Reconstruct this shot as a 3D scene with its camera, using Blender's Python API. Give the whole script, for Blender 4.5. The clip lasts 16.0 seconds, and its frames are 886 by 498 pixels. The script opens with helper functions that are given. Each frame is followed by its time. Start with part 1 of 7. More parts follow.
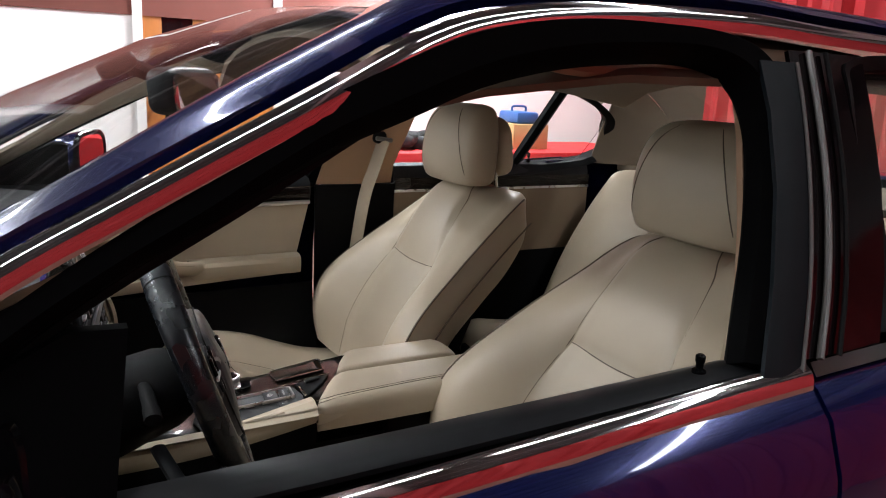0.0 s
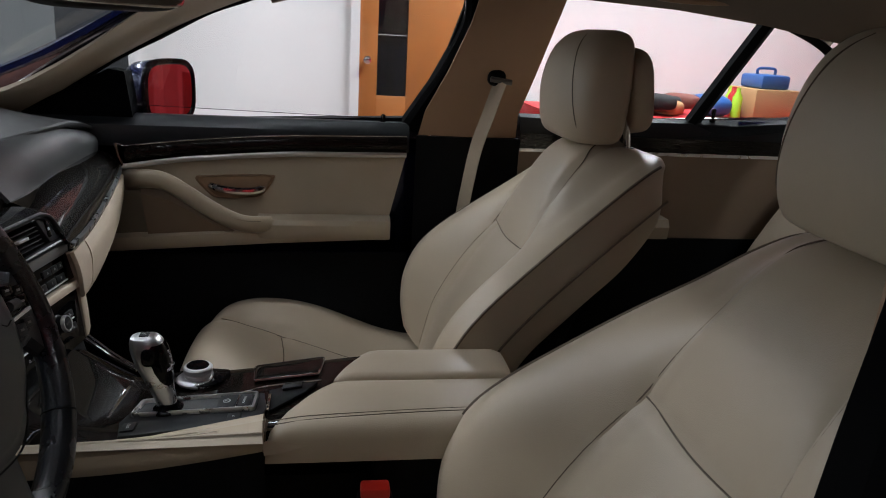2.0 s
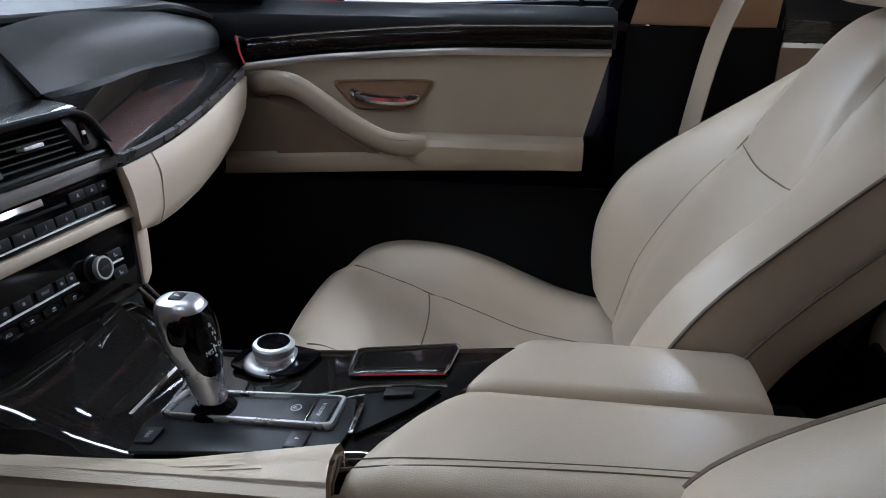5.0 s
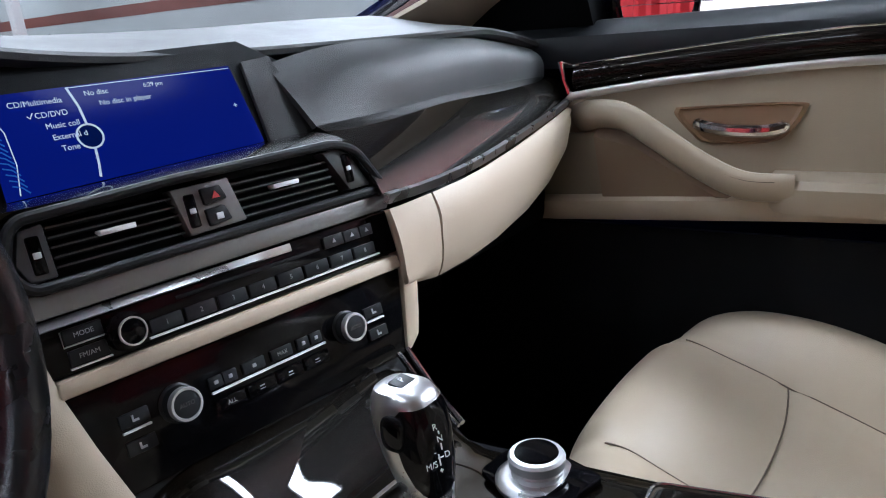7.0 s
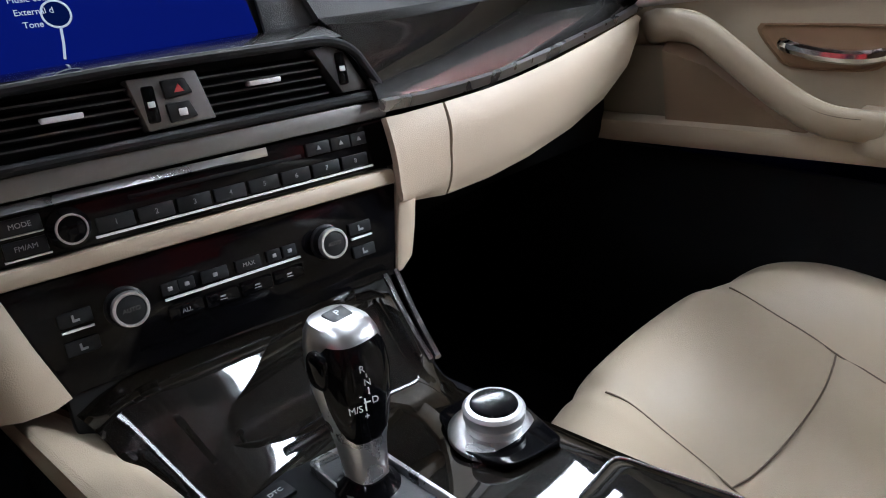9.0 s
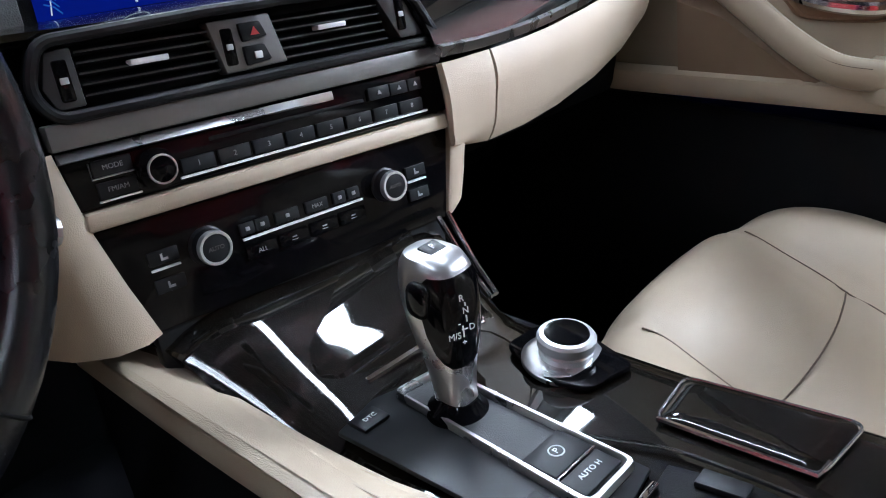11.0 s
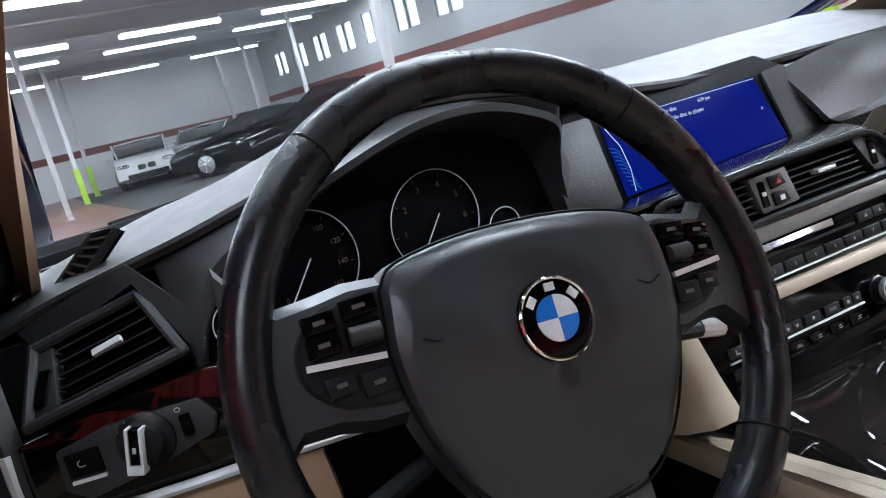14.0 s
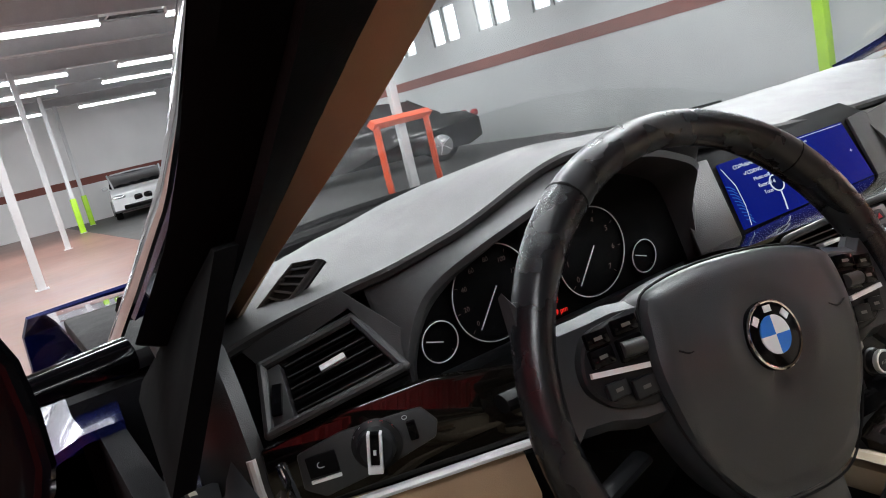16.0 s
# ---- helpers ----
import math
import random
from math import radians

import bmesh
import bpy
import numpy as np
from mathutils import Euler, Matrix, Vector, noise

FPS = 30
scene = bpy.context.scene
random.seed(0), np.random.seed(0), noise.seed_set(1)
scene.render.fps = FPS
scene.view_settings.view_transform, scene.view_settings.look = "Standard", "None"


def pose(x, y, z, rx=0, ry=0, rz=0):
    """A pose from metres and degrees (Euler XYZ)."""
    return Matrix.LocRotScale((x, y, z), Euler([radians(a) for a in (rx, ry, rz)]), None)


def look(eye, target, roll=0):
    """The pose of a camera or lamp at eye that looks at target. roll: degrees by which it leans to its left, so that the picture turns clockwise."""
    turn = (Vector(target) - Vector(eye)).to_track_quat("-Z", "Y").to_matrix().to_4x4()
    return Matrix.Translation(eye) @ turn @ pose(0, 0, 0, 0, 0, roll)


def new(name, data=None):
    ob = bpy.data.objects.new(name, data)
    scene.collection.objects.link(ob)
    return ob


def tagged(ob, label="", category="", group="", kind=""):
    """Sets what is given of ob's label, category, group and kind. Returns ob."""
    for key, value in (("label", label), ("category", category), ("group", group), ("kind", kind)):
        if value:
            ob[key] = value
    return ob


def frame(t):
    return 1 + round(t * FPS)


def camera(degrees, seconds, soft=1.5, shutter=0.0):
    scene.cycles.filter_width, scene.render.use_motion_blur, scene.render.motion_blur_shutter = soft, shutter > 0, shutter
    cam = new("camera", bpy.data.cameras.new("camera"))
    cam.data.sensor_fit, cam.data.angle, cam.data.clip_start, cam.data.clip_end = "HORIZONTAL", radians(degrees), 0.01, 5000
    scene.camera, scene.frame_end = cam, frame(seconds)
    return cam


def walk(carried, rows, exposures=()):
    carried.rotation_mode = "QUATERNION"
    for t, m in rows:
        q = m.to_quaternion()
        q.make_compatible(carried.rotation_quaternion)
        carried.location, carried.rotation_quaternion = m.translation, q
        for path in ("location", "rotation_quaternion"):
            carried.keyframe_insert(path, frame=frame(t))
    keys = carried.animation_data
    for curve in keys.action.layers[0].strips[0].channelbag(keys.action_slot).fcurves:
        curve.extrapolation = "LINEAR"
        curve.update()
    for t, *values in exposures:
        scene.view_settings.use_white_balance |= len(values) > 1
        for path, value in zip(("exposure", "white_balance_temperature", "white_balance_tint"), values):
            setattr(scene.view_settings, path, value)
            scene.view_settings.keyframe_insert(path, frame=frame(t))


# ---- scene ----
cam = camera(61.7, 16.0, soft=1.0)
PATH = [
    (0, (-1.249, 0.176, 1.231), (0.470, -0.745, 0.787), 2.7),
    (0.5, (-1.188, 0.014, 1.204), (0.611, -0.721, 0.733), 2.3),
    (1, (-1.111, -0.089, 1.180), (0.728, -0.699, 0.685), 3.1),
    (1.5, (-1.031, -0.175, 1.168), (0.838, -0.657, 0.644), 3.7),
    (2, (-0.949, -0.272, 1.155), (0.947, -0.581, 0.598), 3.3),
    (2.5, (-0.867, -0.335, 1.146), (1.044, -0.492, 0.576), 2.9),
    (3, (-0.783, -0.351, 1.129), (1.138, -0.411, 0.574), 2.6),
    (3.2, (-0.754, -0.349, 1.112), (1.167, -0.390, 0.556), 2.5),
    (5.5, (-0.492, -0.316, 1.011), (1.318, 0.025, 0.232), 0.1),
    (6, (-0.437, -0.306, 0.990), (1.338, 0.279, 0.279), -2.0),
    (6.5, (-0.383, -0.307, 0.979), (1.304, 0.552, 0.335), -3.6),
    (7, (-0.335, -0.313, 0.973), (1.220, 0.800, 0.386), -5.1),
    (7.5, (-0.300, -0.331, 0.974), (1.145, 0.934, 0.415), -5.4),
    (8, (-0.267, -0.351, 0.968), (1.121, 0.985, 0.432), -5.2),
    (8.5, (-0.241, -0.350, 0.957), (1.107, 0.983, 0.321), -4.0),
    (8.7, (-0.235, -0.348, 0.963), (1.079, 0.953, 0.201), -3.1),
    (11, (-0.305, -0.305, 0.963), (1.034, 0.862, 0.043), -1.8),
    (11.5, (-0.364, -0.318, 0.967), (0.771, 1.145, 0.211), -5.4),
    (12, (-0.444, -0.304, 0.982), (0.580, 1.284, 0.326), -7.1),
    (12.5, (-0.484, -0.299, 0.988), (0.495, 1.375, 0.500), -11.7),
    (13, (-0.522, -0.294, 1.000), (0.469, 1.389, 0.567), -13.6),
    (13.5, (-0.561, -0.295, 1.014), (0.415, 1.396, 0.582), -13.9),
    (14, (-0.593, -0.293, 1.028), (0.358, 1.410, 0.588), -13.8),
    (14.5, (-0.628, -0.288, 1.041), (0.328, 1.420, 0.633), -13.7),
    (15, (-0.665, -0.284, 1.057), (0.307, 1.424, 0.683), -13.6),
    (15.5, (-0.707, -0.280, 1.069), (0.275, 1.421, 0.693), -13.5),
    (16, (-0.759, -0.280, 1.083), (0.236, 1.413, 0.706), -13.6),
]
EXPOSURE = [(0, -0.6, 6400, 10), (0.5, -0.65, 6400, 10), (1.0, -0.75, 6300, 10), (1.5, -1.02, 6250, 10), (2, -1.4, 6150, 10), (3, -1.5, 6050, 10), (5.5, -0.55, 5400, 10), (6.2, -0.45, 5400, 10), (7, -0.05, 5600, 10), (8, -0.1, 5700, 10), (8.5, -0.15, 5900, 10), (11, 0.05, 5500, 10), (11.5, 0.3, 5600, 10), (12.5, 0.45, 5500, 10), (14, 0.17, 5750, 10), (16, 0.22, 6450, 10)]
walk(cam, [(t, look(eye, target, roll)) for t, eye, target, roll in PATH], exposures=EXPOSURE)

# ---- body ----
# world: the garage's dim fluorescent light, closed by walls and ceiling
world = bpy.data.worlds.new("world")
scene.world = world
world.use_nodes = True
world.node_tree.nodes["Background"].inputs[0].default_value = (0.75, 0.85, 1.0, 1)
world.node_tree.nodes["Background"].inputs[1].default_value = 0.02
FLOOR = -0.08


def area_lamp(name, at, target, sx, sy, watts, colour=(1, 1, 1)):
    data = bpy.data.lights.new(name, "AREA")
    data.shape, data.size, data.size_y, data.energy, data.color = "RECTANGLE", sx, sy, watts, colour
    ob = new(name, data)
    ob.matrix_world = look(at, target)
    return ob


# the rows of fluorescent tubes: one lamp under each pair of fittings
LAMPS = {-7.0: (60, 60, 120, 170, 210), -2.6: (85, 40, 100, 160, 210), 0.6: (30, 150, 130, 160, 200), 4.1: (850, 260, 70, 90, 110), 7.6: (60, 50, 70, 75, 100)}
for lx, row in LAMPS.items():
    for ly, watts in zip((-2.4, 2.8, 8.0, 13.2, 18.4), row):
        area_lamp("tube_lamp", (lx, ly, 3.57), (lx, ly, 0), 2.4, 0.3 if watts > 140 and ly < 3 else 0.2, watts * 0.86, (0.95, 0.98, 1.0))

for lx, ly, watts in ((1.3, 0.9, 75), (-1.05, -1.9, 15), (-1.05, 0.9, 15)):
    area_lamp("tube_lamp", (lx, ly, 3.57), (lx, ly, 0), 0.18 if lx > 0 else 0.13, 2.4, watts * 0.86, (0.95, 0.98, 1.0))

# ---- materials ----
def mat(name, base, rough=0.5, metal=0.0, var=0.15, scale=30.0, bump=0.0, bscale=400.0, coat=0.0, spec=0.5, stain=0.1, sscale=3.0):
    """A plain surface with two scales of colour change, uneven gloss and fine relief."""
    m = bpy.data.materials.new(name)
    m.use_nodes = True
    nt = m.node_tree
    b = nt.nodes["Principled BSDF"]
    L = nt.links
    b.inputs["Metallic"].default_value = metal
    b.inputs["Coat Weight"].default_value = coat
    b.inputs["Coat Roughness"].default_value = 0.04
    b.inputs["Specular IOR Level"].default_value = spec
    tc = nt.nodes.new("ShaderNodeTexCoord")
    n1 = nt.nodes.new("ShaderNodeTexNoise")
    n1.inputs["Scale"].default_value, n1.inputs["Detail"].default_value = scale, 4
    n2 = nt.nodes.new("ShaderNodeTexNoise")
    n2.inputs["Scale"].default_value, n2.inputs["Detail"].default_value = sscale, 3
    L.new(tc.outputs["Object"], n1.inputs["Vector"])
    L.new(tc.outputs["Object"], n2.inputs["Vector"])
    lo, hi = [max(0, c * (1 - var)) for c in base], [min(1, c * (1 + var)) for c in base]
    mx = nt.nodes.new("ShaderNodeMix")
    mx.data_type = "RGBA"
    mx.inputs["A"].default_value, mx.inputs["B"].default_value = (*lo, 1), (*hi, 1)
    L.new(n1.outputs["Fac"], mx.inputs["Factor"])
    mx2 = nt.nodes.new("ShaderNodeMix")
    mx2.data_type, mx2.blend_type = "RGBA", "MULTIPLY"
    mx2.inputs["Factor"].default_value = 1.0
    cr = nt.nodes.new("ShaderNodeMapRange")
    cr.inputs["From Min"].default_value, cr.inputs["From Max"].default_value = 0.3, 0.7
    cr.inputs["To Min"].default_value, cr.inputs["To Max"].default_value = 1 - stain, 1.0
    L.new(n2.outputs["Fac"], cr.inputs["Value"])
    L.new(mx.outputs["Result"], mx2.inputs["A"])
    L.new(cr.outputs["Result"], mx2.inputs["B"])
    L.new(mx2.outputs["Result"], b.inputs["Base Color"])
    rr = nt.nodes.new("ShaderNodeMapRange")
    rr.inputs["To Min"].default_value, rr.inputs["To Max"].default_value = max(0.02, rough * 0.85), min(1, rough * 1.15)
    L.new(n1.outputs["Fac"], rr.inputs["Value"])
    L.new(rr.outputs["Result"], b.inputs["Roughness"])
    if bump:
        v = nt.nodes.new("ShaderNodeTexVoronoi")
        v.inputs["Scale"].default_value = bscale
        L.new(tc.outputs["Object"], v.inputs["Vector"])
        bp = nt.nodes.new("ShaderNodeBump")
        bp.inputs["Strength"].default_value, bp.inputs["Distance"].default_value = bump, 0.0006
        L.new(v.outputs["Distance"], bp.inputs["Height"])
        L.new(bp.outputs["Normal"], b.inputs["Normal"])
    return m


def wood_mat(name, dark, light, grain=(6, 160, 160), coat=1.0):
    """Dark fineline wood under clear lacquer."""
    m = bpy.data.materials.new(name)
    m.use_nodes = True
    nt, L = m.node_tree, m.node_tree.links
    b = nt.nodes["Principled BSDF"]
    b.inputs["Roughness"].default_value = 0.4
    b.inputs["Specular IOR Level"].default_value = 0.02
    b.inputs["Coat Weight"].default_value, b.inputs["Coat Roughness"].default_value = coat, 0.025
    tc, mp = nt.nodes.new("ShaderNodeTexCoord"), nt.nodes.new("ShaderNodeMapping")
    mp.inputs["Scale"].default_value = grain
    mp.inputs["Rotation"].default_value = (0, 0, radians(12))
    n = nt.nodes.new("ShaderNodeTexNoise")
    n.inputs["Scale"].default_value, n.inputs["Detail"].default_value = 1.0, 3
    mx = nt.nodes.new("ShaderNodeMix")
    mx.data_type = "RGBA"
    mx.inputs["A"].default_value, mx.inputs["B"].default_value = (*dark, 1), (*light, 1)
    cr = nt.nodes.new("ShaderNodeMapRange")
    cr.inputs["From Min"].default_value, cr.inputs["From Max"].default_value = 0.3, 0.7
    L.new(tc.outputs["Object"], mp.inputs["Vector"])
    L.new(mp.outputs["Vector"], n.inputs["Vector"])
    L.new(n.outputs["Fac"], cr.inputs["Value"])
    L.new(cr.outputs["Result"], mx.inputs["Factor"])
    L.new(mx.outputs["Result"], b.inputs["Base Color"])
    return m


def glow(name, colour, strength, base=1.0):
    m = bpy.data.materials.new(name)
    m.use_nodes = True
    b = m.node_tree.nodes["Principled BSDF"]
    b.inputs["Base Color"].default_value = (*[c * base for c in colour], 1)
    b.inputs["Emission Color"].default_value, b.inputs["Emission Strength"].default_value = (*colour, 1), strength
    b.inputs["Roughness"].default_value = 0.3 if base == 1.0 else 0.12
    b.inputs["Specular IOR Level"].default_value = 0.5 if base == 1.0 else 0.05
    return m


def glass_mat(name, tint, rough=0.0, ior=1.45):
    m = bpy.data.materials.new(name)
    m.use_nodes = True
    b = m.node_tree.nodes["Principled BSDF"]
    b.inputs["Base Color"].default_value = (*tint, 1)
    b.inputs["Roughness"].default_value = rough
    b.inputs["IOR"].default_value = ior
    b.inputs["Transmission Weight"].default_value = 1.0
    return m


M = {
    "leather": mat("beige_leather", (0.45, 0.368, 0.268), 0.42, var=0.06, scale=9, bump=0.22, bscale=900, stain=0.2, sscale=2.6),
    # the beige leather again, with the shade of sides and recesses in its colour
    "leather_shaded": mat("shaded_beige_leather", (0.21, 0.145, 0.092), 0.5, var=0.05, scale=12, bump=0.3, bscale=900, stain=0.1),
    "seam": mat("dark_seam", (0.125, 0.094, 0.068), 0.8),
    "stitch": mat("beige_thread", (0.42, 0.36, 0.28), 0.8),
    "beige_plastic": mat("beige_soft_plastic", (0.43, 0.35, 0.262), 0.5, var=0.04, bump=0.25, bscale=1100, stain=0.06),
    # beige pillar trim on its shaded side, the shade held in the tan colour
    "pillar": mat("shaded_pillar_plastic", (0.30, 0.18, 0.105), 0.55, var=0.04, bump=0.25, bscale=1100, stain=0.06),
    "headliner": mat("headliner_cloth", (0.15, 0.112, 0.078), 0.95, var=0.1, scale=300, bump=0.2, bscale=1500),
    "black": mat("black_soft_plastic", (0.0025, 0.0026, 0.003), 0.6, spec=0.10, var=0.2, bump=0.3, bscale=1000),
    "black_leather": mat("black_leather", (0.024, 0.026, 0.029), 0.34, var=0.06, bump=0.12, bscale=1100, stain=0.03, sscale=8),
    "rim_leather": mat("worn_black_rim_leather", (0.008, 0.0092, 0.0115), 0.27, var=0.05, bump=0.10, bscale=1100, stain=0.0),
    "dash": mat("charcoal_dash_skin", (0.034, 0.0345, 0.036), 0.5, spec=0.3, var=0.12, bump=0.25, bscale=1000),
    "dash_top": mat("pale_grey_dash_skin", (0.0225, 0.0218, 0.0222), 0.5, spec=0.3, var=0.1, bump=0.35, bscale=750),
    "dash_grey": mat("grey_dash_skin", (0.042, 0.042, 0.042), 0.42, spec=0.25, var=0.1, bump=0.4, bscale=800),
    "vent_grey": mat("grey_satin_vent_plastic", (0.030, 0.030, 0.031), 0.4, metal=0.1, var=0.08, bump=0.15, bscale=1200),
    "gloss_black": mat("gloss_black_plastic", (0.002, 0.002, 0.0025), 0.09, var=0.2, spec=0.15),
    "strip_grey": mat("brushed_grey_strip", (0.17, 0.163, 0.157), 0.42, metal=0.5, var=0.06, scale=200),
    "satin_black": mat("satin_black_plastic", (0.011, 0.0115, 0.0128), 0.38, var=0.15, spec=0.2),
    "grey_plastic": mat("grey_satin_plastic", (0.13, 0.125, 0.12), 0.38, metal=0.3, var=0.08),
    "chrome": mat("chrome", (0.82, 0.82, 0.83), 0.08, metal=1.0, var=0.03, stain=0.03),
    "dark_chrome": mat("dark_chrome", (0.45, 0.46, 0.48), 0.22, metal=1.0, var=0.04),
    "pillar_gloss": mat("gloss_black_pillar", (0.004, 0.0025, 0.003), 0.07, var=0.1, spec=0.6, stain=0.0),
    "matte_black": mat("matte_black_plastic", (0.002, 0.002, 0.0022), 0.9, spec=0.03),
    "satin": mat("satin_aluminium", (0.62, 0.62, 0.63), 0.28, metal=1.0, var=0.06),
    "rubber": mat("black_rubber", (0.005, 0.005, 0.0055), 0.75, spec=0.15),
    "carpet": mat("black_carpet", (0.004, 0.004, 0.005), 0.98, spec=0.1, var=0.4, scale=500, bump=0.5, bscale=1200),
    "paint": mat("dark_blue_paint", (0.003, 0.008, 0.075), 0.22, metal=0.45, var=0.1, scale=900, coat=1.0, stain=0.03),
    "wood": wood_mat("dark_wood", (0.0012, 0.0009, 0.0006), (0.0050, 0.0038, 0.0024), (30, 900, 900), 1.0),
    "wood_door": wood_mat("dark_wood_lengthwise", (0.003, 0.002, 0.0016), (0.0085, 0.0055, 0.0042), (650, 22, 650), 0.45),
    "bright_tab": mat("bright_satin_tab", (0.82, 0.83, 0.85), 0.35, metal=0.25, var=0.03),
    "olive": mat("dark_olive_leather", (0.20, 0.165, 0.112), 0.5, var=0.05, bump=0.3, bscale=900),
    "bowl": mat("brown_handle_bowl", (0.24, 0.14, 0.075), 0.4, var=0.05, bump=0.2, bscale=1100),
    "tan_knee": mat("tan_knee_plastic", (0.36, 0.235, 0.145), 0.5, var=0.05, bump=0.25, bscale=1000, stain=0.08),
    "blue_grey": mat("blue_grey_satin_plastic", (0.004, 0.0065, 0.009), 0.6, spec=0.12, var=0.06, bump=0.1, bscale=1100),
    "silver": mat("bright_satin_silver", (0.70, 0.71, 0.72), 0.36, metal=0.85, var=0.05),
    "button_print": mat("grey_button_print", (0.26, 0.26, 0.27), 0.5),
    "screen": glow("screen_blue", (0.006, 0.016, 0.26), 0.5, 0.03),
    "screen_light": glow("screen_white", (0.75, 0.85, 1.0), 0.55, 0.1),
    "white_mark": mat("white_print", (0.62, 0.63, 0.64), 0.5),
    "red_mark": mat("red_print", (0.5, 0.03, 0.03), 0.5),
    "red_glow": glow("red_lamp", (0.9, 0.03, 0.02), 0.5),
    "glass": glass_mat("car_glass", (0.965, 0.985, 0.975)),
    "screen_glass": glass_mat("coated_windscreen_glass", (0.97, 0.985, 0.98), 0.0, 1.2),
    "mirror": mat("mirror_glass", (0.6, 0.6, 0.61), 0.02, metal=1.0, var=0.0, stain=0.0),
    "belt": mat("beige_belt_web", (0.32, 0.25, 0.175), 0.8, var=0.1, scale=400),
    "buckle": mat("red_buckle", (0.62, 0.025, 0.015), 0.4),
    "wall": mat("white_wall_paint", (0.88, 0.875, 0.87), 0.8, var=0.03, scale=40, stain=0.1, sscale=0.6),
    "wall_grey": mat("grey_wall_paint", (0.56, 0.58, 0.58), 0.75, var=0.05, scale=25, stain=0.2, sscale=0.5),
    "band": mat("brown_wall_band", (0.20, 0.06, 0.045), 0.7, var=0.08),
    "floor": mat("red_brown_floor", (0.24, 0.115, 0.085), 0.35, var=0.2, scale=6, stain=0.35, sscale=0.7),
    "steel": mat("white_steel", (0.66, 0.67, 0.68), 0.5, var=0.06),
    "deck": mat("steel_deck", (0.12, 0.123, 0.127), 0.33, var=0.12, metal=0.5),
    "tube": glow("fluorescent_tube", (0.93, 0.97, 1.0), 9.0),
    "window_glow": glow("daylight_window", (0.85, 0.93, 1.0), 2.6),
    "door_wood": mat("orange_wood_door", (0.46, 0.16, 0.035), 0.4, var=0.15, scale=8, stain=0.2),
    "curtain": mat("red_curtain", (0.36, 0.012, 0.016), 0.75, var=0.15, scale=10),
    "red_cloth": mat("red_table_cloth", (0.55, 0.015, 0.02), 0.7, var=0.1),
    "card": mat("brown_cardboard", (0.42, 0.25, 0.11), 0.8),
    "blue_plastic": mat("blue_plastic", (0.02, 0.09, 0.30), 0.45),
    "dark_cloth": mat("dark_cloth", (0.02, 0.02, 0.022), 0.9),
    "orange_paint": mat("orange_paint", (0.75, 0.09, 0.02), 0.5),
    "lime": mat("lime_paint", (0.42, 0.75, 0.03), 0.5),
    "car_white": mat("white_car_paint", (0.7, 0.71, 0.72), 0.25, coat=1.0, var=0.03),
    "car_black": mat("black_car_paint", (0.0012, 0.002, 0.002), 0.12, coat=0.3, spec=0.05, var=0.1),
    "bay": mat("grey_bay_floor", (0.062, 0.061, 0.06), 0.5, var=0.15, scale=5, stain=0.3, sscale=0.6),
    "car_silver": mat("silver_car_paint", (0.4, 0.41, 0.42), 0.25, metal=0.6, coat=1.0, var=0.05),
    "dark_glass": mat("dark_tinted_glass", (0.006, 0.007, 0.008), 0.05, coat=0.3),
    "gauge": mat("gauge_face", (0.0022, 0.0022, 0.0025), 0.5, spec=0.04),
    "dim_mark": mat("dim_dial_print", (0.075, 0.050, 0.042), 0.5),
    "strip_satin": mat("satin_door_strip", (0.62, 0.60, 0.58), 0.3, metal=0.9, var=0.04),
    "emblem_blue": mat("emblem_blue", (0.01, 0.16, 0.62), 0.3, coat=1.0),
    "emblem_white": mat("emblem_white", (0.75, 0.76, 0.77), 0.3, coat=1.0),
}


# ---- builders ----
def base_of(ob):
    v = Vector(ob.location)
    while ob.parent:
        ob = ob.parent
        v += ob.location
    return v


def finish(bm, smooth=35):
    bmesh.ops.remove_doubles(bm, verts=bm.verts, dist=1e-5)
    bmesh.ops.recalc_face_normals(bm, faces=bm.faces)
    lim = math.cos(radians(smooth))
    for f in bm.faces:
        f.smooth = True
    for e in bm.edges:
        if len(e.link_faces) == 2 and e.link_faces[0].normal.dot(e.link_faces[1].normal) < lim:
            e.smooth = False
    return bm


def thing(name, at, label="", category="", group="", kind="", parent=None):
    ob = new(name)
    ob.empty_display_size = 0.05
    ob.location = Vector(at) - (base_of(parent) if parent else Vector())
    ob.parent = parent
    return tagged(ob, label, category, group, kind)


def part(name, bm, material, parent=None, label="", smooth=35):
    """One mesh object, built in world places, under a thing or a part."""
    finish(bm, smooth)
    me = bpy.data.meshes.new(name)
    if parent:
        bmesh.ops.translate(bm, verts=bm.verts, vec=-base_of(parent))
    bm.to_mesh(me)
    bm.free()
    me.materials.append(M[material] if isinstance(material, str) else material)
    ob = new(name, me)
    if parent:
        ob.parent = parent
    if label:
        ob["label"] = label
    return ob


def solo(name, bm, material, label, category, group="", kind="", smooth=35):
    return tagged(part(name, bm, material, None, "", smooth), label, category, group, kind)


def xf(bm, m):
    bmesh.ops.transform(bm, matrix=m, verts=bm.verts)
    return bm


def join(*bms):
    out = bms[0]
    for b in bms[1:]:
        me = bpy.data.meshes.new("tmp")
        b.to_mesh(me)
        b.free()
        out.from_mesh(me)
        bpy.data.meshes.remove(me)
    return out


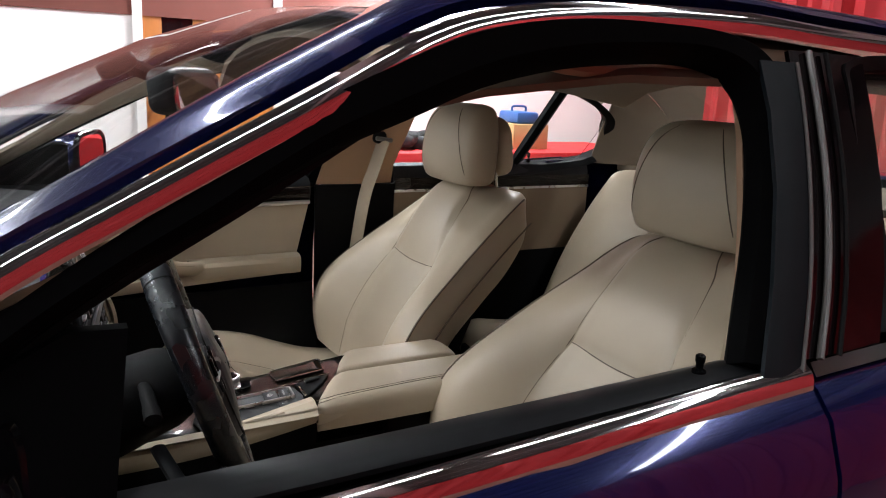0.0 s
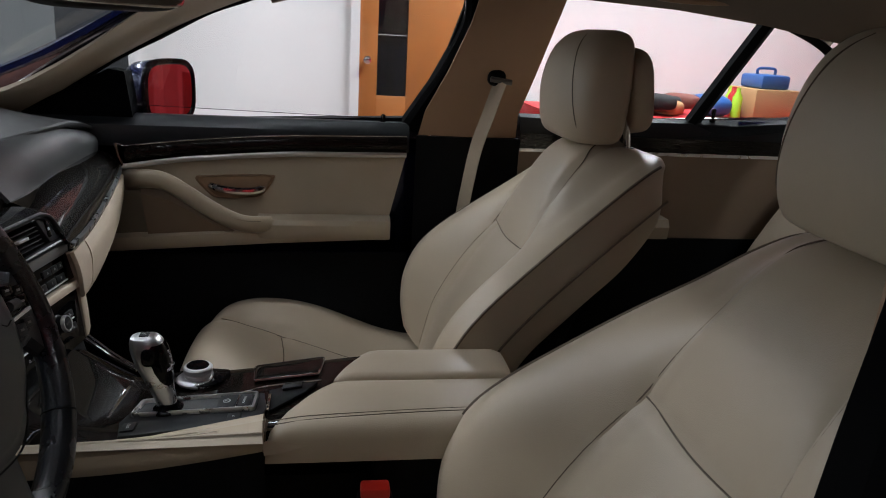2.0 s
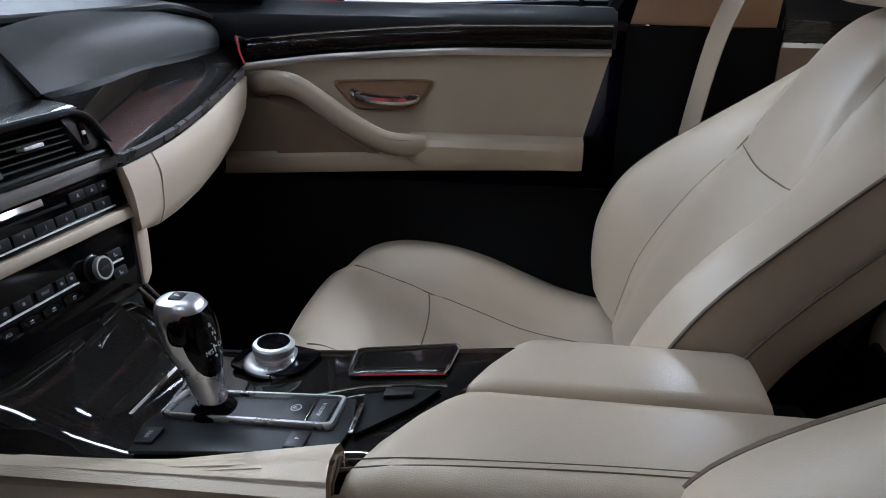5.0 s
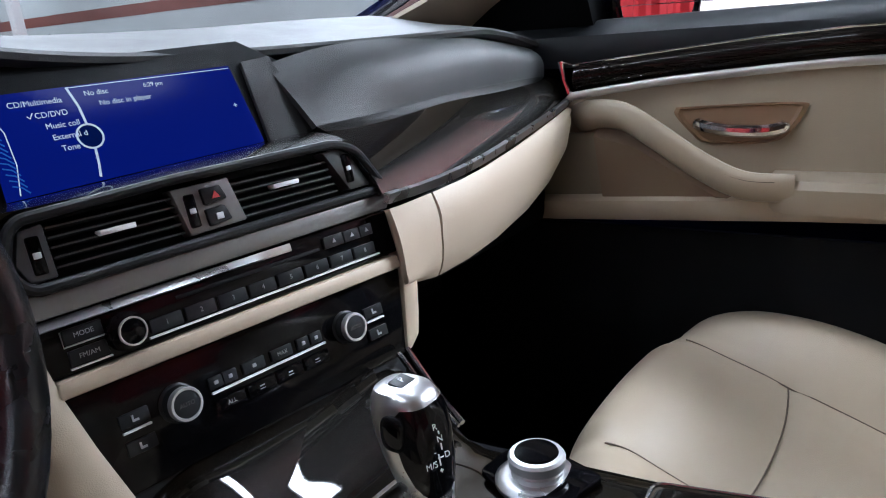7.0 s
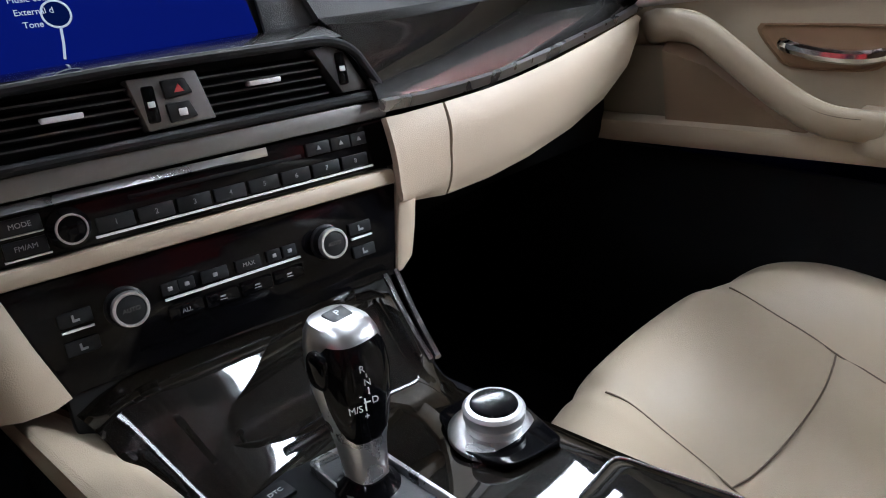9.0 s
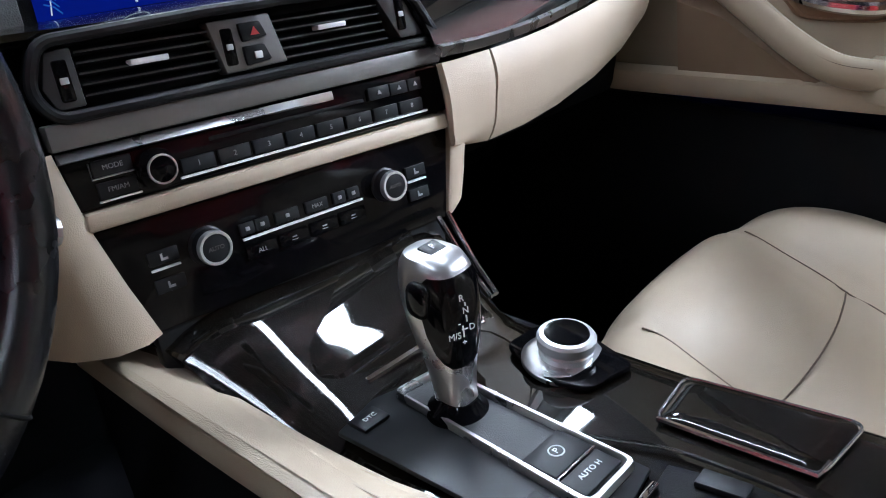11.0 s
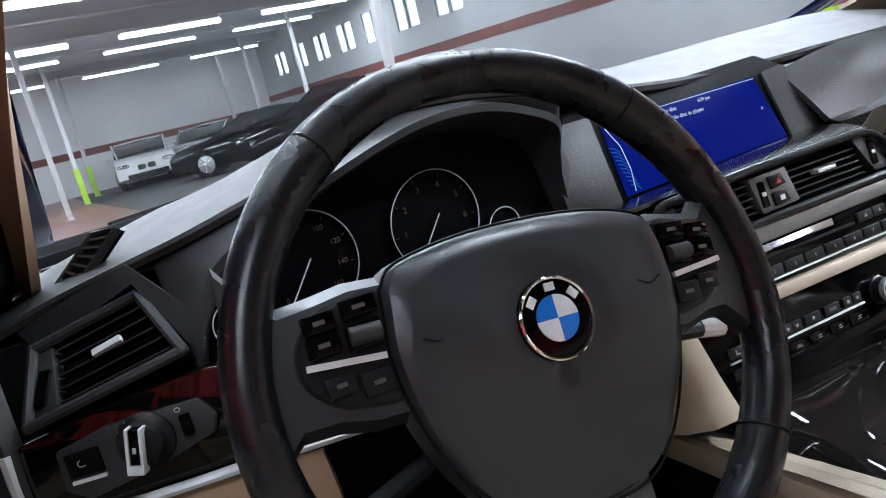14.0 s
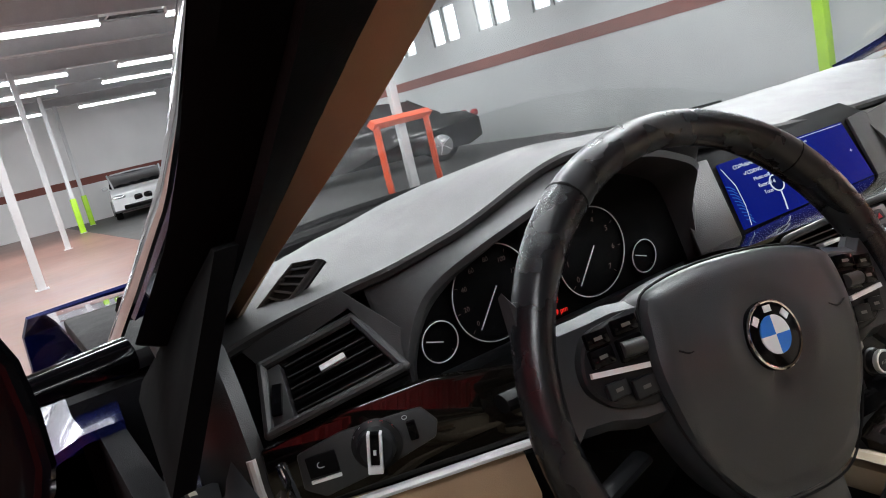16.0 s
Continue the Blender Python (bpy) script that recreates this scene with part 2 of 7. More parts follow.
def box(x0, x1, y0, y1, z0, z1, bev=0.0, seg=2):
    bm = bmesh.new()
    bmesh.ops.create_cube(bm, size=1)
    bmesh.ops.scale(bm, vec=(abs(x1 - x0), abs(y1 - y0), abs(z1 - z0)), verts=bm.verts)
    bmesh.ops.translate(bm, vec=((x0 + x1) / 2, (y0 + y1) / 2, (z0 + z1) / 2), verts=bm.verts)
    if bev:
        bmesh.ops.bevel(bm, geom=list(bm.edges), offset=bev, segments=seg, profile=0.5, affect="EDGES")
    return bm


def prism(pts, axis, a, b, bev=0.0, seg=2):
    """A polygon in the plane across axis, drawn out from a to b. Points are (y, z), (x, z) or (x, y)."""
    bm = bmesh.new()
    put = {"x": lambda p, d: (d, p[0], p[1]), "y": lambda p, d: (p[0], d, p[1]), "z": lambda p, d: (p[0], p[1], d)}[axis]
    lo, hi = [bm.verts.new(put(p, a)) for p in pts], [bm.verts.new(put(p, b)) for p in pts]
    bm.faces.new(lo)
    bm.faces.new(hi[::-1])
    n = len(pts)
    for i in range(n):
        bm.faces.new((lo[i], hi[i], hi[(i + 1) % n], lo[(i + 1) % n]))
    bmesh.ops.recalc_face_normals(bm, faces=bm.faces)
    if bev:
        bmesh.ops.bevel(bm, geom=list(bm.edges), offset=bev, segments=seg, profile=0.5, affect="EDGES")
    return bm


def loft(rings, caps=True, closed=True):
    bm = bmesh.new()
    rows = [[bm.verts.new(p) for p in r] for r in rings]
    n = len(rows[0])
    for a, b in zip(rows, rows[1:]):
        for i in range(n if closed else n - 1):
            j = (i + 1) % n
            try:
                bm.faces.new((a[i], a[j], b[j], b[i]))
            except ValueError:
                pass
    if caps and closed:
        bm.faces.new(rows[0][::-1])
        bm.faces.new(rows[-1])
    return bm


def sheet(rows, thick=0.004):
    """A curved sheet through rows of points, given a thickness against its normals."""
    bm = loft(rows, caps=False, closed=False)
    bmesh.ops.recalc_face_normals(bm, faces=bm.faces)
    bmesh.ops.solidify(bm, geom=list(bm.faces), thickness=thick)
    return bm


def smooth_path(pts, n=6):
    """Catmull-Rom through the points."""
    P = [Vector(p) for p in pts]
    P = [2 * P[0] - P[1]] + P + [2 * P[-1] - P[-2]]
    out = []
    for i in range(1, len(P) - 2):
        for k in range(n):
            t = k / n
            out.append(0.5 * (2 * P[i] + (P[i + 1] - P[i - 1]) * t + (2 * P[i - 1] - 5 * P[i] + 4 * P[i + 1] - P[i + 2]) * t * t + (3 * P[i] - P[i - 1] - 3 * P[i + 1] + P[i + 2]) * t ** 3))
    out.append(P[-2])
    return out


def tube(pts, r, n=8, closed=False, flat=1.0, up=None):
    """A round or flattened bar along points; r may be a list."""
    P = [Vector(p) for p in pts]
    rings = []
    side = None
    for i, p in enumerate(P):
        a, b = P[i - 1] if (i or closed) else p, P[(i + 1) % len(P)] if (i < len(P) - 1 or closed) else p
        d = (b - a).normalized()
        u = Vector(up) if up else (side if side is not None else (Vector((0, 0, 1)) if abs(d.z) < 0.9 else Vector((1, 0, 0))))
        s = d.cross(u)
        s = s.normalized() if s.length > 1e-6 else Vector((1, 0, 0))
        w = s.cross(d).normalized()
        if not up:
            side = w
        rr = r[i] if isinstance(r, (list, tuple)) else r
        rings.append([p + s * rr * math.cos(2 * math.pi * k / n) + w * rr * flat * math.sin(2 * math.pi * k / n) for k in range(n)])
    if closed:
        rings.append(rings[0])
    return loft(rings, caps=not closed)


def ribbon(pts, w, t, across):
    """A flat strip w wide along the direction across, t thick."""
    P, a = [Vector(p) for p in pts], Vector(across).normalized()
    rings = []
    for i, p in enumerate(P):
        d = (P[min(i + 1, len(P) - 1)] - P[max(i - 1, 0)]).normalized()
        s = (a - d * a.dot(d)).normalized()
        n = d.cross(s).normalized()
        rings.append([p + s * w / 2 + n * t / 2, p + s * w / 2 - n * t / 2, p - s * w / 2 - n * t / 2, p - s * w / 2 + n * t / 2])
    return loft(rings)


def lathe(profile, at, axis=(0, 0, 1), n=32):
    """A turned body: profile of (radius, height) along axis from at."""
    rings = [[Vector((r * math.cos(2 * math.pi * k / n), r * math.sin(2 * math.pi * k / n), h)) for k in range(n)] for r, h in profile]
    bm = loft(rings)
    q = Vector((0, 0, 1)).rotation_difference(Vector(axis)).to_matrix().to_4x4()
    return xf(bm, Matrix.Translation(at) @ q)


def ring_of(r0, r1, h, at, axis, n=36):
    """A flat annulus h thick, standing on at along axis."""
    prof = [(r0, 0), (r1, 0), (r1, h * 0.7), (lerp(r1, r0, 0.2), h), (lerp(r0, r1, 0.2), h), (r0, h * 0.7), (r0, 0)]
    rings = [[Vector((r * math.cos(2 * math.pi * k / n), r * math.sin(2 * math.pi * k / n), z)) for k in range(n)] for r, z in prof]
    bm = loft(rings, caps=False)
    return xf(bm, Matrix.Translation(at) @ Vector((0, 0, 1)).rotation_difference(Vector(axis)).to_matrix().to_4x4())


def puff(at, sx, sy, sz, e=0.5, n=20, rot=(0, 0, 0)):
    """A soft rounded block (superellipsoid) with half sizes."""
    def c(a, p):
        v = math.cos(a)
        return math.copysign(abs(v) ** p, v)
    def s(a, p):
        v = math.sin(a)
        return math.copysign(abs(v) ** p, v)
    rings = []
    for i in range(n + 1):
        v = -math.pi / 2 + math.pi * i / n
        rings.append([Vector((sx * c(v, e) * c(u, e), sy * c(v, e) * s(u, e), sz * s(v, e))) for u in [2 * math.pi * k / (2 * n) for k in range(2 * n)]])
    bm = loft(rings, caps=False)
    return xf(bm, pose(*at, *rot))


def text_mesh(body, size, m, depth=0.0002, align="CENTER"):
    cu = bpy.data.curves.new("t", "FONT")
    cu.body, cu.size, cu.extrude, cu.align_x, cu.align_y = body, size, depth, align, "CENTER"
    ob = bpy.data.objects.new("t", cu)
    scene.collection.objects.link(ob)
    me = bpy.data.meshes.new_from_object(ob.evaluated_get(bpy.context.evaluated_depsgraph_get()))
    bm = bmesh.new()
    bm.from_mesh(me)
    bpy.data.objects.remove(ob)
    bpy.data.curves.remove(cu)
    bpy.data.meshes.remove(me)
    return xf(bm, m)


def lerp(a, b, t):
    return a + (b - a) * t


def interp(x, table):
    for (x0, y0), (x1, y1) in zip(table, table[1:]):
        if x <= x1:
            return lerp(y0, y1, max(0, (x - x0) / (x1 - x0)))
    return table[-1][1]


# ---- garage ----
X0, X1, Y0, Y1, ZC = -11.0, 9.5, -6.5, 28.5, 3.75
solo("floor", box(X0, X1, Y0, Y1, FLOOR - 0.1, FLOOR), "floor", "worn red-brown sealed concrete garage floor", "floor", kind="structure")
solo("wall_north", box(X0, X1, Y1, Y1 + 0.2, FLOOR, ZC + 1), "wall", "pale painted garage end wall", "wall", kind="structure")
solo("wall_south", box(X0, X1, Y0 - 0.2, Y0, FLOOR, ZC + 1), "wall_grey", "pale painted garage wall behind curtains", "wall", kind="structure")
solo("wall_west", box(X0 - 0.2, X0, Y0, Y1, FLOOR, ZC + 1), "wall_grey", "pale painted garage side wall", "wall", kind="structure")


def wall_with_openings(x0, x1, y0, y1, z0, z1, holes):
    """A wall along y with rectangular openings (ya, yb, za, zb), in order of y."""
    bms, y = [], y0
    for ya, yb, za, zb in holes:
        bms += [box(x0, x1, y, ya, z0, z1), box(x0, x1, ya, yb, z0, za), box(x0, x1, ya, yb, zb, z1)]
        y = yb
    bms.append(box(x0, x1, y, y1, z0, z1))
    return join(*bms)


WIN = [(y + o, y + o + 0.52, 2.40, 3.25) for y in (8.5, 10.4, 12.3, 14.2, 16.2, 18.1, 20.0, 21.9, 23.8, 25.7) for o in (0.0, 0.62)]
solo("wall_east", wall_with_openings(X1, X1 + 0.2, Y0, Y1, FLOOR, ZC + 1, WIN), "wall_grey", "pale grey painted garage wall with high windows", "wall", kind="structure")
for ya, yb, za, zb in WIN:
    w = thing("window_1", (X1, (ya + yb) / 2, za), "tall narrow bright garage window", "window", "garage windows", "structure")
    part("pane", box(X1 + 0.10, X1 + 0.11, ya, yb, za, zb), "window_glow", w)
    for a, b, c, d in ((ya, yb, za, za + 0.04), (ya, yb, zb - 0.04, zb), (ya, ya + 0.04, za, zb), (yb - 0.04, yb, za, zb)):
        part("window_frame", box(X1 + 0.04, X1 + 0.10, a, b, c, d), "steel", w)
solo("trim", join(box(X1 - 0.012, X1, 1.3, Y1, 1.60, 1.83)), "band", "brown painted band along the garage wall", "wall band", kind="structure")
solo("trim", box(X0, X1 - 0.013, Y1 - 0.012, Y1, 1.22, 1.47), "band", "brown painted band along the end wall", "wall band", kind="structure")

# the white office partition beside the car, with a wooden door
OX = 5.0
office = wall_with_openings(OX, OX + 0.15, -6.4, 1.05, FLOOR, 3.4, [(-1.50, -0.50, FLOOR, 2.02)])
solo("wall_office", join(office, box(OX, X1 - 0.02, 1.05, 1.2, FLOOR, 3.4)), "wall", "smooth white office partition wall", "wall", kind="structure")
solo("trim", box(OX - 0.01, OX - 0.001, -6.4, 1.05, 1.60, 3.38), "band", "rust-brown painted upper wall", "wall band", kind="structure")
d = thing("door_1", (OX, -1.0, FLOOR), "orange wooden door with narrow dark glass light", "door", kind="structure")
part("door_frame", join(box(OX - 0.03, OX + 0.1, -0.50, -0.43, FLOOR, 2.05), box(OX - 0.03, OX + 0.1, -1.57, -1.50, FLOOR, 2.05), box(OX - 0.03, OX + 0.1, -1.57, -0.43, 2.0, 2.07)), "wall", d)
part("door_leaf", join(box(OX, OX + 0.05, -0.64, -0.50, FLOOR, 2.0, 0.002), box(OX, OX + 0.05, -1.5, -0.87, FLOOR, 2.0, 0.002), box(OX, OX + 0.05, -0.87, -0.64, FLOOR, 0.66, 0.002), box(OX, OX + 0.05, -0.87, -0.64, 1.9, 2.0, 0.002)), "door_wood", d)
part("glass_light", box(OX + 0.02, OX + 0.03, -0.87, -0.64, 0.66, 1.9), "dark_glass", d)
part("glazing_bar", box(OX + 0.005, OX + 0.02, -0.87, -0.64, 1.12, 1.125), "steel", d)
part("door_knob", lathe([(0.012, 0), (0.012, 0.03), (0.03, 0.045), (0.03, 0.06), (0.015, 0.07)], (OX, -0.56, 0.93), (-1, 0, 0), 20), "chrome", d)
solo("cabinet", join(box(5.6, 6.2, 1.25, 1.9, FLOOR, 2.2, 0.01), box(5.58, 5.6, 1.5, 1.8, 1.0, 1.06)), mat("dark_cabinet", (0.05, 0.052, 0.056), 0.5), "dark grey tall cabinet by the wall", "cabinet")

# unseen red curtains, added behind the car and on its driver side for red reflections
def curtain(name, p, q, h, label):
    p, q = Vector(p), Vector(q)
    n = int((q - p).length / 0.05)
    side = (q - p).normalized().cross(Vector((0, 0, 1)))
    line = [p.lerp(q, i / n) + side * (0.06 * math.sin(i * 0.9) + 0.03 * math.sin(i * 2.3 + 1)) for i in range(n + 1)]
    rows = [[v + Vector((0, 0, z)) for v in line] for z in (0.02, h * 0.5, h)]
    return solo(name, sheet(rows, 0.006), "curtain", label, "curtain", "red curtains")


curtain("curtain", (9.3, -5.6, FLOOR), (-6.0, -5.6, FLOOR), 3.0, "unseen red curtain in deep folds, added behind the car for reflections")
curtain("curtain", (-3.6, -5.4, FLOOR), (-3.6, 1.6, FLOOR), 3.0, "unseen red curtain in deep folds, added beside the car for reflections")

# folding table with red cloth and boxes, against the office wall
t = thing("table", (4.3, -2.7, FLOOR), "table covered by a bright red cloth", "table")
part("tabletop", box(3.75, 4.75, -4.6, -1.75, 0.66, 0.69, 0.006), "red_cloth", t)
part("cloth_drop", join(box(3.73, 3.75, -4.62, -1.73, 0.15, 0.692, 0.004), box(3.75, 4.75, -1.75, -1.73, 0.15, 0.69, 0.004)), "red_cloth", t)
for x, y in ((3.85, -1.9), (4.65, -1.9), (3.85, -4.5), (4.65, -4.5)):
    part("leg", box(x - 0.02, x + 0.02, y - 0.02, y + 0.02, FLOOR, 0.66), "satin", t)
rnd = random.Random(4)
solo("box", box(4.0, 4.4, -3.60, -3.25, 0.692, 0.90, 0.004), "card", "brown cardboard box on the red table", "box")
solo("tool_case", join(box(4.05, 4.35, -3.53, -3.31, 0.902, 1.00, 0.02), tube(smooth_path([(4.2, -3.49, 1.00), (4.2, -3.48, 1.04), (4.2, -3.36, 1.04), (4.2, -3.35, 1.00)]), 0.01)), "blue_plastic", "small blue plastic case on a cardboard box", "case")
solo("bag", puff((4.2, -3.02, 0.765), 0.2, 0.11, 0.075, 0.7, 14), "blue_plastic", "crumpled blue plastic bag on the table", "bag")
for i in range(9):
    y = -2.12 - 0.085 * i
    solo("folded_cloth", puff((4.15 + rnd.uniform(-0.1, 0.1), y, 0.692 + 0.05 + 0.02 * (i % 3)), rnd.uniform(0.1, 0.2), rnd.uniform(0.05, 0.09), 0.055, 0.6, 12, (0, 0, rnd.uniform(0, 40))), rnd.choice(["dark_cloth", "dark_cloth", "dark_cloth", "band", "card"]), "small crumpled thing heaped on the red table", "clutter", "clutter on the table")
for i in range(4):
    solo("bottle", lathe([(0.035, 0), (0.035, 0.14), (0.014, 0.18), (0.014, 0.21)], (4.1 + 0.07 * i, -3.17 - 0.02 * i, 0.692), n=14), rnd.choice(["red_cloth", "lime", "blue_plastic"]), "small coloured plastic bottle on the table", "bottle", "bottles on the table")

# posts
def post(x, y, lime_to=0.0, r=0.055):
    p = thing("steel_post", (x, y, FLOOR), "white painted square steel post", "post", "garage posts", "structure")
    part("shaft", box(x - r, x + r, y - r, y + r, FLOOR, ZC, 0.008), "steel", p)
    part("foot_plate", box(x - r * 1.6, x + r * 1.6, y - r * 1.6, y + r * 1.6, FLOOR, FLOOR + 0.015), "steel", p)
    if lime_to:
        part("guard", box(x - r - 0.02, x + r + 0.02, y - r - 0.02, y + r + 0.02, FLOOR + 0.016, lime_to, 0.01), "lime", p, "lime green painted guard")
    return p


for x, y, g in ((-0.35, 11.0, 0), (0.62, 17.6, 0), (1.50, 22.6, 0.9), (2.15, 25.8, 0.9), (7.5, 27.0, 0), (7.5, 24.0, 0), (7.65, 20.0, 0), (4.14, 8.40, 0), (8.6, 5.2, 3.0)):
    post(x, y, g)

# ceiling: corrugated deck, beams and joists
rows = []
xs = [X0 + 0.10 * i + (0.03 if i % 4 == 1 else -0.03 if i % 4 == 2 else 0.0) for i in range(int((X1 - X0) / 0.10) + 1)]
zz = [ZC + 0.43 + (0.16 if i % 4 in (1, 2) else 0.0) for i in range(len(xs))]
rows = [[(x, y, z) for x, z in zip(xs, zz)] for y in (Y0, Y1)]
solo("ceiling", sheet(rows, 0.01), "deck", "ribbed steel deck ceiling", "ceiling", kind="structure", smooth=10)
for y in [Y0 + 1.5 + 2.6 * i for i in range(13)]:
    b = thing("ceiling_beam", (0, y, ZC), "white painted steel ceiling beam", "beam", "ceiling beams", "structure")
    part("beam", join(box(X0, X1, y - 0.11, y + 0.11, ZC + 0.38, ZC + 0.40), box(X0, X1, y - 0.11, y + 0.11, ZC, ZC + 0.02), box(X0, X1, y - 0.012, y + 0.012, ZC + 0.02, ZC + 0.38)), "steel", b)
for x in [X0 + 0.6 + 1.6 * i for i in range(13)]:
    j = thing("ceiling_joist", (x, 0, ZC + 0.4), "thin white steel ceiling joist", "joist", "ceiling joists", "structure")
    part("joist", box(x - 0.02, x + 0.02, Y0, Y1, ZC + 0.402, ZC + 0.418), "steel", j)


def tube_light(x, y, along="x", length=2.4):
    f = thing("ceiling_light", (x, y, ZC - 0.15), "white fluorescent tube fitting under the beams", "ceiling light", "garage lights")
    if along == "x":
        part("housing", box(x - length / 2, x + length / 2, y - 0.10, y + 0.10, ZC - 0.08, ZC + 0.001, 0.01), "steel", f)
        for o in (-0.05, 0.05):
            part("fluorescent_tube", tube([(x - length / 2, y + o, ZC - 0.13), (x + length / 2, y + o, ZC - 0.13)], 0.02), "tube", f)
    else:
        part("housing", box(x - 0.10, x + 0.10, y - length / 2, y + length / 2, ZC - 0.08, ZC + 0.001, 0.01), "steel", f)
        for o in (-0.05, 0.05):
            part("fluorescent_tube", tube([(x + o, y - length / 2, ZC - 0.13), (x + o, y + length / 2, ZC - 0.13)], 0.02), "tube", f)


for x in (-7, -2.6, 0.6, 4.1, 7.6):
    for y in (-2.4, 2.8, 8.0, 13.2, 18.4, 21.0, 26.2):
        tube_light(x, y)


for x, y in ((1.3, 0.9), (-1.05, -1.9), (-1.05, 0.9)):
    tube_light(x, y, "y")
solo("floor", box(1.6, X1 - 0.02, 1.3, Y1 - 0.05, FLOOR + 0.0005, FLOOR + 0.005), "bay", "dark grey sealed floor of the parking bays", "floor", kind="structure")


# ---- parked cars in the distance ----
def parked_car(at, turn, paint, label, length=4.7, suv=False):
    h = 1.62 if suv else 1.42
    c = thing("parked_car", (0, 0, 0), label, "car", "parked cars")
    half, w = length / 2, 0.9
    prof = [(-half, 0.35), (-half, 0.72), (-half + 0.25, 0.90), (-half + 0.9, 0.97), (-half + 1.35, h - 0.06), (-half + 1.9, h), (half - 2.2, h - 0.03), (half - 1.25, 0.97), (half - 0.25, 0.80), (half, 0.62), (half, 0.30), (half - 0.3, 0.22), (-half + 0.3, 0.22)]
    lower = [(y, min(z, 0.96)) for y, z in prof]
    rings = []
    for x, k in ((-w, 0.93), (-w * 0.97, 1.0), (w * 0.97, 1.0), (w, 0.93)):
        rings.append([(x, y * (0.97 + 0.03 * (k > 0.95)), 0.25 + (z - 0.25) * k) for y, z in lower])
    part("body", loft(rings), paint, c)
    cab = [(-half + 0.75, 0.95), (-half + 1.35, h - 0.06), (-half + 1.9, h), (half - 2.2, h - 0.03), (half - 1.2, 0.95)]
    part("cabin_glass", loft([[(x, y, z if z < 1 else z - 0.02) for y, z in cab] if abs(x) > 0.7 else [(x, y, z) for y, z in cab] for x in (-0.80, 0.80)]), "dark_glass", c)
    part("roof", sheet([[(x, y, z + 0.012 - 0.03 * abs(x)) for x in (-0.72, -0.4, 0, 0.4, 0.72)] for y, z in cab[1:4]], 0.02), paint, c)
    for s in (-1, 1):
        for a, b in ((cab[0], cab[1]), (cab[3], cab[4])):
            part("pillar", tube([(s * 0.81, a[0], a[1]), (s * 0.74, b[0], b[1])], 0.035, 6), paint, c)
        part("pillar", tube([(s * 0.815, -0.1, 0.95), (s * 0.75, -0.15, h - 0.03)], 0.035, 6), "car_black", c)
        part("headlight", puff((s * 0.66, half - 0.12, 0.68), 0.2, 0.12, 0.07, 0.7, 8), "chrome", c)
        part("tail_light", puff((s * 0.72, -half + 0.05, 0.82), 0.14, 0.07, 0.07, 0.7, 8), "curtain", c)
        part("side_mirror", puff((s * 0.98, half - 1.75, 1.0), 0.09, 0.05, 0.06, 0.7, 8), paint, c)
        for y in (-half + 0.85, half - 0.9):
            wh = part("wheel", lathe([(0.16, -0.09), (0.31, -0.10), (0.33, -0.06), (0.33, 0.06), (0.31, 0.10), (0.20, 0.09)], (s * 0.80, y, 0.33), (1, 0, 0), 24), "rubber", c)
            part("rim", lathe([(0.03, 0.0), (0.2, 0.0), (0.215, 0.02), (0.215, 0.04), (0.20, 0.05)], (s * 0.90, y, 0.33), (s, 0, 0), 24), "car_silver", wh)
            for k in range(5):
                a = 2 * math.pi * k / 5
                part("spoke", tube([(s * 0.93, y, 0.33), (s * 0.93, y + 0.2 * math.cos(a), 0.33 + 0.2 * math.sin(a))], 0.025, 6), "satin", wh)
    for o in (-0.14, 0.14):
        part("grille", puff((o, half - 0.0, 0.58), 0.12, 0.03, 0.09, 0.6, 8), "gloss_black", c)
    part("bumper_intake", box(-0.6, 0.6, half - 0.03, half + 0.015, 0.30, 0.42, 0.01), "gloss_black", c)
    part("number_plate", box(-0.2, 0.2, half + 0.016, half + 0.024, 0.44, 0.53), "white_mark", c)
    c.matrix_basis = pose(*at, 0, 0, turn)
    return c


parked_car((3.8, 25.8, FLOOR + 0.005), 172, "car_white", "white saloon car parked facing the camera")
parked_car((6.0, 25.6, FLOOR + 0.005), 150, "car_silver", "pale silver saloon parked by the end wall")
parked_car((5.9, 19.6, FLOOR + 0.005), 64, "car_black", "glossy black saloon parked at an angle")
parked_car((7.0, 17.2, FLOOR + 0.005), 62, "car_black", "tall glossy black car parked at an angle", suv=True)
parked_car((6.3, 13.9, FLOOR + 0.005), 64, "car_black", "glossy black saloon with silver alloy wheels by the wall")
parked_car((-3.2, 15.0, FLOOR), 200, "car_white", "white car parked between the posts")
parked_car((-3.4, 11.8, FLOOR), 200, "car_silver", "silver car parked between the posts")
parked_car((-2.8, 18.6, FLOOR), 200, "car_white", "white car parked far back in the garage")

# orange tubular lift stand
o = thing("lift_frame", (4.1, 8.0, FLOOR), "orange painted steel frame standing on the floor", "frame")
A0, A1 = Vector((3.58, 8.02, FLOOR)), Vector((4.60, 8.47, FLOOR))
for a in (A0, A1):
    part("upright", tube([a + Vector((0, 0, 0.02)), a + Vector((0, 0, 1.05))], 0.05, 4), "orange_paint", o)
    part("foot", tube([a + Vector((-0.18, 0.2, 0.03)), a + Vector((0.18, -0.2, 0.03))], 0.03, 4), "orange_paint", o)
part("crossbar", tube([A0 + Vector((-0.08, -0.04, 1.09)), A1 + Vector((0.08, 0.04, 1.09))], 0.07, 4), "orange_paint", o)
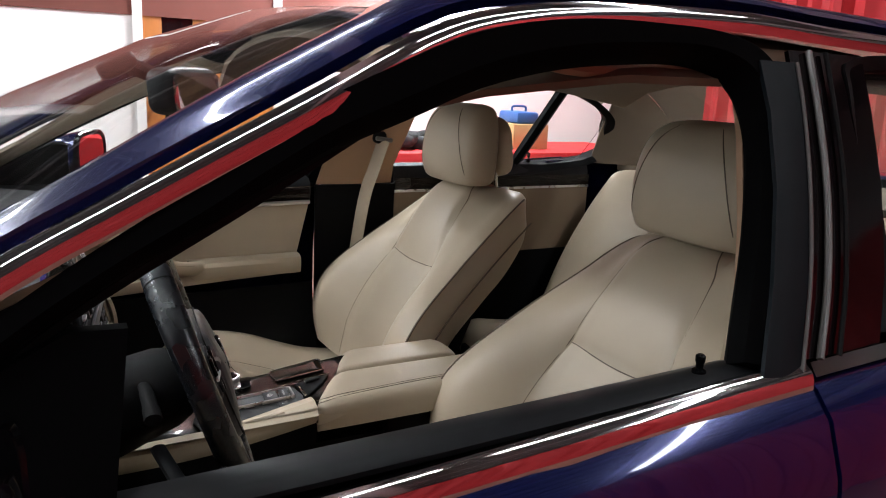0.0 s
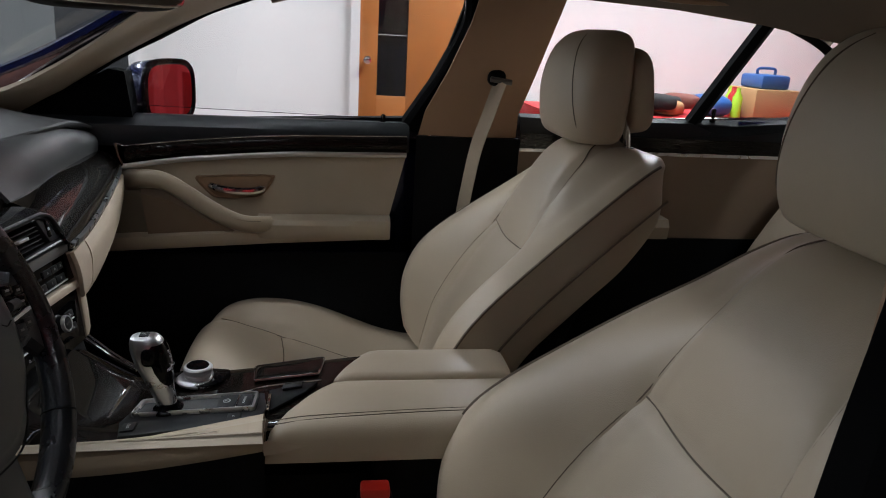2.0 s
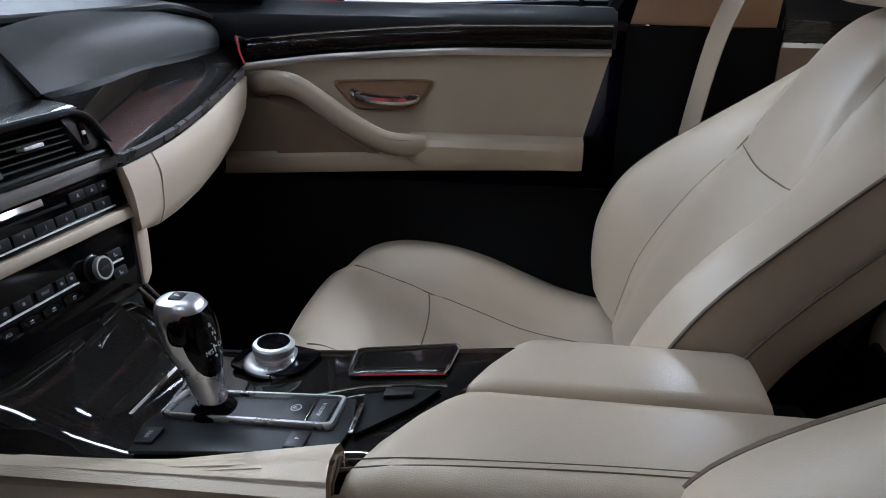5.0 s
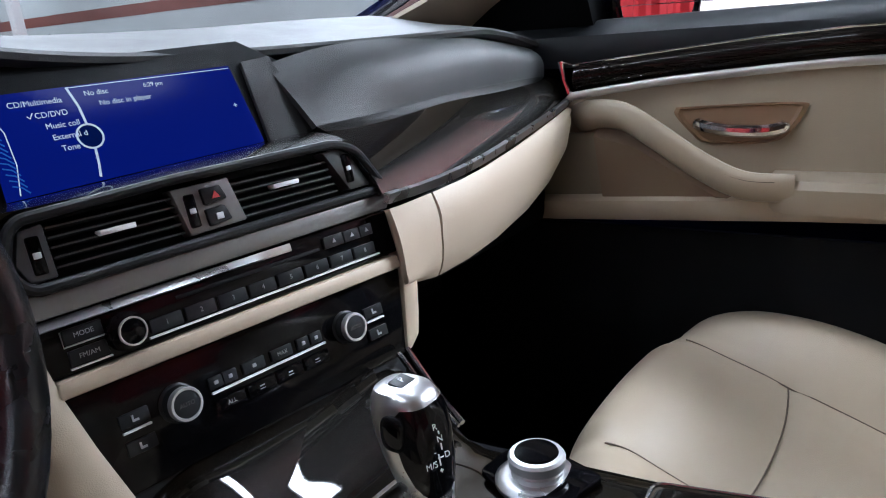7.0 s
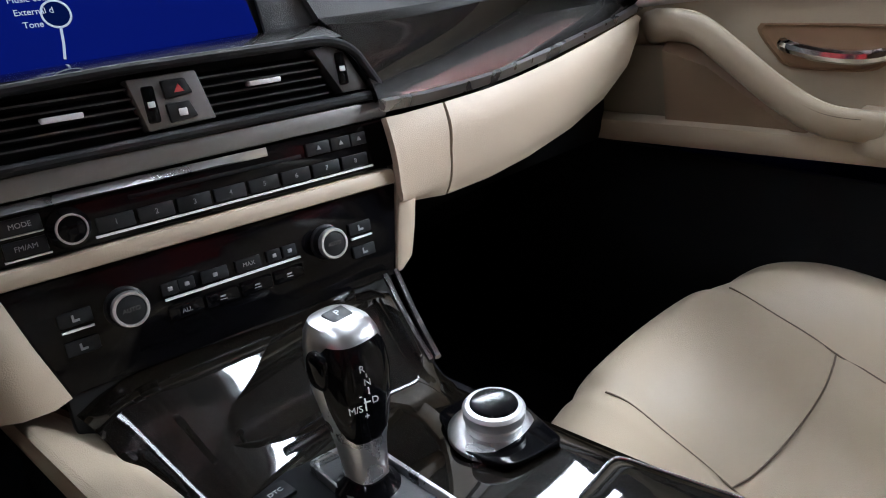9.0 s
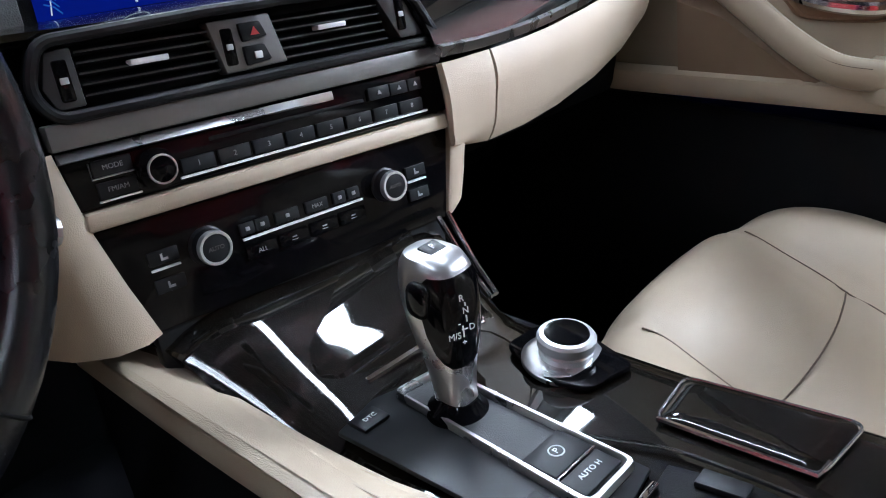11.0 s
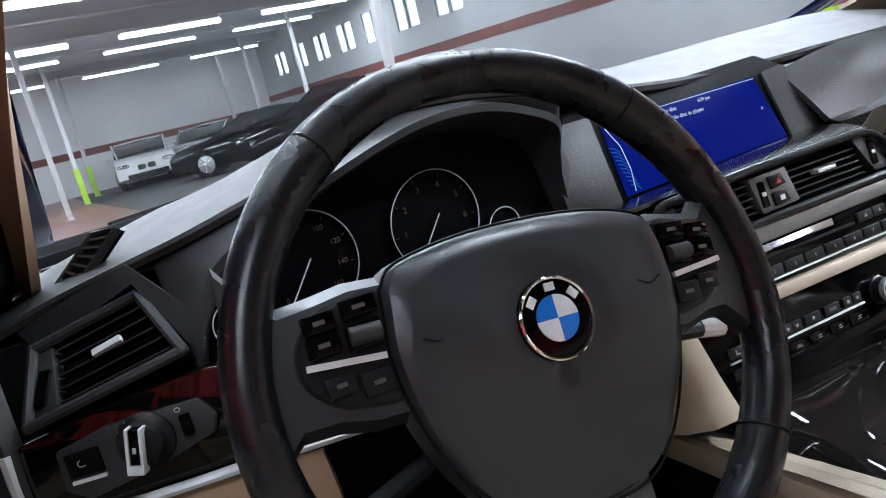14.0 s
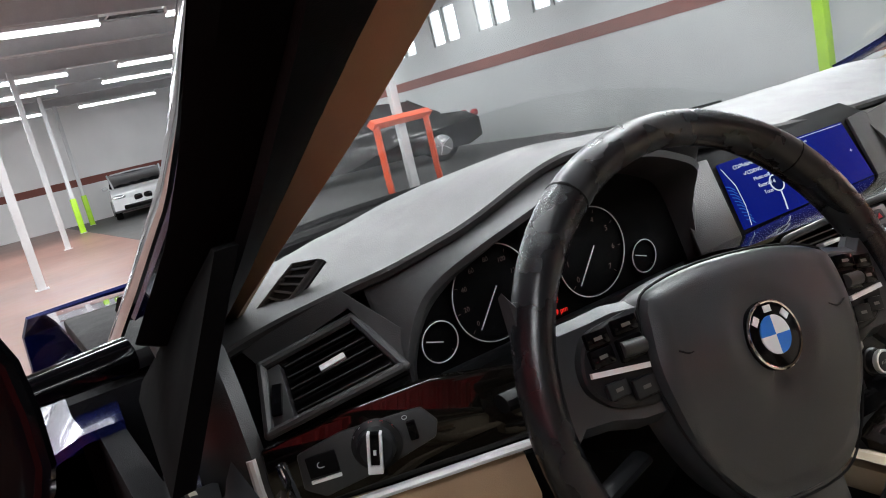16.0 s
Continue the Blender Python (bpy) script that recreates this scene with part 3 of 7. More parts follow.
solo("trim", box(-1.2, -1.1, -4, Y1 - 0.1, FLOOR + 0.0005, FLOOR + 0.003), "white_mark", "worn pale parking line on the floor", "floor line", kind="structure")


# ---- car shell ----
def sx(z):
    """Half width of the side glass at height z."""
    return 0.765 - 0.4833 * (z - 0.965)


GLASS = [(0.30, 0.975), (0.20, 1.045), (0.129, 1.087), (0.062, 1.121), (0.006, 1.151), (-0.046, 1.177), (-0.115, 1.202), (-0.20, 1.233), (-0.30, 1.255), (-0.40, 1.265), (-0.46, 1.267), (-0.507, 1.261), (-0.536, 1.245), (-0.548, 1.218), (-0.543, 1.17), (-0.507, 1.085), (-0.47, 1.02), (-0.437, 0.962)]
REAR = [(-0.685, 0.975), (-0.72, 1.10), (-0.735, 1.22), (-0.76, 1.262), (-0.95, 1.26), (-1.17, 1.232), (-1.30, 1.20), (-1.40, 1.155), (-1.43, 1.11), (-1.39, 1.0)]
CHROME = [(0.42, 0.965), (0.32, 1.028), (0.209, 1.094), (0.14, 1.129), (0.06, 1.169), (-0.03, 1.213), (-0.12, 1.258), (-0.20, 1.285), (-0.327, 1.303), (-0.535, 1.311), (-0.683, 1.306), (-0.95, 1.295), (-1.2, 1.262), (-1.42, 1.18)]
SHIELD = [(0.655, 0.60, 0.945), (0.640, 0.42, 1.005), (0.625, 0.24, 1.085), (0.605, 0.07, 1.185), (0.575, -0.07, 1.26), (0.53, -0.16, 1.30)]

car = thing("saloon_car", (0, -0.6, FLOOR), "dark blue metallic saloon car body with chrome window trim", "car")


def side_pts(poly, s, out=0.0):
    return [Vector((s * (sx(z) + out), y, z)) for y, z in poly]


def drawn_in(p, low=False):
    """The driver's side draws in towards the windscreen pillar."""
    if low:
        k = interp(p.y, [(-0.30, 0.0), (-0.15, 0.008), (0.0, 0.030), (0.13, 0.058), (0.20, 0.072), (0.34, 0.095), (0.52, 0.11)])
        k *= min(1, max(0, (-p.x - 0.675) / 0.08))
        return p + Vector((k, -0.3 * k, -0.5 * k))
    k = interp(p.y, [(-0.10, 0.0), (-0.03, 0.010), (0.055, 0.032), (0.137, 0.053), (0.213, 0.069), (0.32, 0.08), (0.45, 0.09)])
    k *= min(1, max(0, (-p.x - 0.56) / 0.09))
    return p + Vector((k, 0.03 * k, -0.22 * k))


def narrow(bm, low=False):
    for v in bm.verts:
        if v.co.x < 0:
            v.co = drawn_in(v.co.copy(), low)
    return bm


def roof_z(x, y):
    crown = 1.375 - 0.19 * abs(x) ** 2.2
    return crown - 0.05 * max(0, (-0.75 - y) / 0.6) ** 2 - 0.055 * max(0, (y + 0.45) / 0.3) ** 2


def build_shell(s):
    chrome = smooth_path(side_pts(CHROME, s, 0.016), 5)
    rows = []
    for k, p in enumerate(chrome):
        tan = (chrome[min(k + 1, len(chrome) - 1)] - chrome[max(k - 1, 0)]).normalized()
        out = Vector((s * 0.9, 0, 0.43))
        wide = tan.cross(out).normalized()
        wide = wide if wide.z > 0 else -wide
        rows.append([p + wide * 0.0135 * u + out * (0.006 * (1 - u * u) + 0.002) for u in (-1, -0.75, -0.4, 0, 0.4, 0.75, 1)])
    part("window_trim", narrow(sheet(rows, 0.004)), "chrome", car, "bright chrome window surround")
    # painted pillar and roof rail between the chrome and the windscreen edge
    shield = [Vector((s * x, y, z)) for x, y, z in SHIELD]
    inner = shield + [Vector((s * 0.52, y, roof_z(0.52, y) + 0.002)) for y in (-0.45, -0.65, -0.95, -1.2, -1.4)]
    a = [p + Vector((-s * 0.009, 0.003, 0.017)) for p in smooth_path(side_pts(CHROME, s, 0.010), 5)]
    b = smooth_path(inner, 6)
    rows = []
    for i in range(40):
        p = a[round(i * (len(a) - 1) / 39)]
        q = b[min(range(len(b)), key=lambda k: abs(b[k].y - (p.y + 0.10 * max(0, min(1, (p.y + 0.3) / 0.5)))))]
        q = q + Vector((-s * 0.045, 0, 0.004)) * min(1, max(0, (p.y + 0.25) / 0.2))
        n = Vector((s * 0.6, 0.15, 0.78)).normalized()
        rows.append([p.lerp(q, t) + n * 0.014 * math.sin(math.pi * t) + Vector((0, 0, 0.008)) for t in (0, 0.12, 0.3, 0.5, 0.7, 0.88, 1)])
    part("side_rail", narrow(sheet(rows, 0.012)), "paint", car)
    drop = lambda y: 0.035 * max(0, y + 0.35) if s < 0 else 0.0
    # door skin below the window, with the shoulder line
    def skin(y0, y1, name):
        rows = []
        for i in range(13):
            y = lerp(y0, y1, i / 12)
            zb = 0.938 - 0.045 * y - 0.004 - drop(y)
            taper = 0.02 * max(0, y) ** 2 * 4 + 0.02 * max(0, -0.9 - y) ** 2
            rows.append([(s * (x - taper), y, z) for x, z in ((0.782, zb - 0.012), (0.80, zb - 0.02), (0.822, zb - 0.045), (0.842, zb - 0.10), (0.85, zb - 0.16), (0.86, 0.72), (0.862, 0.6), (0.85, 0.42), (0.83, 0.22))])
        return part(name, narrow(sheet(rows, 0.01), True), "paint", car)
    skin(0.52, -0.505, "front_door_skin")
    skin(-0.512, -1.25, "rear_door_skin")
    rows = []
    for y in (0.527, 0.7, 0.95, 1.2, 1.5, 1.9):
        k = (y - 0.52) / 1.4
        rows.append([(s * (x - 0.10 * k), y, z - 0.16 * k ** 1.5) for x, z in ((0.70, 0.850), (0.74, 0.850), (0.78, 0.838), (0.83, 0.81), (0.84, 0.78), (0.85, 0.6), (0.83, 0.3))])
    part("front_wing", sheet(rows, 0.01), "paint", car)
    rows = []
    for y in (-1.257, -1.5, -1.8, -2.1, -2.4):
        k = (-1.25 - y) / 1.15
        rows.append([(s * (x - 0.10 * k * k), y, z + 0.01 * k) for x, z in ((0.74, 0.99), (0.79, 0.975), (0.83, 0.90), (0.85, 0.78), (0.86, 0.6), (0.84, 0.3))])
    part("rear_wing", sheet(rows, 0.01), "paint", car)
    # chrome and rubber strips along the sill of the windows
    line = [(s * 0.787, y, 0.945 - 0.045 * y - 0.014 - drop(y)) for y in (0.40, 0.2, 0.0, -0.2, -0.4, -0.505)]
    rows = [[Vector((s * (0.784 + 0.016 * u + 0.005 * math.sin(math.pi * u)), y, z + 0.009 - 0.027 * u + 0.004 * math.sin(math.pi * u))) for u in (0, 0.12, 0.3, 0.5, 0.7, 0.88, 1)] for x, y, z in line]
    part("sill_trim", narrow(sheet(rows, 0.004), True), "chrome", car, "chrome strip along the window sill")
    line = [(s * 0.79, y, 0.945 - 0.045 * y - 0.014) for y in (-0.512, -0.8, -1.1, -1.35)]
    part("sill_trim", ribbon(line, 0.016, 0.004, (s * -0.55, 0, 0.8)), "chrome", car, "chrome strip along the window sill")
    line = [(s * 0.772, y, 0.947 - 0.045 * y - (0.020 if s < 0 else 0.006) - drop(y) * 1.4) for y in (0.34, 0.2, 0.0, -0.2, -0.4, -0.49)]
    part("sill_seal", narrow(ribbon(line, 0.022, 0.012, (s * 1, 0, 0.1)), True), "rubber", car)
    # rear upright of the front door's frame, then the gloss black cover of the middle pillar
    upright = ((0.955, -0.438, -0.493), (1.04, -0.486, -0.541), (1.13, -0.526, -0.578), (1.213, -0.548, -0.602), (1.27, -0.552, -0.612))
    rows = [[(s * (sx(z) + 0.021 + 0.003 * math.sin(math.pi * k / 5)), lerp(y0, y1, k / 5), z) for k in range(6)] for z, y0, y1 in upright]
    part("door_upright", sheet(rows, 0.006), "blue_grey", car, "dark blue-grey rear upright of the door frame")
    part("upright_edge", tube(smooth_path([(s * (sx(z) + 0.023), y1 - 0.001, z) for z, y0, y1 in upright], 4), 0.0022, 6), "grey_plastic", car)
    line = ((0.962, -0.530), (1.035, -0.574), (1.129, -0.613), (1.216, -0.634), (1.285, -0.645))
    rows = [[(s * (sx(z) + 0.014), y + dy, z) for dy in (0.030, 0.012, -0.03, -0.08, -0.11)] for z, y in line]
    part("pillar_cover", sheet(rows, 0.006), "pillar_gloss", car, "gloss black middle pillar cover")
    part("pillar_seal", tube(smooth_path([(s * (sx(z) + 0.020), y - 0.030, z) for z, y in line], 4), 0.003, 6), "rubber", car)
    part("pillar_trim", tube(smooth_path([(s * (sx(z) + 0.019), y, z) for z, y in line], 4), 0.0042, 8), "grey_plastic", car, "satin edge of the middle pillar")


for s in (-1, 1):
    build_shell(s)
rows = [[(x, y, roof_z(x, y)) for x in [-0.53 + 0.106 * i for i in range(11)]] for y in (-0.16, -0.25, -0.4, -0.6, -0.8, -1.0, -1.2, -1.4)]
part("roof_panel", sheet(rows, 0.008), "paint", car)
rows = [[(x, y, 0.893 - 0.10 * ((y - 0.7) / 1.3) ** 2 - 0.05 * abs(x) ** 2 + 0.012 * math.cos(x * 9)) for x in [-0.70 + 0.14 * i for i in range(11)]] for y in (0.92, 1.1, 1.3, 1.6, 1.9, 2.05)]
part("bonnet", sheet(rows, 0.01), "paint", car)
cowl = part("cowl", box(-0.70, 0.70, 0.62, 1.02, 0.87, 0.895, 0.006), "black", car)
for i in range(26):
    part("cowl_slat", box(-0.62 + 0.048 * i, -0.60 + 0.048 * i, 0.90, 0.99, 0.8955, 0.900, 0.001), "satin_black", cowl)
for x0, x1 in ((-0.52, 0.06), (0.02, 0.56)):
    arm = part("wiper_arm", tube(smooth_path([(x0, 0.93 - 0.35 * x0 * x0, 0.915), (lerp(x0, x1, 0.3), 0.905, 0.935), (x1, 0.885 - 0.3 * x1 * x1, 0.948)], 5), 0.006, 6), "satin_black", car)
    part("wiper_blade", tube(smooth_path([(x0 + 0.04, 0.86 - 0.35 * x0 * x0, 0.946), (lerp(x0, x1, 0.5), 0.872, 0.948), (x1 + 0.06, 0.865 - 0.3 * x1 * x1, 0.947)], 5), 0.007, 6), "rubber", arm)
part("boot_lid", sheet([[(x, y, z - 0.05 * abs(x) ** 2) for x in (-0.72, -0.4, 0, 0.4, 0.72)] for y, z in ((-1.95, 1.02), (-2.2, 1.03), (-2.4, 1.0), (-2.42, 0.6))], 0.01), "paint", car)
for sy, y0, y1, zt in ((1, 1.88, 2.10, 0.80), (-1, -2.36, -2.47, 0.66)):
    rows = [[(x * k, lerp(y0, y1, f) - sy * 0.14 * (abs(x) / 0.76) ** 3 * f, z) for x in [-0.76 + 0.095 * i for i in range(17)]] for z, f, k in ((zt, 0.55, 0.97), (zt - 0.05, 0.9, 1.0), (0.50, 1.0, 1.02), (0.28, 0.95, 1.02), (0.14, 0.7, 1.0))]
    part("bumper", sheet(rows, 0.01), "paint", car)
part("underbody", box(-0.8, 0.8, -2.38, 1.95, FLOOR + 0.18, 0.18, 0.02), "black", car)
for s in (-1, 1):
    for y in (1.30, -1.65):
        wh = part("wheel", lathe([(0.2, -0.1), (0.31, -0.11), (0.33, -0.07), (0.33, 0.07), (0.31, 0.11), (0.22, 0.10)], (s * 0.74, y, FLOOR + 0.33), (1, 0, 0), 28), "rubber", car)
        part("rim", lathe([(0.03, 0.0), (0.21, 0.0), (0.225, 0.02), (0.225, 0.04), (0.21, 0.05)], (s * 0.83, y, FLOOR + 0.33), (s, 0, 0), 24), "satin", wh)

# windscreen, header and side glass
ws = []
for k, (x, y, z) in enumerate(SHIELD):
    bow = 0.24 * (1 - k / 5) + 0.06
    ws.append([(x * u, y + bow * (1 - u * u), z - 0.02 * (1 - u * u) * (1 - k / 5) + 0.02 * (1 - u * u) * k / 5) for u in [-1 + 0.2 * i for i in range(11)]])
w = thing("window_1", (0, 0.6, 0.95), "clear curved windscreen", "windscreen", kind="structure")
g = part("pane", sheet(ws, 0.005), "screen_glass", w)
g.visible_shadow = False
part("black_border", tube(smooth_path([Vector(p) + Vector((0, 0.005, 0.0)) for p in ws[0]], 3), 0.016, 6), "rubber", w)
rw = [[(x * u, y + 0.10 * u * u, z) for u in (-1, -0.6, -0.2, 0.2, 0.6, 1)] for x, y, z in ((0.52, -1.42, 1.305), (0.55, -1.62, 1.20), (0.60, -1.86, 1.04))]
w = thing("window_2", (0, -1.6, 1.1), "dark tinted rear window", "rear window", kind="structure")
g = part("pane", sheet(rw, 0.004), "glass", w)
g.visible_shadow = False


# ---- trim inside the shell ----
def build_trim(s):
    name = "trim"
    # beige windscreen pillar trim
    shield = smooth_path([Vector((s * (x - 0.012), y - 0.01, z - 0.012)) for x, y, z in SHIELD], 5)
    if s > 0:
        shield = smooth_path([(0.62, 0.46, 0.965), (0.61, 0.42, 0.985), (0.605, 0.316, 1.022), (0.60, 0.2, 1.087), (0.595, 0.075, 1.172), (0.585, -0.026, 1.222), (0.57, -0.14, 1.262)], 5)
    if s < 0:
        shield = smooth_path([(-0.59, 0.46, 0.905), (-0.585, 0.4, 0.938), (-0.578, 0.28, 0.998), (-0.57, 0.12, 1.077), (-0.558, 0.02, 1.136), (-0.54, -0.06, 1.195), (-0.515, -0.13, 1.262)], 5)
        liner = smooth_path([(-0.606, 0.46, 0.945), (-0.6, 0.4, 0.972), (-0.598, 0.28, 1.022), (-0.596, 0.12, 1.09), (-0.588, 0.02, 1.142), (-0.57, -0.06, 1.2), (-0.545, -0.15, 1.268)], 5)
        frame_in = smooth_path(side_pts([(0.40, 0.93), (0.30, 0.965), (0.17, 1.053), (0.03, 1.130), (-0.09, 1.196), (-0.15, 1.218), (-0.22, 1.24)], s, -0.032), 5)
        solo(name, sheet([[p.lerp(drawn_in(q), k / 5) + Vector((0.008, -0.008, 0)) * math.sin(math.pi * k / 5) for k in range(6)] for p, q in zip(liner, frame_in)], 0.008), "black", "black lining of the windscreen pillar", "pillar trim", kind="structure")
        # the driver's beige trim, coloured darker than the lit passenger one
        solo(name, sheet([[p.lerp(q, k / 3) + Vector((0.004, -0.006, 0)) * math.sin(math.pi * k / 3) for k in range(4)] for p, q in zip(shield, liner)], 0.008), "pillar", "beige moulded windscreen pillar trim in shaded tan", "pillar trim", kind="structure")
    door = smooth_path(side_pts([(0.40, 0.935), (0.30, 0.99), (0.20, 1.052), (0.129, 1.094), (0.006, 1.158), (-0.115, 1.209), (-0.22, 1.243)], s, -0.030), 5)
    rows = []
    for i in range(20 if s > 0 else 0):
        p, q = shield[round(i * (len(shield) - 1) / 19)], door[round(i * (len(door) - 1) / 19)]
        n = Vector((-s * 0.8, -0.5, -0.3)).normalized()
        rows.append([p.lerp(q, t) + n * 0.012 * math.sin(math.pi * t) for t in (0, 0.15, 0.35, 0.65, 0.85, 1)])
    if s > 0:
        solo(name, sheet(rows, 0.008), "beige_plastic", "beige moulded windscreen pillar trim", "pillar trim", kind="structure")
    # beige middle pillar trim, its shade put into the tan colour
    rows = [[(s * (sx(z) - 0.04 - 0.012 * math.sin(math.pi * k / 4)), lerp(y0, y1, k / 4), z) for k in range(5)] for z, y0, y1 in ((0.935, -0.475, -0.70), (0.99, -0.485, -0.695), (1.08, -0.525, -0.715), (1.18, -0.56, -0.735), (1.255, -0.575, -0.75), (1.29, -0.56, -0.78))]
    solo(name, sheet(rows, 0.008), "pillar", "beige moulded middle pillar trim in shaded tan", "pillar trim", kind="structure")
    rows = [[(s * (0.735 - 0.012 * math.sin(math.pi * k / 4)), lerp(-0.47, -0.72, k / 4), z) for k in range(5)] for z in (0.12, 0.5, 0.93)]
    solo(name, sheet(rows, 0.008), "black", "black lower middle pillar trim", "pillar trim", kind="structure")
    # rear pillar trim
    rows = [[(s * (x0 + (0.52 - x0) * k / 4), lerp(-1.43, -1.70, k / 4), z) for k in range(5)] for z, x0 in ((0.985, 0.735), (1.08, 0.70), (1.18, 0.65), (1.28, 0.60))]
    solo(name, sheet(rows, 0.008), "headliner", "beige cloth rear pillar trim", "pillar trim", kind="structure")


for s in (-1, 1):
    build_trim(s)
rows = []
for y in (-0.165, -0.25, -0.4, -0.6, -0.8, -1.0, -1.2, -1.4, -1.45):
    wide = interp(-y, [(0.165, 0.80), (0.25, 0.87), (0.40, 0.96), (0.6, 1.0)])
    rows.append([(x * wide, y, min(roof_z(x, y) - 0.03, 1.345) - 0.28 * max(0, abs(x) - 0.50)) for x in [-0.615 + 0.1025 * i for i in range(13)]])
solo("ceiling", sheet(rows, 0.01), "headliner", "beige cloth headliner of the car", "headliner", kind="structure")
solo("floor", box(-0.74, 0.74, -1.5, 0.75, 0.20, 0.24), "carpet", "black carpeted car floor", "car floor", kind="structure")
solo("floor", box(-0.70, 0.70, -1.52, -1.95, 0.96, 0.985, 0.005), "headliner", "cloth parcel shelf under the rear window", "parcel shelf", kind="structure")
for s in (-1, 1):
    solo("trim", box(s * 0.70, s * 0.725, 0.20, 0.66, 0.2, 0.84), "carpet", "black kick panel beside the footwell", "kick panel", kind="structure")
solo("wall_bulkhead", box(-0.74, 0.74, 0.62, 0.66, 0.2, 0.86), "carpet", "black bulkhead ahead of the footwells", "bulkhead", kind="structure")
for s in (-1, 1):
    for y in (-0.40, -1.02):
        h = thing("grab_handle", (s * 0.575, y, 1.26), "beige folding roof grab handle", "handle", "roof handles")
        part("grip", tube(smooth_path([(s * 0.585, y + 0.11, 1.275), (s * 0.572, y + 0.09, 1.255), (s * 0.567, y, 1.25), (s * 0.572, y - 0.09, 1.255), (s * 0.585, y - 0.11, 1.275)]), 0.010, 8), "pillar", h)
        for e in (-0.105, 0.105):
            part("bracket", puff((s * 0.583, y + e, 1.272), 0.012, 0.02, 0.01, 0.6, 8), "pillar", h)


# ---- doors ----
def belt_z(y):
    return 0.951 - 0.004 * y


def door_x(y):
    return 0.700 - 0.030 * y


def build_front_door(s, label):
    d = thing("front_door", (s * 0.75, -0.1, 0.3), label, parent=car)
    P = lambda y, z, dx=0.0: Vector((s * (door_x(y) + dx), y, z))
    ys = [0.34, 0.26, 0.18, 0.10, 0.0, -0.1, -0.2, -0.3, -0.4, -0.452]
    # black belt top, leaning over to the glass
    rows = []
    for y in ys if s > 0 else [0.16] + ys[3:]:
        b = belt_z(y)
        prof = ((0.768, b - 0.004), (0.755, b + 0.004), (0.735, b + 0.003), (door_x(y) + 0.002, b - 0.016), (door_x(y) - 0.004, b - 0.034), (door_x(y), b - 0.06))
        if s < 0:  # the lowered window leaves a flat lip
            b = 0.936 - 0.045 * y
            prof = ((0.770, b - 0.004), (0.755, b), (0.738, b - 0.001), (door_x(y) + 0.004, b - 0.010), (door_x(y) - 0.004, b - 0.022), (door_x(y), b - 0.06))
        rows.append([Vector((s * x, y, z)) for x, z in prof])
    part("belt_cap", narrow(sheet(rows, 0.006), True), "satin_black", d)
    # wood and chrome below it
    zt = lambda y: interp(-y, [(-0.18, 0.892), (-0.04, 0.905), (0.07, 0.916), (0.21, 0.924), (0.46, 0.929)]) - (0 if s > 0 else 0.012)
    zb = lambda y: interp(-y, [(-0.16, 0.857), (-0.05, 0.870), (0.05, 0.880), (0.20, 0.889), (0.46, 0.893)]) - (0 if s > 0 else 0.008)
    sweep = lambda y: -0.030 * min(1, max(0, y / 0.14)) ** 2
    yw = [0.143, 0.12, 0.09, 0.05, 0.0, -0.1, -0.2, -0.3, -0.4, -0.445]
    rows = [[P(y, lerp(zt(y), zb(y), k / 5), sweep(y) - 0.006 - 0.010 * math.sin(math.pi * k / 5)) for k in range(6)] for y in yw]
    part("wood_inlay", sheet(rows, 0.004), "wood_door", d, "dark polished wood inlay")
    low = [P(y, zb(y) - 0.004, sweep(y) - 0.016) for y in yw]
    part("chrome_strip", tube(smooth_path([P(0.148, zb(0.148) - 0.001, -0.048)] + low, 3), 0.0046, 10, flat=1.3, up=(0, 0, 1)), "strip_satin", d)
    part("chrome_tip", tube([P(0.160, zt(0.15) + 0.008, -0.044), P(0.155, lerp(zt(0.15), zb(0.15), 0.5), -0.046), P(0.147, zb(0.15) - 0.002, -0.047)], 0.0036, 8), "chrome", d)
    part("chrome_line", tube([P(0.160, zt(0.15) + 0.008, -0.044)] + [P(y, zt(y) + 0.002, sweep(y) - 0.012) for y in yw], 0.0016, 6), "chrome", d, "thin chrome line above the wood")
    # beige upper panel
    rows = []
    for y in [0.33, 0.26, 0.20, 0.15, 0.08, 0.0, -0.1, -0.2, -0.3, -0.4, -0.445]:
        z1 = zb(y) - 0.008
        rows.append([P(y + (0.042 * k / 7 if y < -0.35 else 0), lerp(z1, 0.674 + 0.035 * min(1, max(0, (0.22 - y) / 0.55)), k / 7), 0.003 * k / 7) for k in range(8)])
    part("upper_panel", sheet(rows, 0.006), "leather", d, "beige leather door panel")
    seam = [P(y, zb(y) - 0.030 - 0.012 * max(0, y + 0.1), -0.0015) for y in (0.17, 0.08, 0.0, -0.1, -0.2, -0.3, -0.4, -0.44)]
    part("seam", tube(smooth_path(seam, 3), 0.0013, 5), "seam", d)
    # handle: dished bezel and chrome pull
    bez = [(0.008, 0.832), (-0.07, 0.836), (-0.148, 0.837), (-0.155, 0.828), (-0.135, 0.797), (-0.11, 0.785), (-0.035, 0.783), (-0.012, 0.797), (0.010, 0.822)]
    ring = smooth_path([P(y, z, -0.0085) for y, z in bez] + [P(*bez[0], -0.0085)], 4)[:-1]
    cen = P(-0.072, 0.810, -0.0085)
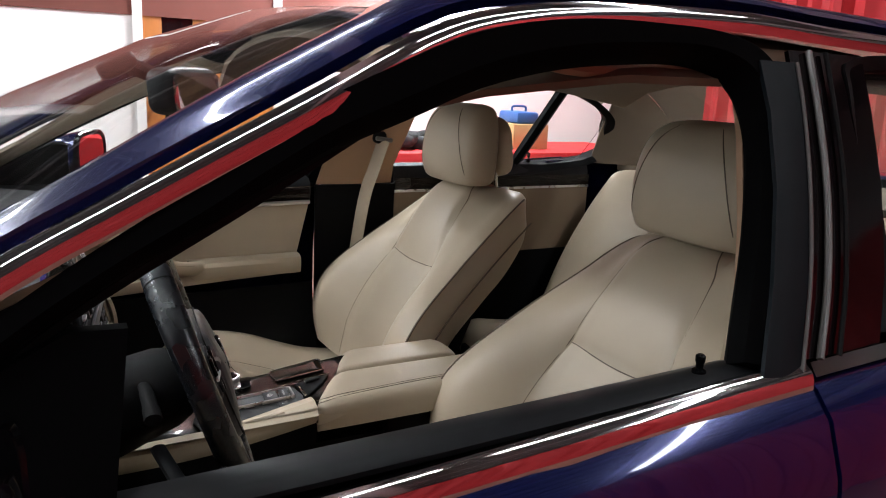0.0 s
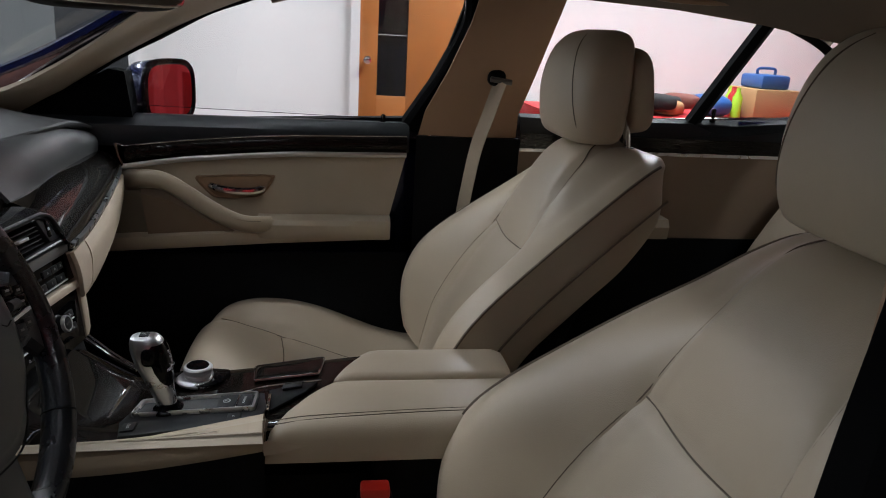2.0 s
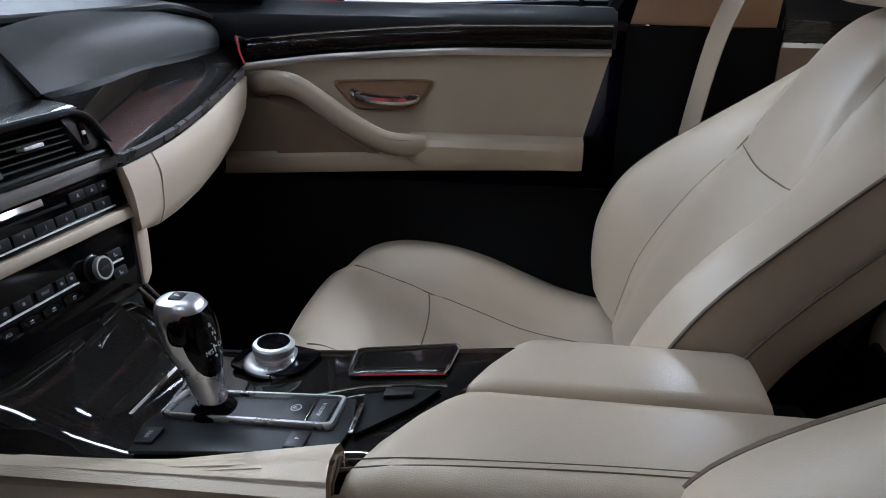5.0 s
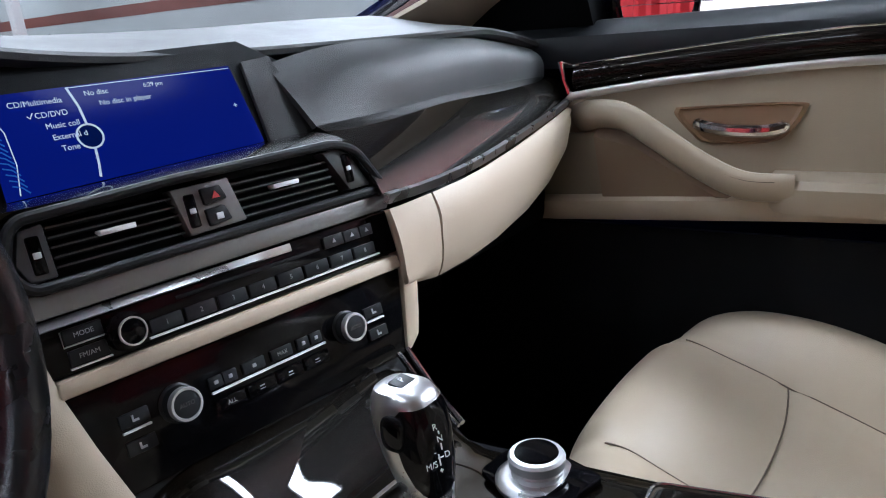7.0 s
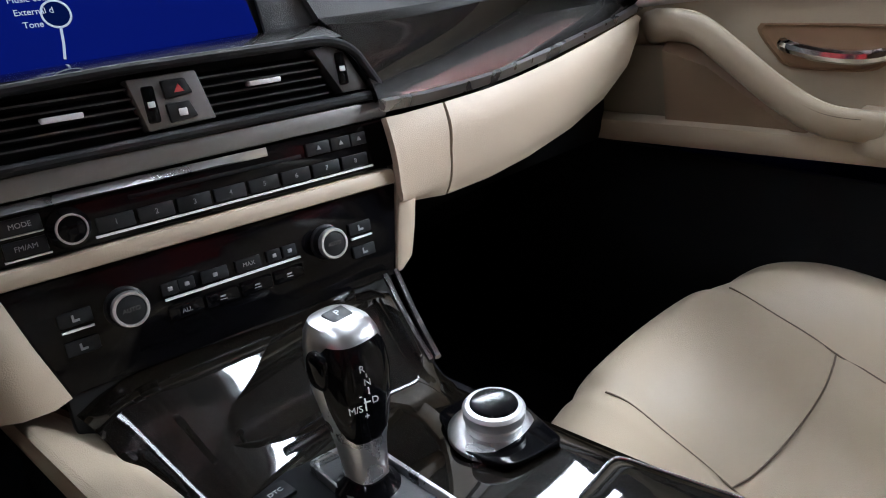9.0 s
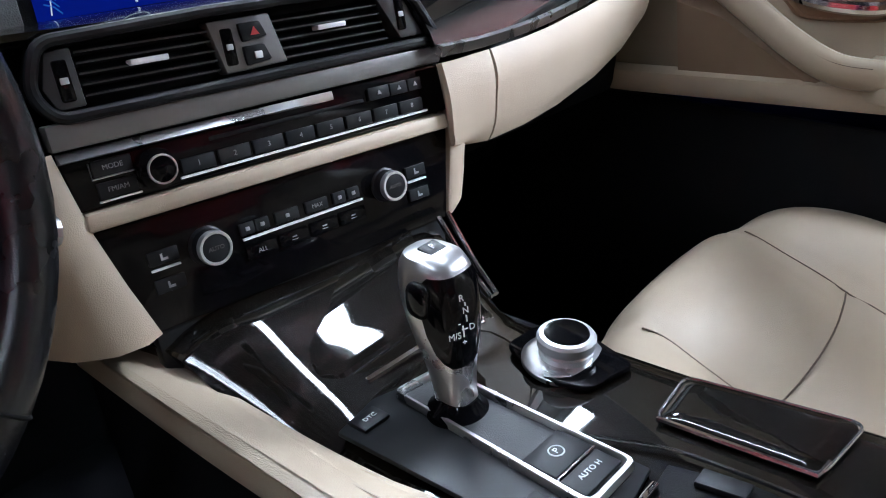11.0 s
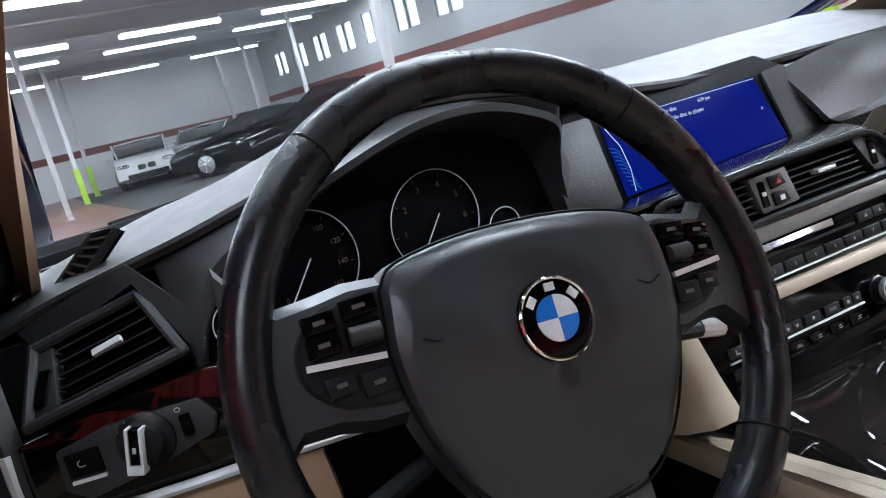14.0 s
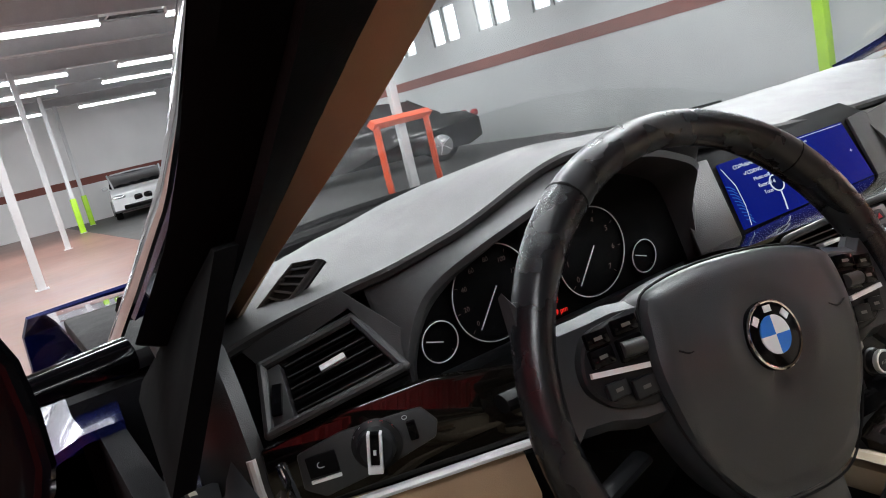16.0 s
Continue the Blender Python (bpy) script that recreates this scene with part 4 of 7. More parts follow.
    part("handle_bezel", loft([[p for p in ring], [p.lerp(cen, 0.08) + Vector((s * -0.003, 0, 0)) for p in ring], [p.lerp(cen, 0.16) + Vector((s * 0.0005, 0, 0)) for p in ring], [p.lerp(cen, 0.75) + Vector((s * 0.002, 0, 0)) for p in ring]]), "bowl", d, "dished brown handle surround")
    part("door_handle", tube(smooth_path([P(-0.018, 0.811, -0.006), P(-0.035, 0.807, -0.016), P(-0.07, 0.803, -0.022), P(-0.11, 0.803, -0.022), P(-0.135, 0.808, -0.012)]), [0.005] + [0.0085] * 23 + [0.006], 10, flat=1.0), "chrome", d, "chrome inner door handle")
    # grab bar sweeping down into the armrest
    bar = smooth_path([P(0.150, 0.818, -0.004), P(0.115, 0.827, -0.030), P(0.068, 0.825, -0.044), P(0.022, 0.799, -0.048), P(-0.035, 0.762, -0.050), P(-0.09, 0.737, -0.050), P(-0.15, 0.733, -0.042)], 6)
    part("grab_bar", tube(bar, [lerp(0.013, 0.012, i / (len(bar) - 1)) for i in range(len(bar))], 16, flat=1.7, up=(-s * 0.35, 0, 1)), "leather", d, "beige leather grab bar")
    part("stitching", tube([p + Vector((s * -0.0125, 0, 0.010)) for p in bar[2:-2]], 0.0009, 5), "seam", d)
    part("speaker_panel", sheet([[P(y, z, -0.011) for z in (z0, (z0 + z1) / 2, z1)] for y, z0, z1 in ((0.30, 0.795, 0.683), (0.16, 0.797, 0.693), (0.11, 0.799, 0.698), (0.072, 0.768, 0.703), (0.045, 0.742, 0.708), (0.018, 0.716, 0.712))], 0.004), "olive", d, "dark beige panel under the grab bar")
    # backing in the leather darkened for the shade behind the bar
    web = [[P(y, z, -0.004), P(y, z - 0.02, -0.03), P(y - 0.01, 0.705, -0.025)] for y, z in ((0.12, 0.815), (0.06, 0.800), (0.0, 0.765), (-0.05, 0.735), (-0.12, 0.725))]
    part("grab_bar_backing", sheet(web, 0.004), "leather_shaded", d)
    # armrest and lower lip
    rows = []
    for y, k in ((-0.12, 0.7), (-0.14, 0.95), (-0.16, 1), (-0.3, 1.0), (-0.40, 1.0), (-0.412, 0.9)):
        rows.append([P(y, z, x * k) for x, z in ((0.0, 0.748), (-0.032, 0.748), (-0.048, 0.744), (-0.054, 0.734), (-0.052, 0.712), (-0.046, 0.700), (-0.03, 0.696), (0.0, 0.696))])
    part("armrest", loft(rows), "leather", d, "beige padded armrest")
    rows = []
    for y in (0.36, 0.26, 0.18, 0.08, -0.02, -0.10, -0.15, -0.40, -0.413):
        t = 0.664 + 0.032 * min(1, max(0, (0.22 - y) / 0.55))
        rows.append([P(y, z, x) for x, z in ((0.0, t + 0.035), (-0.02, t + 0.037), (-0.034, t + 0.030), (-0.036, t + 0.012), (-0.03, t + 0.001), (0.0, t - 0.004))])
    part("pocket_lip", loft(rows), "leather", d)
    # black lower panel with map pocket
    rows = [[P(y, z, dx) for z, dx in ((0.66, -0.005), (0.6, -0.006), (0.55, -0.03), (0.45, -0.05), (0.36, -0.05), (0.25, -0.03))] for y in (0.36, 0.2, 0.0, -0.2, -0.4, -0.455)]
    part("lower_panel", sheet(rows, 0.01), "black", d)
    # frame round the glass
    fr = smooth_path(side_pts(GLASS, s, -0.006), 4)
    out = []
    cen = Vector((s * 0.70, -0.2, 1.08))
    for p in fr:
        r = (p - cen)
        r.x = 0
        r.normalize()
        n = Vector((s * 0.9, 0, 0.43))
        wd = 0.042
        out.append([p - n * 0.018, p + r * 0.010 - n * 0.030, p + r * wd - n * 0.030, p + r * wd + n * 0.016, p + r * 0.012 + n * 0.018, p + n * 0.006])
    part("window_frame", narrow(loft(out)), "matte_black", d, "black window frame")
    # front sail behind the mirror
    tri = [(0.44, 0.905), (0.44, 0.92), (0.17, 1.045), (0.13, 1.045), (0.15, 0.915)] if s < 0 else [(0.36, 0.935), (0.36, 0.955), (0.17, 1.05), (0.14, 1.045), (0.14, 0.945)]
    part("mirror_sail", narrow(loft([[Vector((s * (sx(z) + o), y, z)) for y, z in tri] for o in ((-0.030, -0.016) if s < 0 else (-0.05, 0.012))])), "matte_black", d)
    lp = thing("lock_pin", (s * 0.748, -0.394, (0.953 if s < 0 else belt_z(-0.394))), "small black door lock pin", "lock pin", "lock pins")
    part("pin", lathe([(0.0075, 0.0), (0.0075, 0.003), (0.004, 0.005), (0.004, 0.010), (0.0052, 0.013), (0.0052, 0.018), (0.003, 0.020)], (s * 0.748, -0.394, (0.953 if s < 0 else belt_z(-0.394))), n=14), "gloss_black", lp)
    return d


build_front_door(1, "passenger door with beige panel and wood inlay, shut")
build_front_door(-1, "driver door with beige panel, window fully lowered")
# passenger side glass, shut
for s, win in ((1, GLASS), (1, REAR), (-1, REAR)):
    poly = smooth_path(side_pts(win, s, -0.002), 3)
    bm = bmesh.new()
    f = bm.faces.new([bm.verts.new(p) for p in poly])
    bmesh.ops.triangulate(bm, faces=[f])
    bmesh.ops.solidify(bm, geom=list(bm.faces), thickness=0.004)
    w = thing("window_3", (s * 0.74, win[0][0], 0.97), "clear side window of the car", "side window", kind="structure")
    g = part("pane", bm, "glass", w)
    g.visible_shadow = False


def build_rear_door(s):
    d = thing("rear_door", (s * 0.75, -1.0, 0.3), "rear car door with beige panel and black frame", parent=car)
    P = lambda y, z, dx=0.0: Vector((s * (0.728 + dx), y, z))
    ys = (-0.71, -0.9, -1.1, -1.3, -1.42)
    part("belt_cap", sheet([[Vector((s * x, y, z)) for x, z in ((0.768, 0.985), (0.75, 0.988), (0.735, 0.98), (0.727, 0.955), (0.728, 0.93))] for y in ys], 0.006), "satin_black", d)
    part("wood_inlay", sheet([[P(y, z, -0.006) for z in (0.945, 0.93, 0.912)] for y in ys], 0.004), "wood_door", d)
    part("chrome_strip", ribbon([P(y, 0.907, -0.008) for y in ys], 0.007, 0.006, (0, 0, 1)), "satin", d)
    # beige panel, its shade put into the darker leather colour
    part("upper_panel", sheet([[P(y, z) for z in (0.904, 0.85, 0.78, 0.70)] for y in ys], 0.006), "leather_shaded", d)
    part("armrest", loft([[P(y, z, x) for x, z in ((0, 0.757), (-0.05, 0.757), (-0.06, 0.74), (-0.055, 0.71), (0, 0.70))] for y in (-0.74, -0.76, -1.05, -1.08)]), "leather", d)
    part("lower_panel", sheet([[P(y, z, -0.004) for z in (0.70, 0.5, 0.25)] for y in ys], 0.008), "black", d)
    fr = smooth_path(side_pts(REAR + [REAR[0]], s, -0.004), 4)
    cen = Vector((s * 0.70, -1.05, 1.11))
    out = []
    for p in fr:
        r = p - cen
        r.x = 0
        r.normalize()
        n = Vector((s * 0.9, 0, 0.43))
        out.append([p - n * 0.02, p + r * 0.03 - n * 0.03, p + r * 0.03 + n * 0.014, p + n * 0.012])
    part("window_frame", narrow(loft(out)), "black", d)
    part("quarter_post", tube([Vector((s * (sx(z) - 0.004), y, z)) for y, z in ((-1.135, 0.97), (-1.19, 1.12), (-1.235, 1.24))], 0.019, 6), "black", d)
    lp = thing("lock_pin", (s * 0.748, -1.19, 0.985), "small black door lock pin", "lock pin", "lock pins")
    part("pin", lathe([(0.0075, 0.0), (0.0075, 0.006), (0.004, 0.008), (0.004, 0.018), (0.0058, 0.022), (0.0058, 0.03), (0.003, 0.033)], (s * 0.748, -1.19, 0.985), n=14), "gloss_black", lp)


build_rear_door(1)
build_rear_door(-1)


# ---- seats ----
def seam_line(front, uv, r=0.0009, n=4, lift=0.0003):
    pts = smooth_path([(u, v, 0) for u, v in uv], n)
    return tube([front(p.x, p.y, lift) for p in pts], r, 6)


def padded(cx, rows, thick, flip=1, seams=0.46, cross=(), nu=48, nv=64):
    """A padded seat part. rows run along it: middle (y, z), outer edge (y, z), half width and how much of the thickness is left. Returns the mesh and its front surface."""
    mid = smooth_path([(0, r[0], r[1]) for r in rows], 10)
    edge = smooth_path([(0, r[2], r[3]) for r in rows], 10)
    wide = smooth_path([(r[4], r[5], 0) for r in rows], 10)
    last = len(mid) - 1

    def pick(line, v):
        t = min(max(v, 0), 1) * last
        i = min(int(t), last - 1)
        return line[i].lerp(line[i + 1], t - i)

    def normal(v):
        d = pick(mid, v + 0.04) * 0.6 + pick(edge, v + 0.04) * 0.4 - pick(mid, v - 0.04) * 0.6 - pick(edge, v - 0.04) * 0.4
        return (flip * Vector((0, d.z, -d.y))).normalized()

    def front(u, v, lift=0.0):
        c, e, n, a = pick(mid, v), pick(edge, v), normal(v), abs(u)
        k = min(1, max(0, (a - 0.34) / 0.46))
        k = k * k * (3 - 2 * k)
        p = c.lerp(e + n * 0.012, k) - n * 0.012 * max(0, (a - 0.80) / 0.20) ** 2
        sink = 0.005 * math.exp(-((a - seams) / 0.028) ** 2)
        for at in cross:
            if a < seams + 0.03:
                sink += 0.004 * math.exp(-((v - at - 0.012 * (a / seams) ** 2) / 0.012) ** 2)
        p = p + n * (0.006 * (1 - min(1, a / seams) ** 2) - sink + lift)
        return Vector((cx + u * pick(wide, v).x, p.y, p.z))

    rings = []
    for j in range(nv + 1):
        v = j / nv
        e, n, w = pick(edge, v), normal(v), pick(wide, v)
        c = pick(mid, v)
        deep = thick * w.y
        ring = [front(-1 + 2 * i / nu, v) for i in range(nu + 1)]
        for u, d in ((1.0, 0.3), (0.995, 0.55), (0.97, 0.8), (0.90, 0.96), (0.75, 1.0), (0.4, 1.02), (0, 1.03), (-0.4, 1.02), (-0.75, 1.0), (-0.90, 0.96), (-0.97, 0.8), (-0.995, 0.55), (-1.0, 0.3)):
            b = c.lerp(e, min(1, abs(u) * 1.1)) - n * deep * d
            ring.append(Vector((cx + u * w.x, b.y, b.z)))
        rings.append(ring)
    return loft(rings), front


BACK = [(-0.470, 0.50, -0.455, 0.52, 0.262, 1), (-0.487, 0.55, -0.448, 0.57, 0.272, 1), (-0.504, 0.60, -0.452, 0.63, 0.280, 1), (-0.535, 0.66, -0.477, 0.688, 0.281, 1), (-0.572, 0.725, -0.520, 0.738, 0.268, 1), (-0.614, 0.79, -0.592, 0.797, 0.246, 1), (-0.642, 0.855, -0.660, 0.849, 0.225, 1), (-0.668, 0.905, -0.719, 0.894, 0.210, 0.9), (-0.695, 0.945, -0.768, 0.930, 0.197, 0.75), (-0.724, 0.970, -0.806, 0.953, 0.184, 0.55), (-0.762, 0.983, -0.830, 0.960, 0.170, 0.32), (-0.795, 0.982, -0.842, 0.957, 0.152, 0.12)]
CUSH = [(-0.56, 0.460, -0.56, 0.475, 0.250, 1), (-0.48, 0.452, -0.48, 0.475, 0.262, 1), (-0.40, 0.455, -0.40, 0.488, 0.270, 1), (-0.33, 0.464, -0.33, 0.512, 0.275, 1), (-0.26, 0.489, -0.26, 0.540, 0.275, 1), (-0.19, 0.517, -0.19, 0.558, 0.272, 1), (-0.12, 0.548, -0.12, 0.563, 0.268, 1), (-0.07, 0.571, -0.07, 0.553, 0.262, 1), (-0.036, 0.566, -0.042, 0.530, 0.257, 0.9), (-0.014, 0.535, -0.020, 0.495, 0.252, 0.8), (-0.006, 0.485, -0.010, 0.450, 0.248, 0.75), (-0.022, 0.42, -0.022, 0.40, 0.245, 0.7)]


def front_seat(cx, label, hy=0.0, hz=0.0, bolster=0.0):
    st = thing("front_seat", (cx, -0.4, 0.24), label, "car seat", "front seats")
    swell = [(y, z, yb + bolster * (1 if z < 0.86 else 0.5), zb, w, k) for y, z, yb, zb, w, k in BACK]
    bm, F = padded(cx, swell, 0.125, 1, 0.47, (0.450,))
    b = part("backrest", bm, "leather", st)
    for sg in (-1, 1):
        part("seam", seam_line(F, [(sg * 0.47, 0.02), (sg * 0.47, 0.2), (sg * 0.47, 0.45), (sg * 0.47, 0.62), (sg * 0.46, 0.75), (sg * 0.42, 0.83), (sg * 0.36, 0.9)], 0.0011, 8, 0.0008), "seam", b)
        part("side_piping", seam_line(F, [(sg, 0.03), (sg, 0.3), (sg, 0.6), (sg, 0.8), (sg * 0.995, 0.88)], 0.0026, 10, 0.0004), "seam", b)
        edge = [F(sg, v) for v in (0.1, 0.2, 0.3, 0.4, 0.5, 0.6, 0.7, 0.76)]
        part("seam", tube(smooth_path([p + Vector((sg * 0.0015, -0.052, -0.034)) for p in edge], 5), 0.0022, 6), "seam", b)
    part("seam", seam_line(F, [(-0.47, 0.462), (-0.3, 0.455), (0.0, 0.450), (0.3, 0.455), (0.47, 0.462)], 0.0011, 8, 0.0008), "seam", b)
    bm, C = padded(cx, CUSH, 0.11, -1, 0.48, (0.455,))
    c = part("cushion", bm, "leather", st)
    for sg in (-1, 1):
        part("seam", seam_line(C, [(sg * 0.48, 0.08), (sg * 0.48, 0.3), (sg * 0.48, 0.5), (sg * 0.48, 0.60), (sg * 0.50, 0.66)], 0.0010, 8, 0.0022), "seam", c)
    part("seam", seam_line(C, [(-0.48, 0.467), (-0.25, 0.458), (0, 0.455), (0.25, 0.458), (0.48, 0.467)], 0.0010, 8, 0.0022), "seam", c)
    # side covers of the same leather, coloured as its shaded side
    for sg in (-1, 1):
        part("side_cover", prism([(-0.62, 0.33), (-0.60, 0.46), (-0.40, 0.44), (-0.16, 0.45), (-0.10, 0.42), (-0.14, 0.34)], "x", cx + sg * 0.235, cx + sg * 0.258, 0.006), "leather_shaded", st)
    part("seat_base", box(cx - 0.2, cx + 0.2, -0.58, -0.12, 0.24, 0.40, 0.01), "black", st)
    part("back_shell", prism([(-0.62, 0.46), (-0.745, 0.76), (-0.84, 0.90), (-0.80, 0.91), (-0.70, 0.78), (-0.56, 0.48)], "x", cx - 0.17, cx + 0.17, 0.02), "black", st)
    # headrest
    lift = Matrix.Translation((0, hy, hz))
    h = part("headrest", xf(soft_headrest(cx), lift), "leather", st)
    for sg in (-1, 1):
        pts = []
        for z, f in ((0.990, 0.94), (1.02, 0.86), (1.06, 0.78), (1.10, 0.70), (1.135, 0.62), (1.155, 0.56), (1.168, 0.5)):
            w, y0, y1 = head_size(z)
            pts.append((cx + sg * w * f, (y0 + y1) / 2 + (y1 - y0) / 2 * (1 - f ** (2 / 0.62)) ** 0.31 + 0.0006, z))
        part("seam", xf(tube(smooth_path(pts, 6), 0.0011, 6), lift), "seam", h)
    part("headrest_back", puff((cx, -0.805 + hy, 1.075 + hz), 0.115, 0.028, 0.075, 0.5, 14, (-8, 0, 0)), "leather", h)
    for sg in (-1, 1):
        part("headrest_post", tube([(cx + sg * 0.083, -0.790 + hy, 1.04), (cx + sg * 0.083, -0.800 + hy, 0.955)], 0.0065, 12), "chrome", st)
        part("post_collar", lathe([(0.014, 0), (0.014, 0.004), (0.009, 0.007)], (cx + sg * 0.083, -0.800 + hy, 0.972), n=16), "satin_black", st)
    return st


HEAD = [(0.984, 0.085, -0.745, -0.712), (0.986, 0.112, -0.775, -0.692), (0.998, 0.123, -0.788, -0.680), (1.028, 0.129, -0.792, -0.673), (1.068, 0.130, -0.795, -0.672), (1.108, 0.126, -0.797, -0.678), (1.138, 0.117, -0.797, -0.688), (1.158, 0.105, -0.795, -0.701), (1.171, 0.087, -0.788, -0.718), (1.177, 0.058, -0.775, -0.738)]


def head_size(z):
    return [interp(z, [(h[0], h[k]) for h in HEAD]) for k in (1, 2, 3)]


def soft_headrest(cx):
    rings = []
    N = 40
    for p in smooth_path([h[1:] for h in HEAD], 3):
        rings.append(p)
    zs = [p.x for p in smooth_path([(h[0], 0, 0) for h in HEAD], 3)]
    out = []
    for p, z in zip(rings, zs):
        ring = []
        for k in range(N):
            a = 2 * math.pi * k / N
            c, q = math.cos(a), math.sin(a)
            ring.append((cx + p.x * math.copysign(abs(c) ** 0.62, c), (p.y + p.z) / 2 + (p.z - p.y) / 2 * math.copysign(abs(q) ** 0.62, q), z))
        out.append(ring)
    return loft(out)


front_seat(0.390, "beige leather front passenger seat with headrest")
front_seat(-0.383, "beige leather driver seat with headrest", -0.028, 0.008, 0.024)

rb = thing("rear_bench", (0, -1.2, 0.24), "beige leather rear bench seat", "car seat")
bm, RF = padded(0.0, [(y, z, y + 0.012, z, 0.66, k) for y, z, k in ((-1.22, 0.50, 1), (-1.25, 0.58, 1), (-1.29, 0.67, 1), (-1.34, 0.76, 1), (-1.40, 0.85, 1), (-1.455, 0.92, 0.9), (-1.49, 0.955, 0.7), (-1.53, 0.965, 0.4))], 0.12, 1, 0.5)
b = part("backrest", bm, "leather", rb)
for u in (-0.42, -0.16, 0.16, 0.42):
    part("seam", seam_line(RF, [(u, 0.05), (u, 0.5), (u, 0.95)]), "seam", b)
bm, RC = padded(0.0, [(y, z, y, z + 0.01, 0.66, k) for y, z, k in ((-1.32, 0.48, 1), (-1.18, 0.47, 1), (-1.05, 0.485, 1), (-0.97, 0.495, 1), (-0.93, 0.475, 0.8), (-0.92, 0.42, 0.7), (-0.94, 0.36, 0.6))], 0.11, -1, 0.5)
part("cushion", bm, "leather", rb)
part("bench_base", box(-0.62, 0.62, -1.25, -0.90, 0.24, 0.45, 0.01), "black", rb)

# belts and buckles
for s in (1, -1):
    cx = 0.375 * s
    bt = thing("seat_belt", (s * 0.69, -0.62, 0.3), "beige seat belt hanging from the middle pillar", "seat belt", "front seat belts")
    part("belt_guide", puff((s * 0.652, -0.628, 1.070), 0.014, 0.020, 0.018, 0.8, 12), "black", bt)
    part("guide_bar", tube([(s * 0.636, -0.612, 1.068), (s * 0.634, -0.658, 1.062)], 0.006, 8), "grey_plastic", bt)
    part("webbing", ribbon(smooth_path([(s * 0.634, -0.634, 1.064), (s * 0.648, -0.615, 0.99), (s * 0.668, -0.590, 0.88), (s * 0.690, -0.56, 0.6), (s * 0.70, -0.55, 0.35)] if s > 0 else [(-0.590, -0.624, 1.19), (-0.618, -0.597, 1.11), (-0.655, -0.560, 1.02), (-0.676, -0.532, 0.955), (-0.688, -0.50, 0.80), (-0.69, -0.48, 0.5)]), 0.044, 0.0016, (s * 0.9, 0.42, 0.08) if s > 0 else (-0.9, 0.30, 0.1)), "belt", bt)
    bk = thing("belt_buckle", (s * 0.130, -0.35, 0.45), "black seat belt buckle with red release button", "belt buckle", "belt buckles")
    part("stalk", tube([(s * 0.135, -0.385, 0.40), (s * 0.135, -0.34, 0.57)], 0.012, 8), "black", bk)
    part("buckle_body", box(s * 0.121, s * 0.149, -0.358, -0.313, 0.545, 0.593, 0.006), "black", bk)
    part("release_button", box(s * 0.123, s * 0.147, -0.354, -0.317, 0.590, 0.606, 0.004), "buckle", bk, "red release button")


# ---- dashboard ----
def frame_m(o, ex, eu):
    """Local axes on a tilted face: X along ex, Z up the face, Y into it."""
    ex = Vector(ex).normalized()
    eu = Vector(eu)
    eu = (eu - ex * eu.dot(ex)).normalized()
    ey = eu.cross(ex)
    return Matrix.Translation(o) @ Matrix((ex, ey, eu)).transposed().to_4x4()


PM = frame_m((0.017, 0.1256, 0.794), (0.9924, -0.1214, -0.012), (0.02, 0.213, 0.977))
SM = frame_m((0.008, 0.2196, 0.9125), (0.99, -0.115, -0.005), (0, 0.42, 0.9))


def pbox(m, s0, s1, y0, y1, z0, z1, bev=0.0, seg=2):
    return xf(box(s0, s1, y0, y1, z0, z1, bev, seg), m)


def pprism(m, pts, y0, y1, bev=0.0, seg=2):
    return xf(prism(pts, "y", y0, y1, bev, seg), m)


def ptext(m, s, z, body, size, y=-0.0045):
    return text_mesh(body, size, m @ pose(s, y, z, 90, 0, 0), 0.00015)


dash = thing("dashboard", (0, 0.3, 0.6), "charcoal and beige dashboard with dark wood trim", "dashboard")


def bump(x, y):
    """The brow over the instruments, steep on its outer flank."""
    g = 1.0 if y < 0.30 else max(0.0, 1 - (y - 0.30) * 2.68)
    return 0.0585 * math.exp(-((x + 0.309) / (0.11 if x < -0.309 else 0.218)) ** 2) * g


def top_z(x, y):
    z = 0.965 - 0.4426 * max(0, -0.45 - x) ** 1.4 - 0.35 * max(0, x - 0.52) ** 1.4
    crest = 0.0246 * math.exp(-((y - 0.414) / 0.10) ** 2) / (1 + math.exp(-(x + 0.18) / 0.04))
    return z + bump(x, y) + crest - min(0.09, 1.09 * max(0, y - 0.5) ** 1.6) - 0.006 * max(0, 1 - (y - 0.20) / 0.06)


# top skin behind the lips
LIP = smooth_path([(x, y, 0) for x, y in [(-0.70, 0.36), (-0.60, 0.335), (-0.53, 0.295), (-0.49, 0.266), (-0.45, 0.250), (-0.40, 0.236), (-0.35, 0.222), (-0.30, 0.208), (-0.20, 0.193), (-0.178, 0.196), (-0.160, 0.232), (-0.14, 0.247), (0.05, 0.245), (0.2, 0.232), (0.5, 0.212), (0.66, 0.215), (0.74, 0.22)]], 8)


def lip_y(x):
    return interp(x, [(p.x, p.y) for p in LIP])


xs = [-0.625 + 0.01 * i for i in range(135)]
rows = []
for k in range(12):
    t = k / 11
    rows.append([(x, lerp(lip_y(x), 0.60 + 0.22 * (1 - (x / 0.7) ** 2), t), top_z(x, lerp(lip_y(x), 0.60 + 0.22 * (1 - (x / 0.7) ** 2), t))) for x in xs])
front = [[(x, y - 0.003, z - 0.003) for x, y, z in rows[0]], [(x, y - 0.002, z - 0.008) for x, y, z in rows[0]], [(x, y + 0.008, z - 0.013) for x, y, z in rows[0]]]
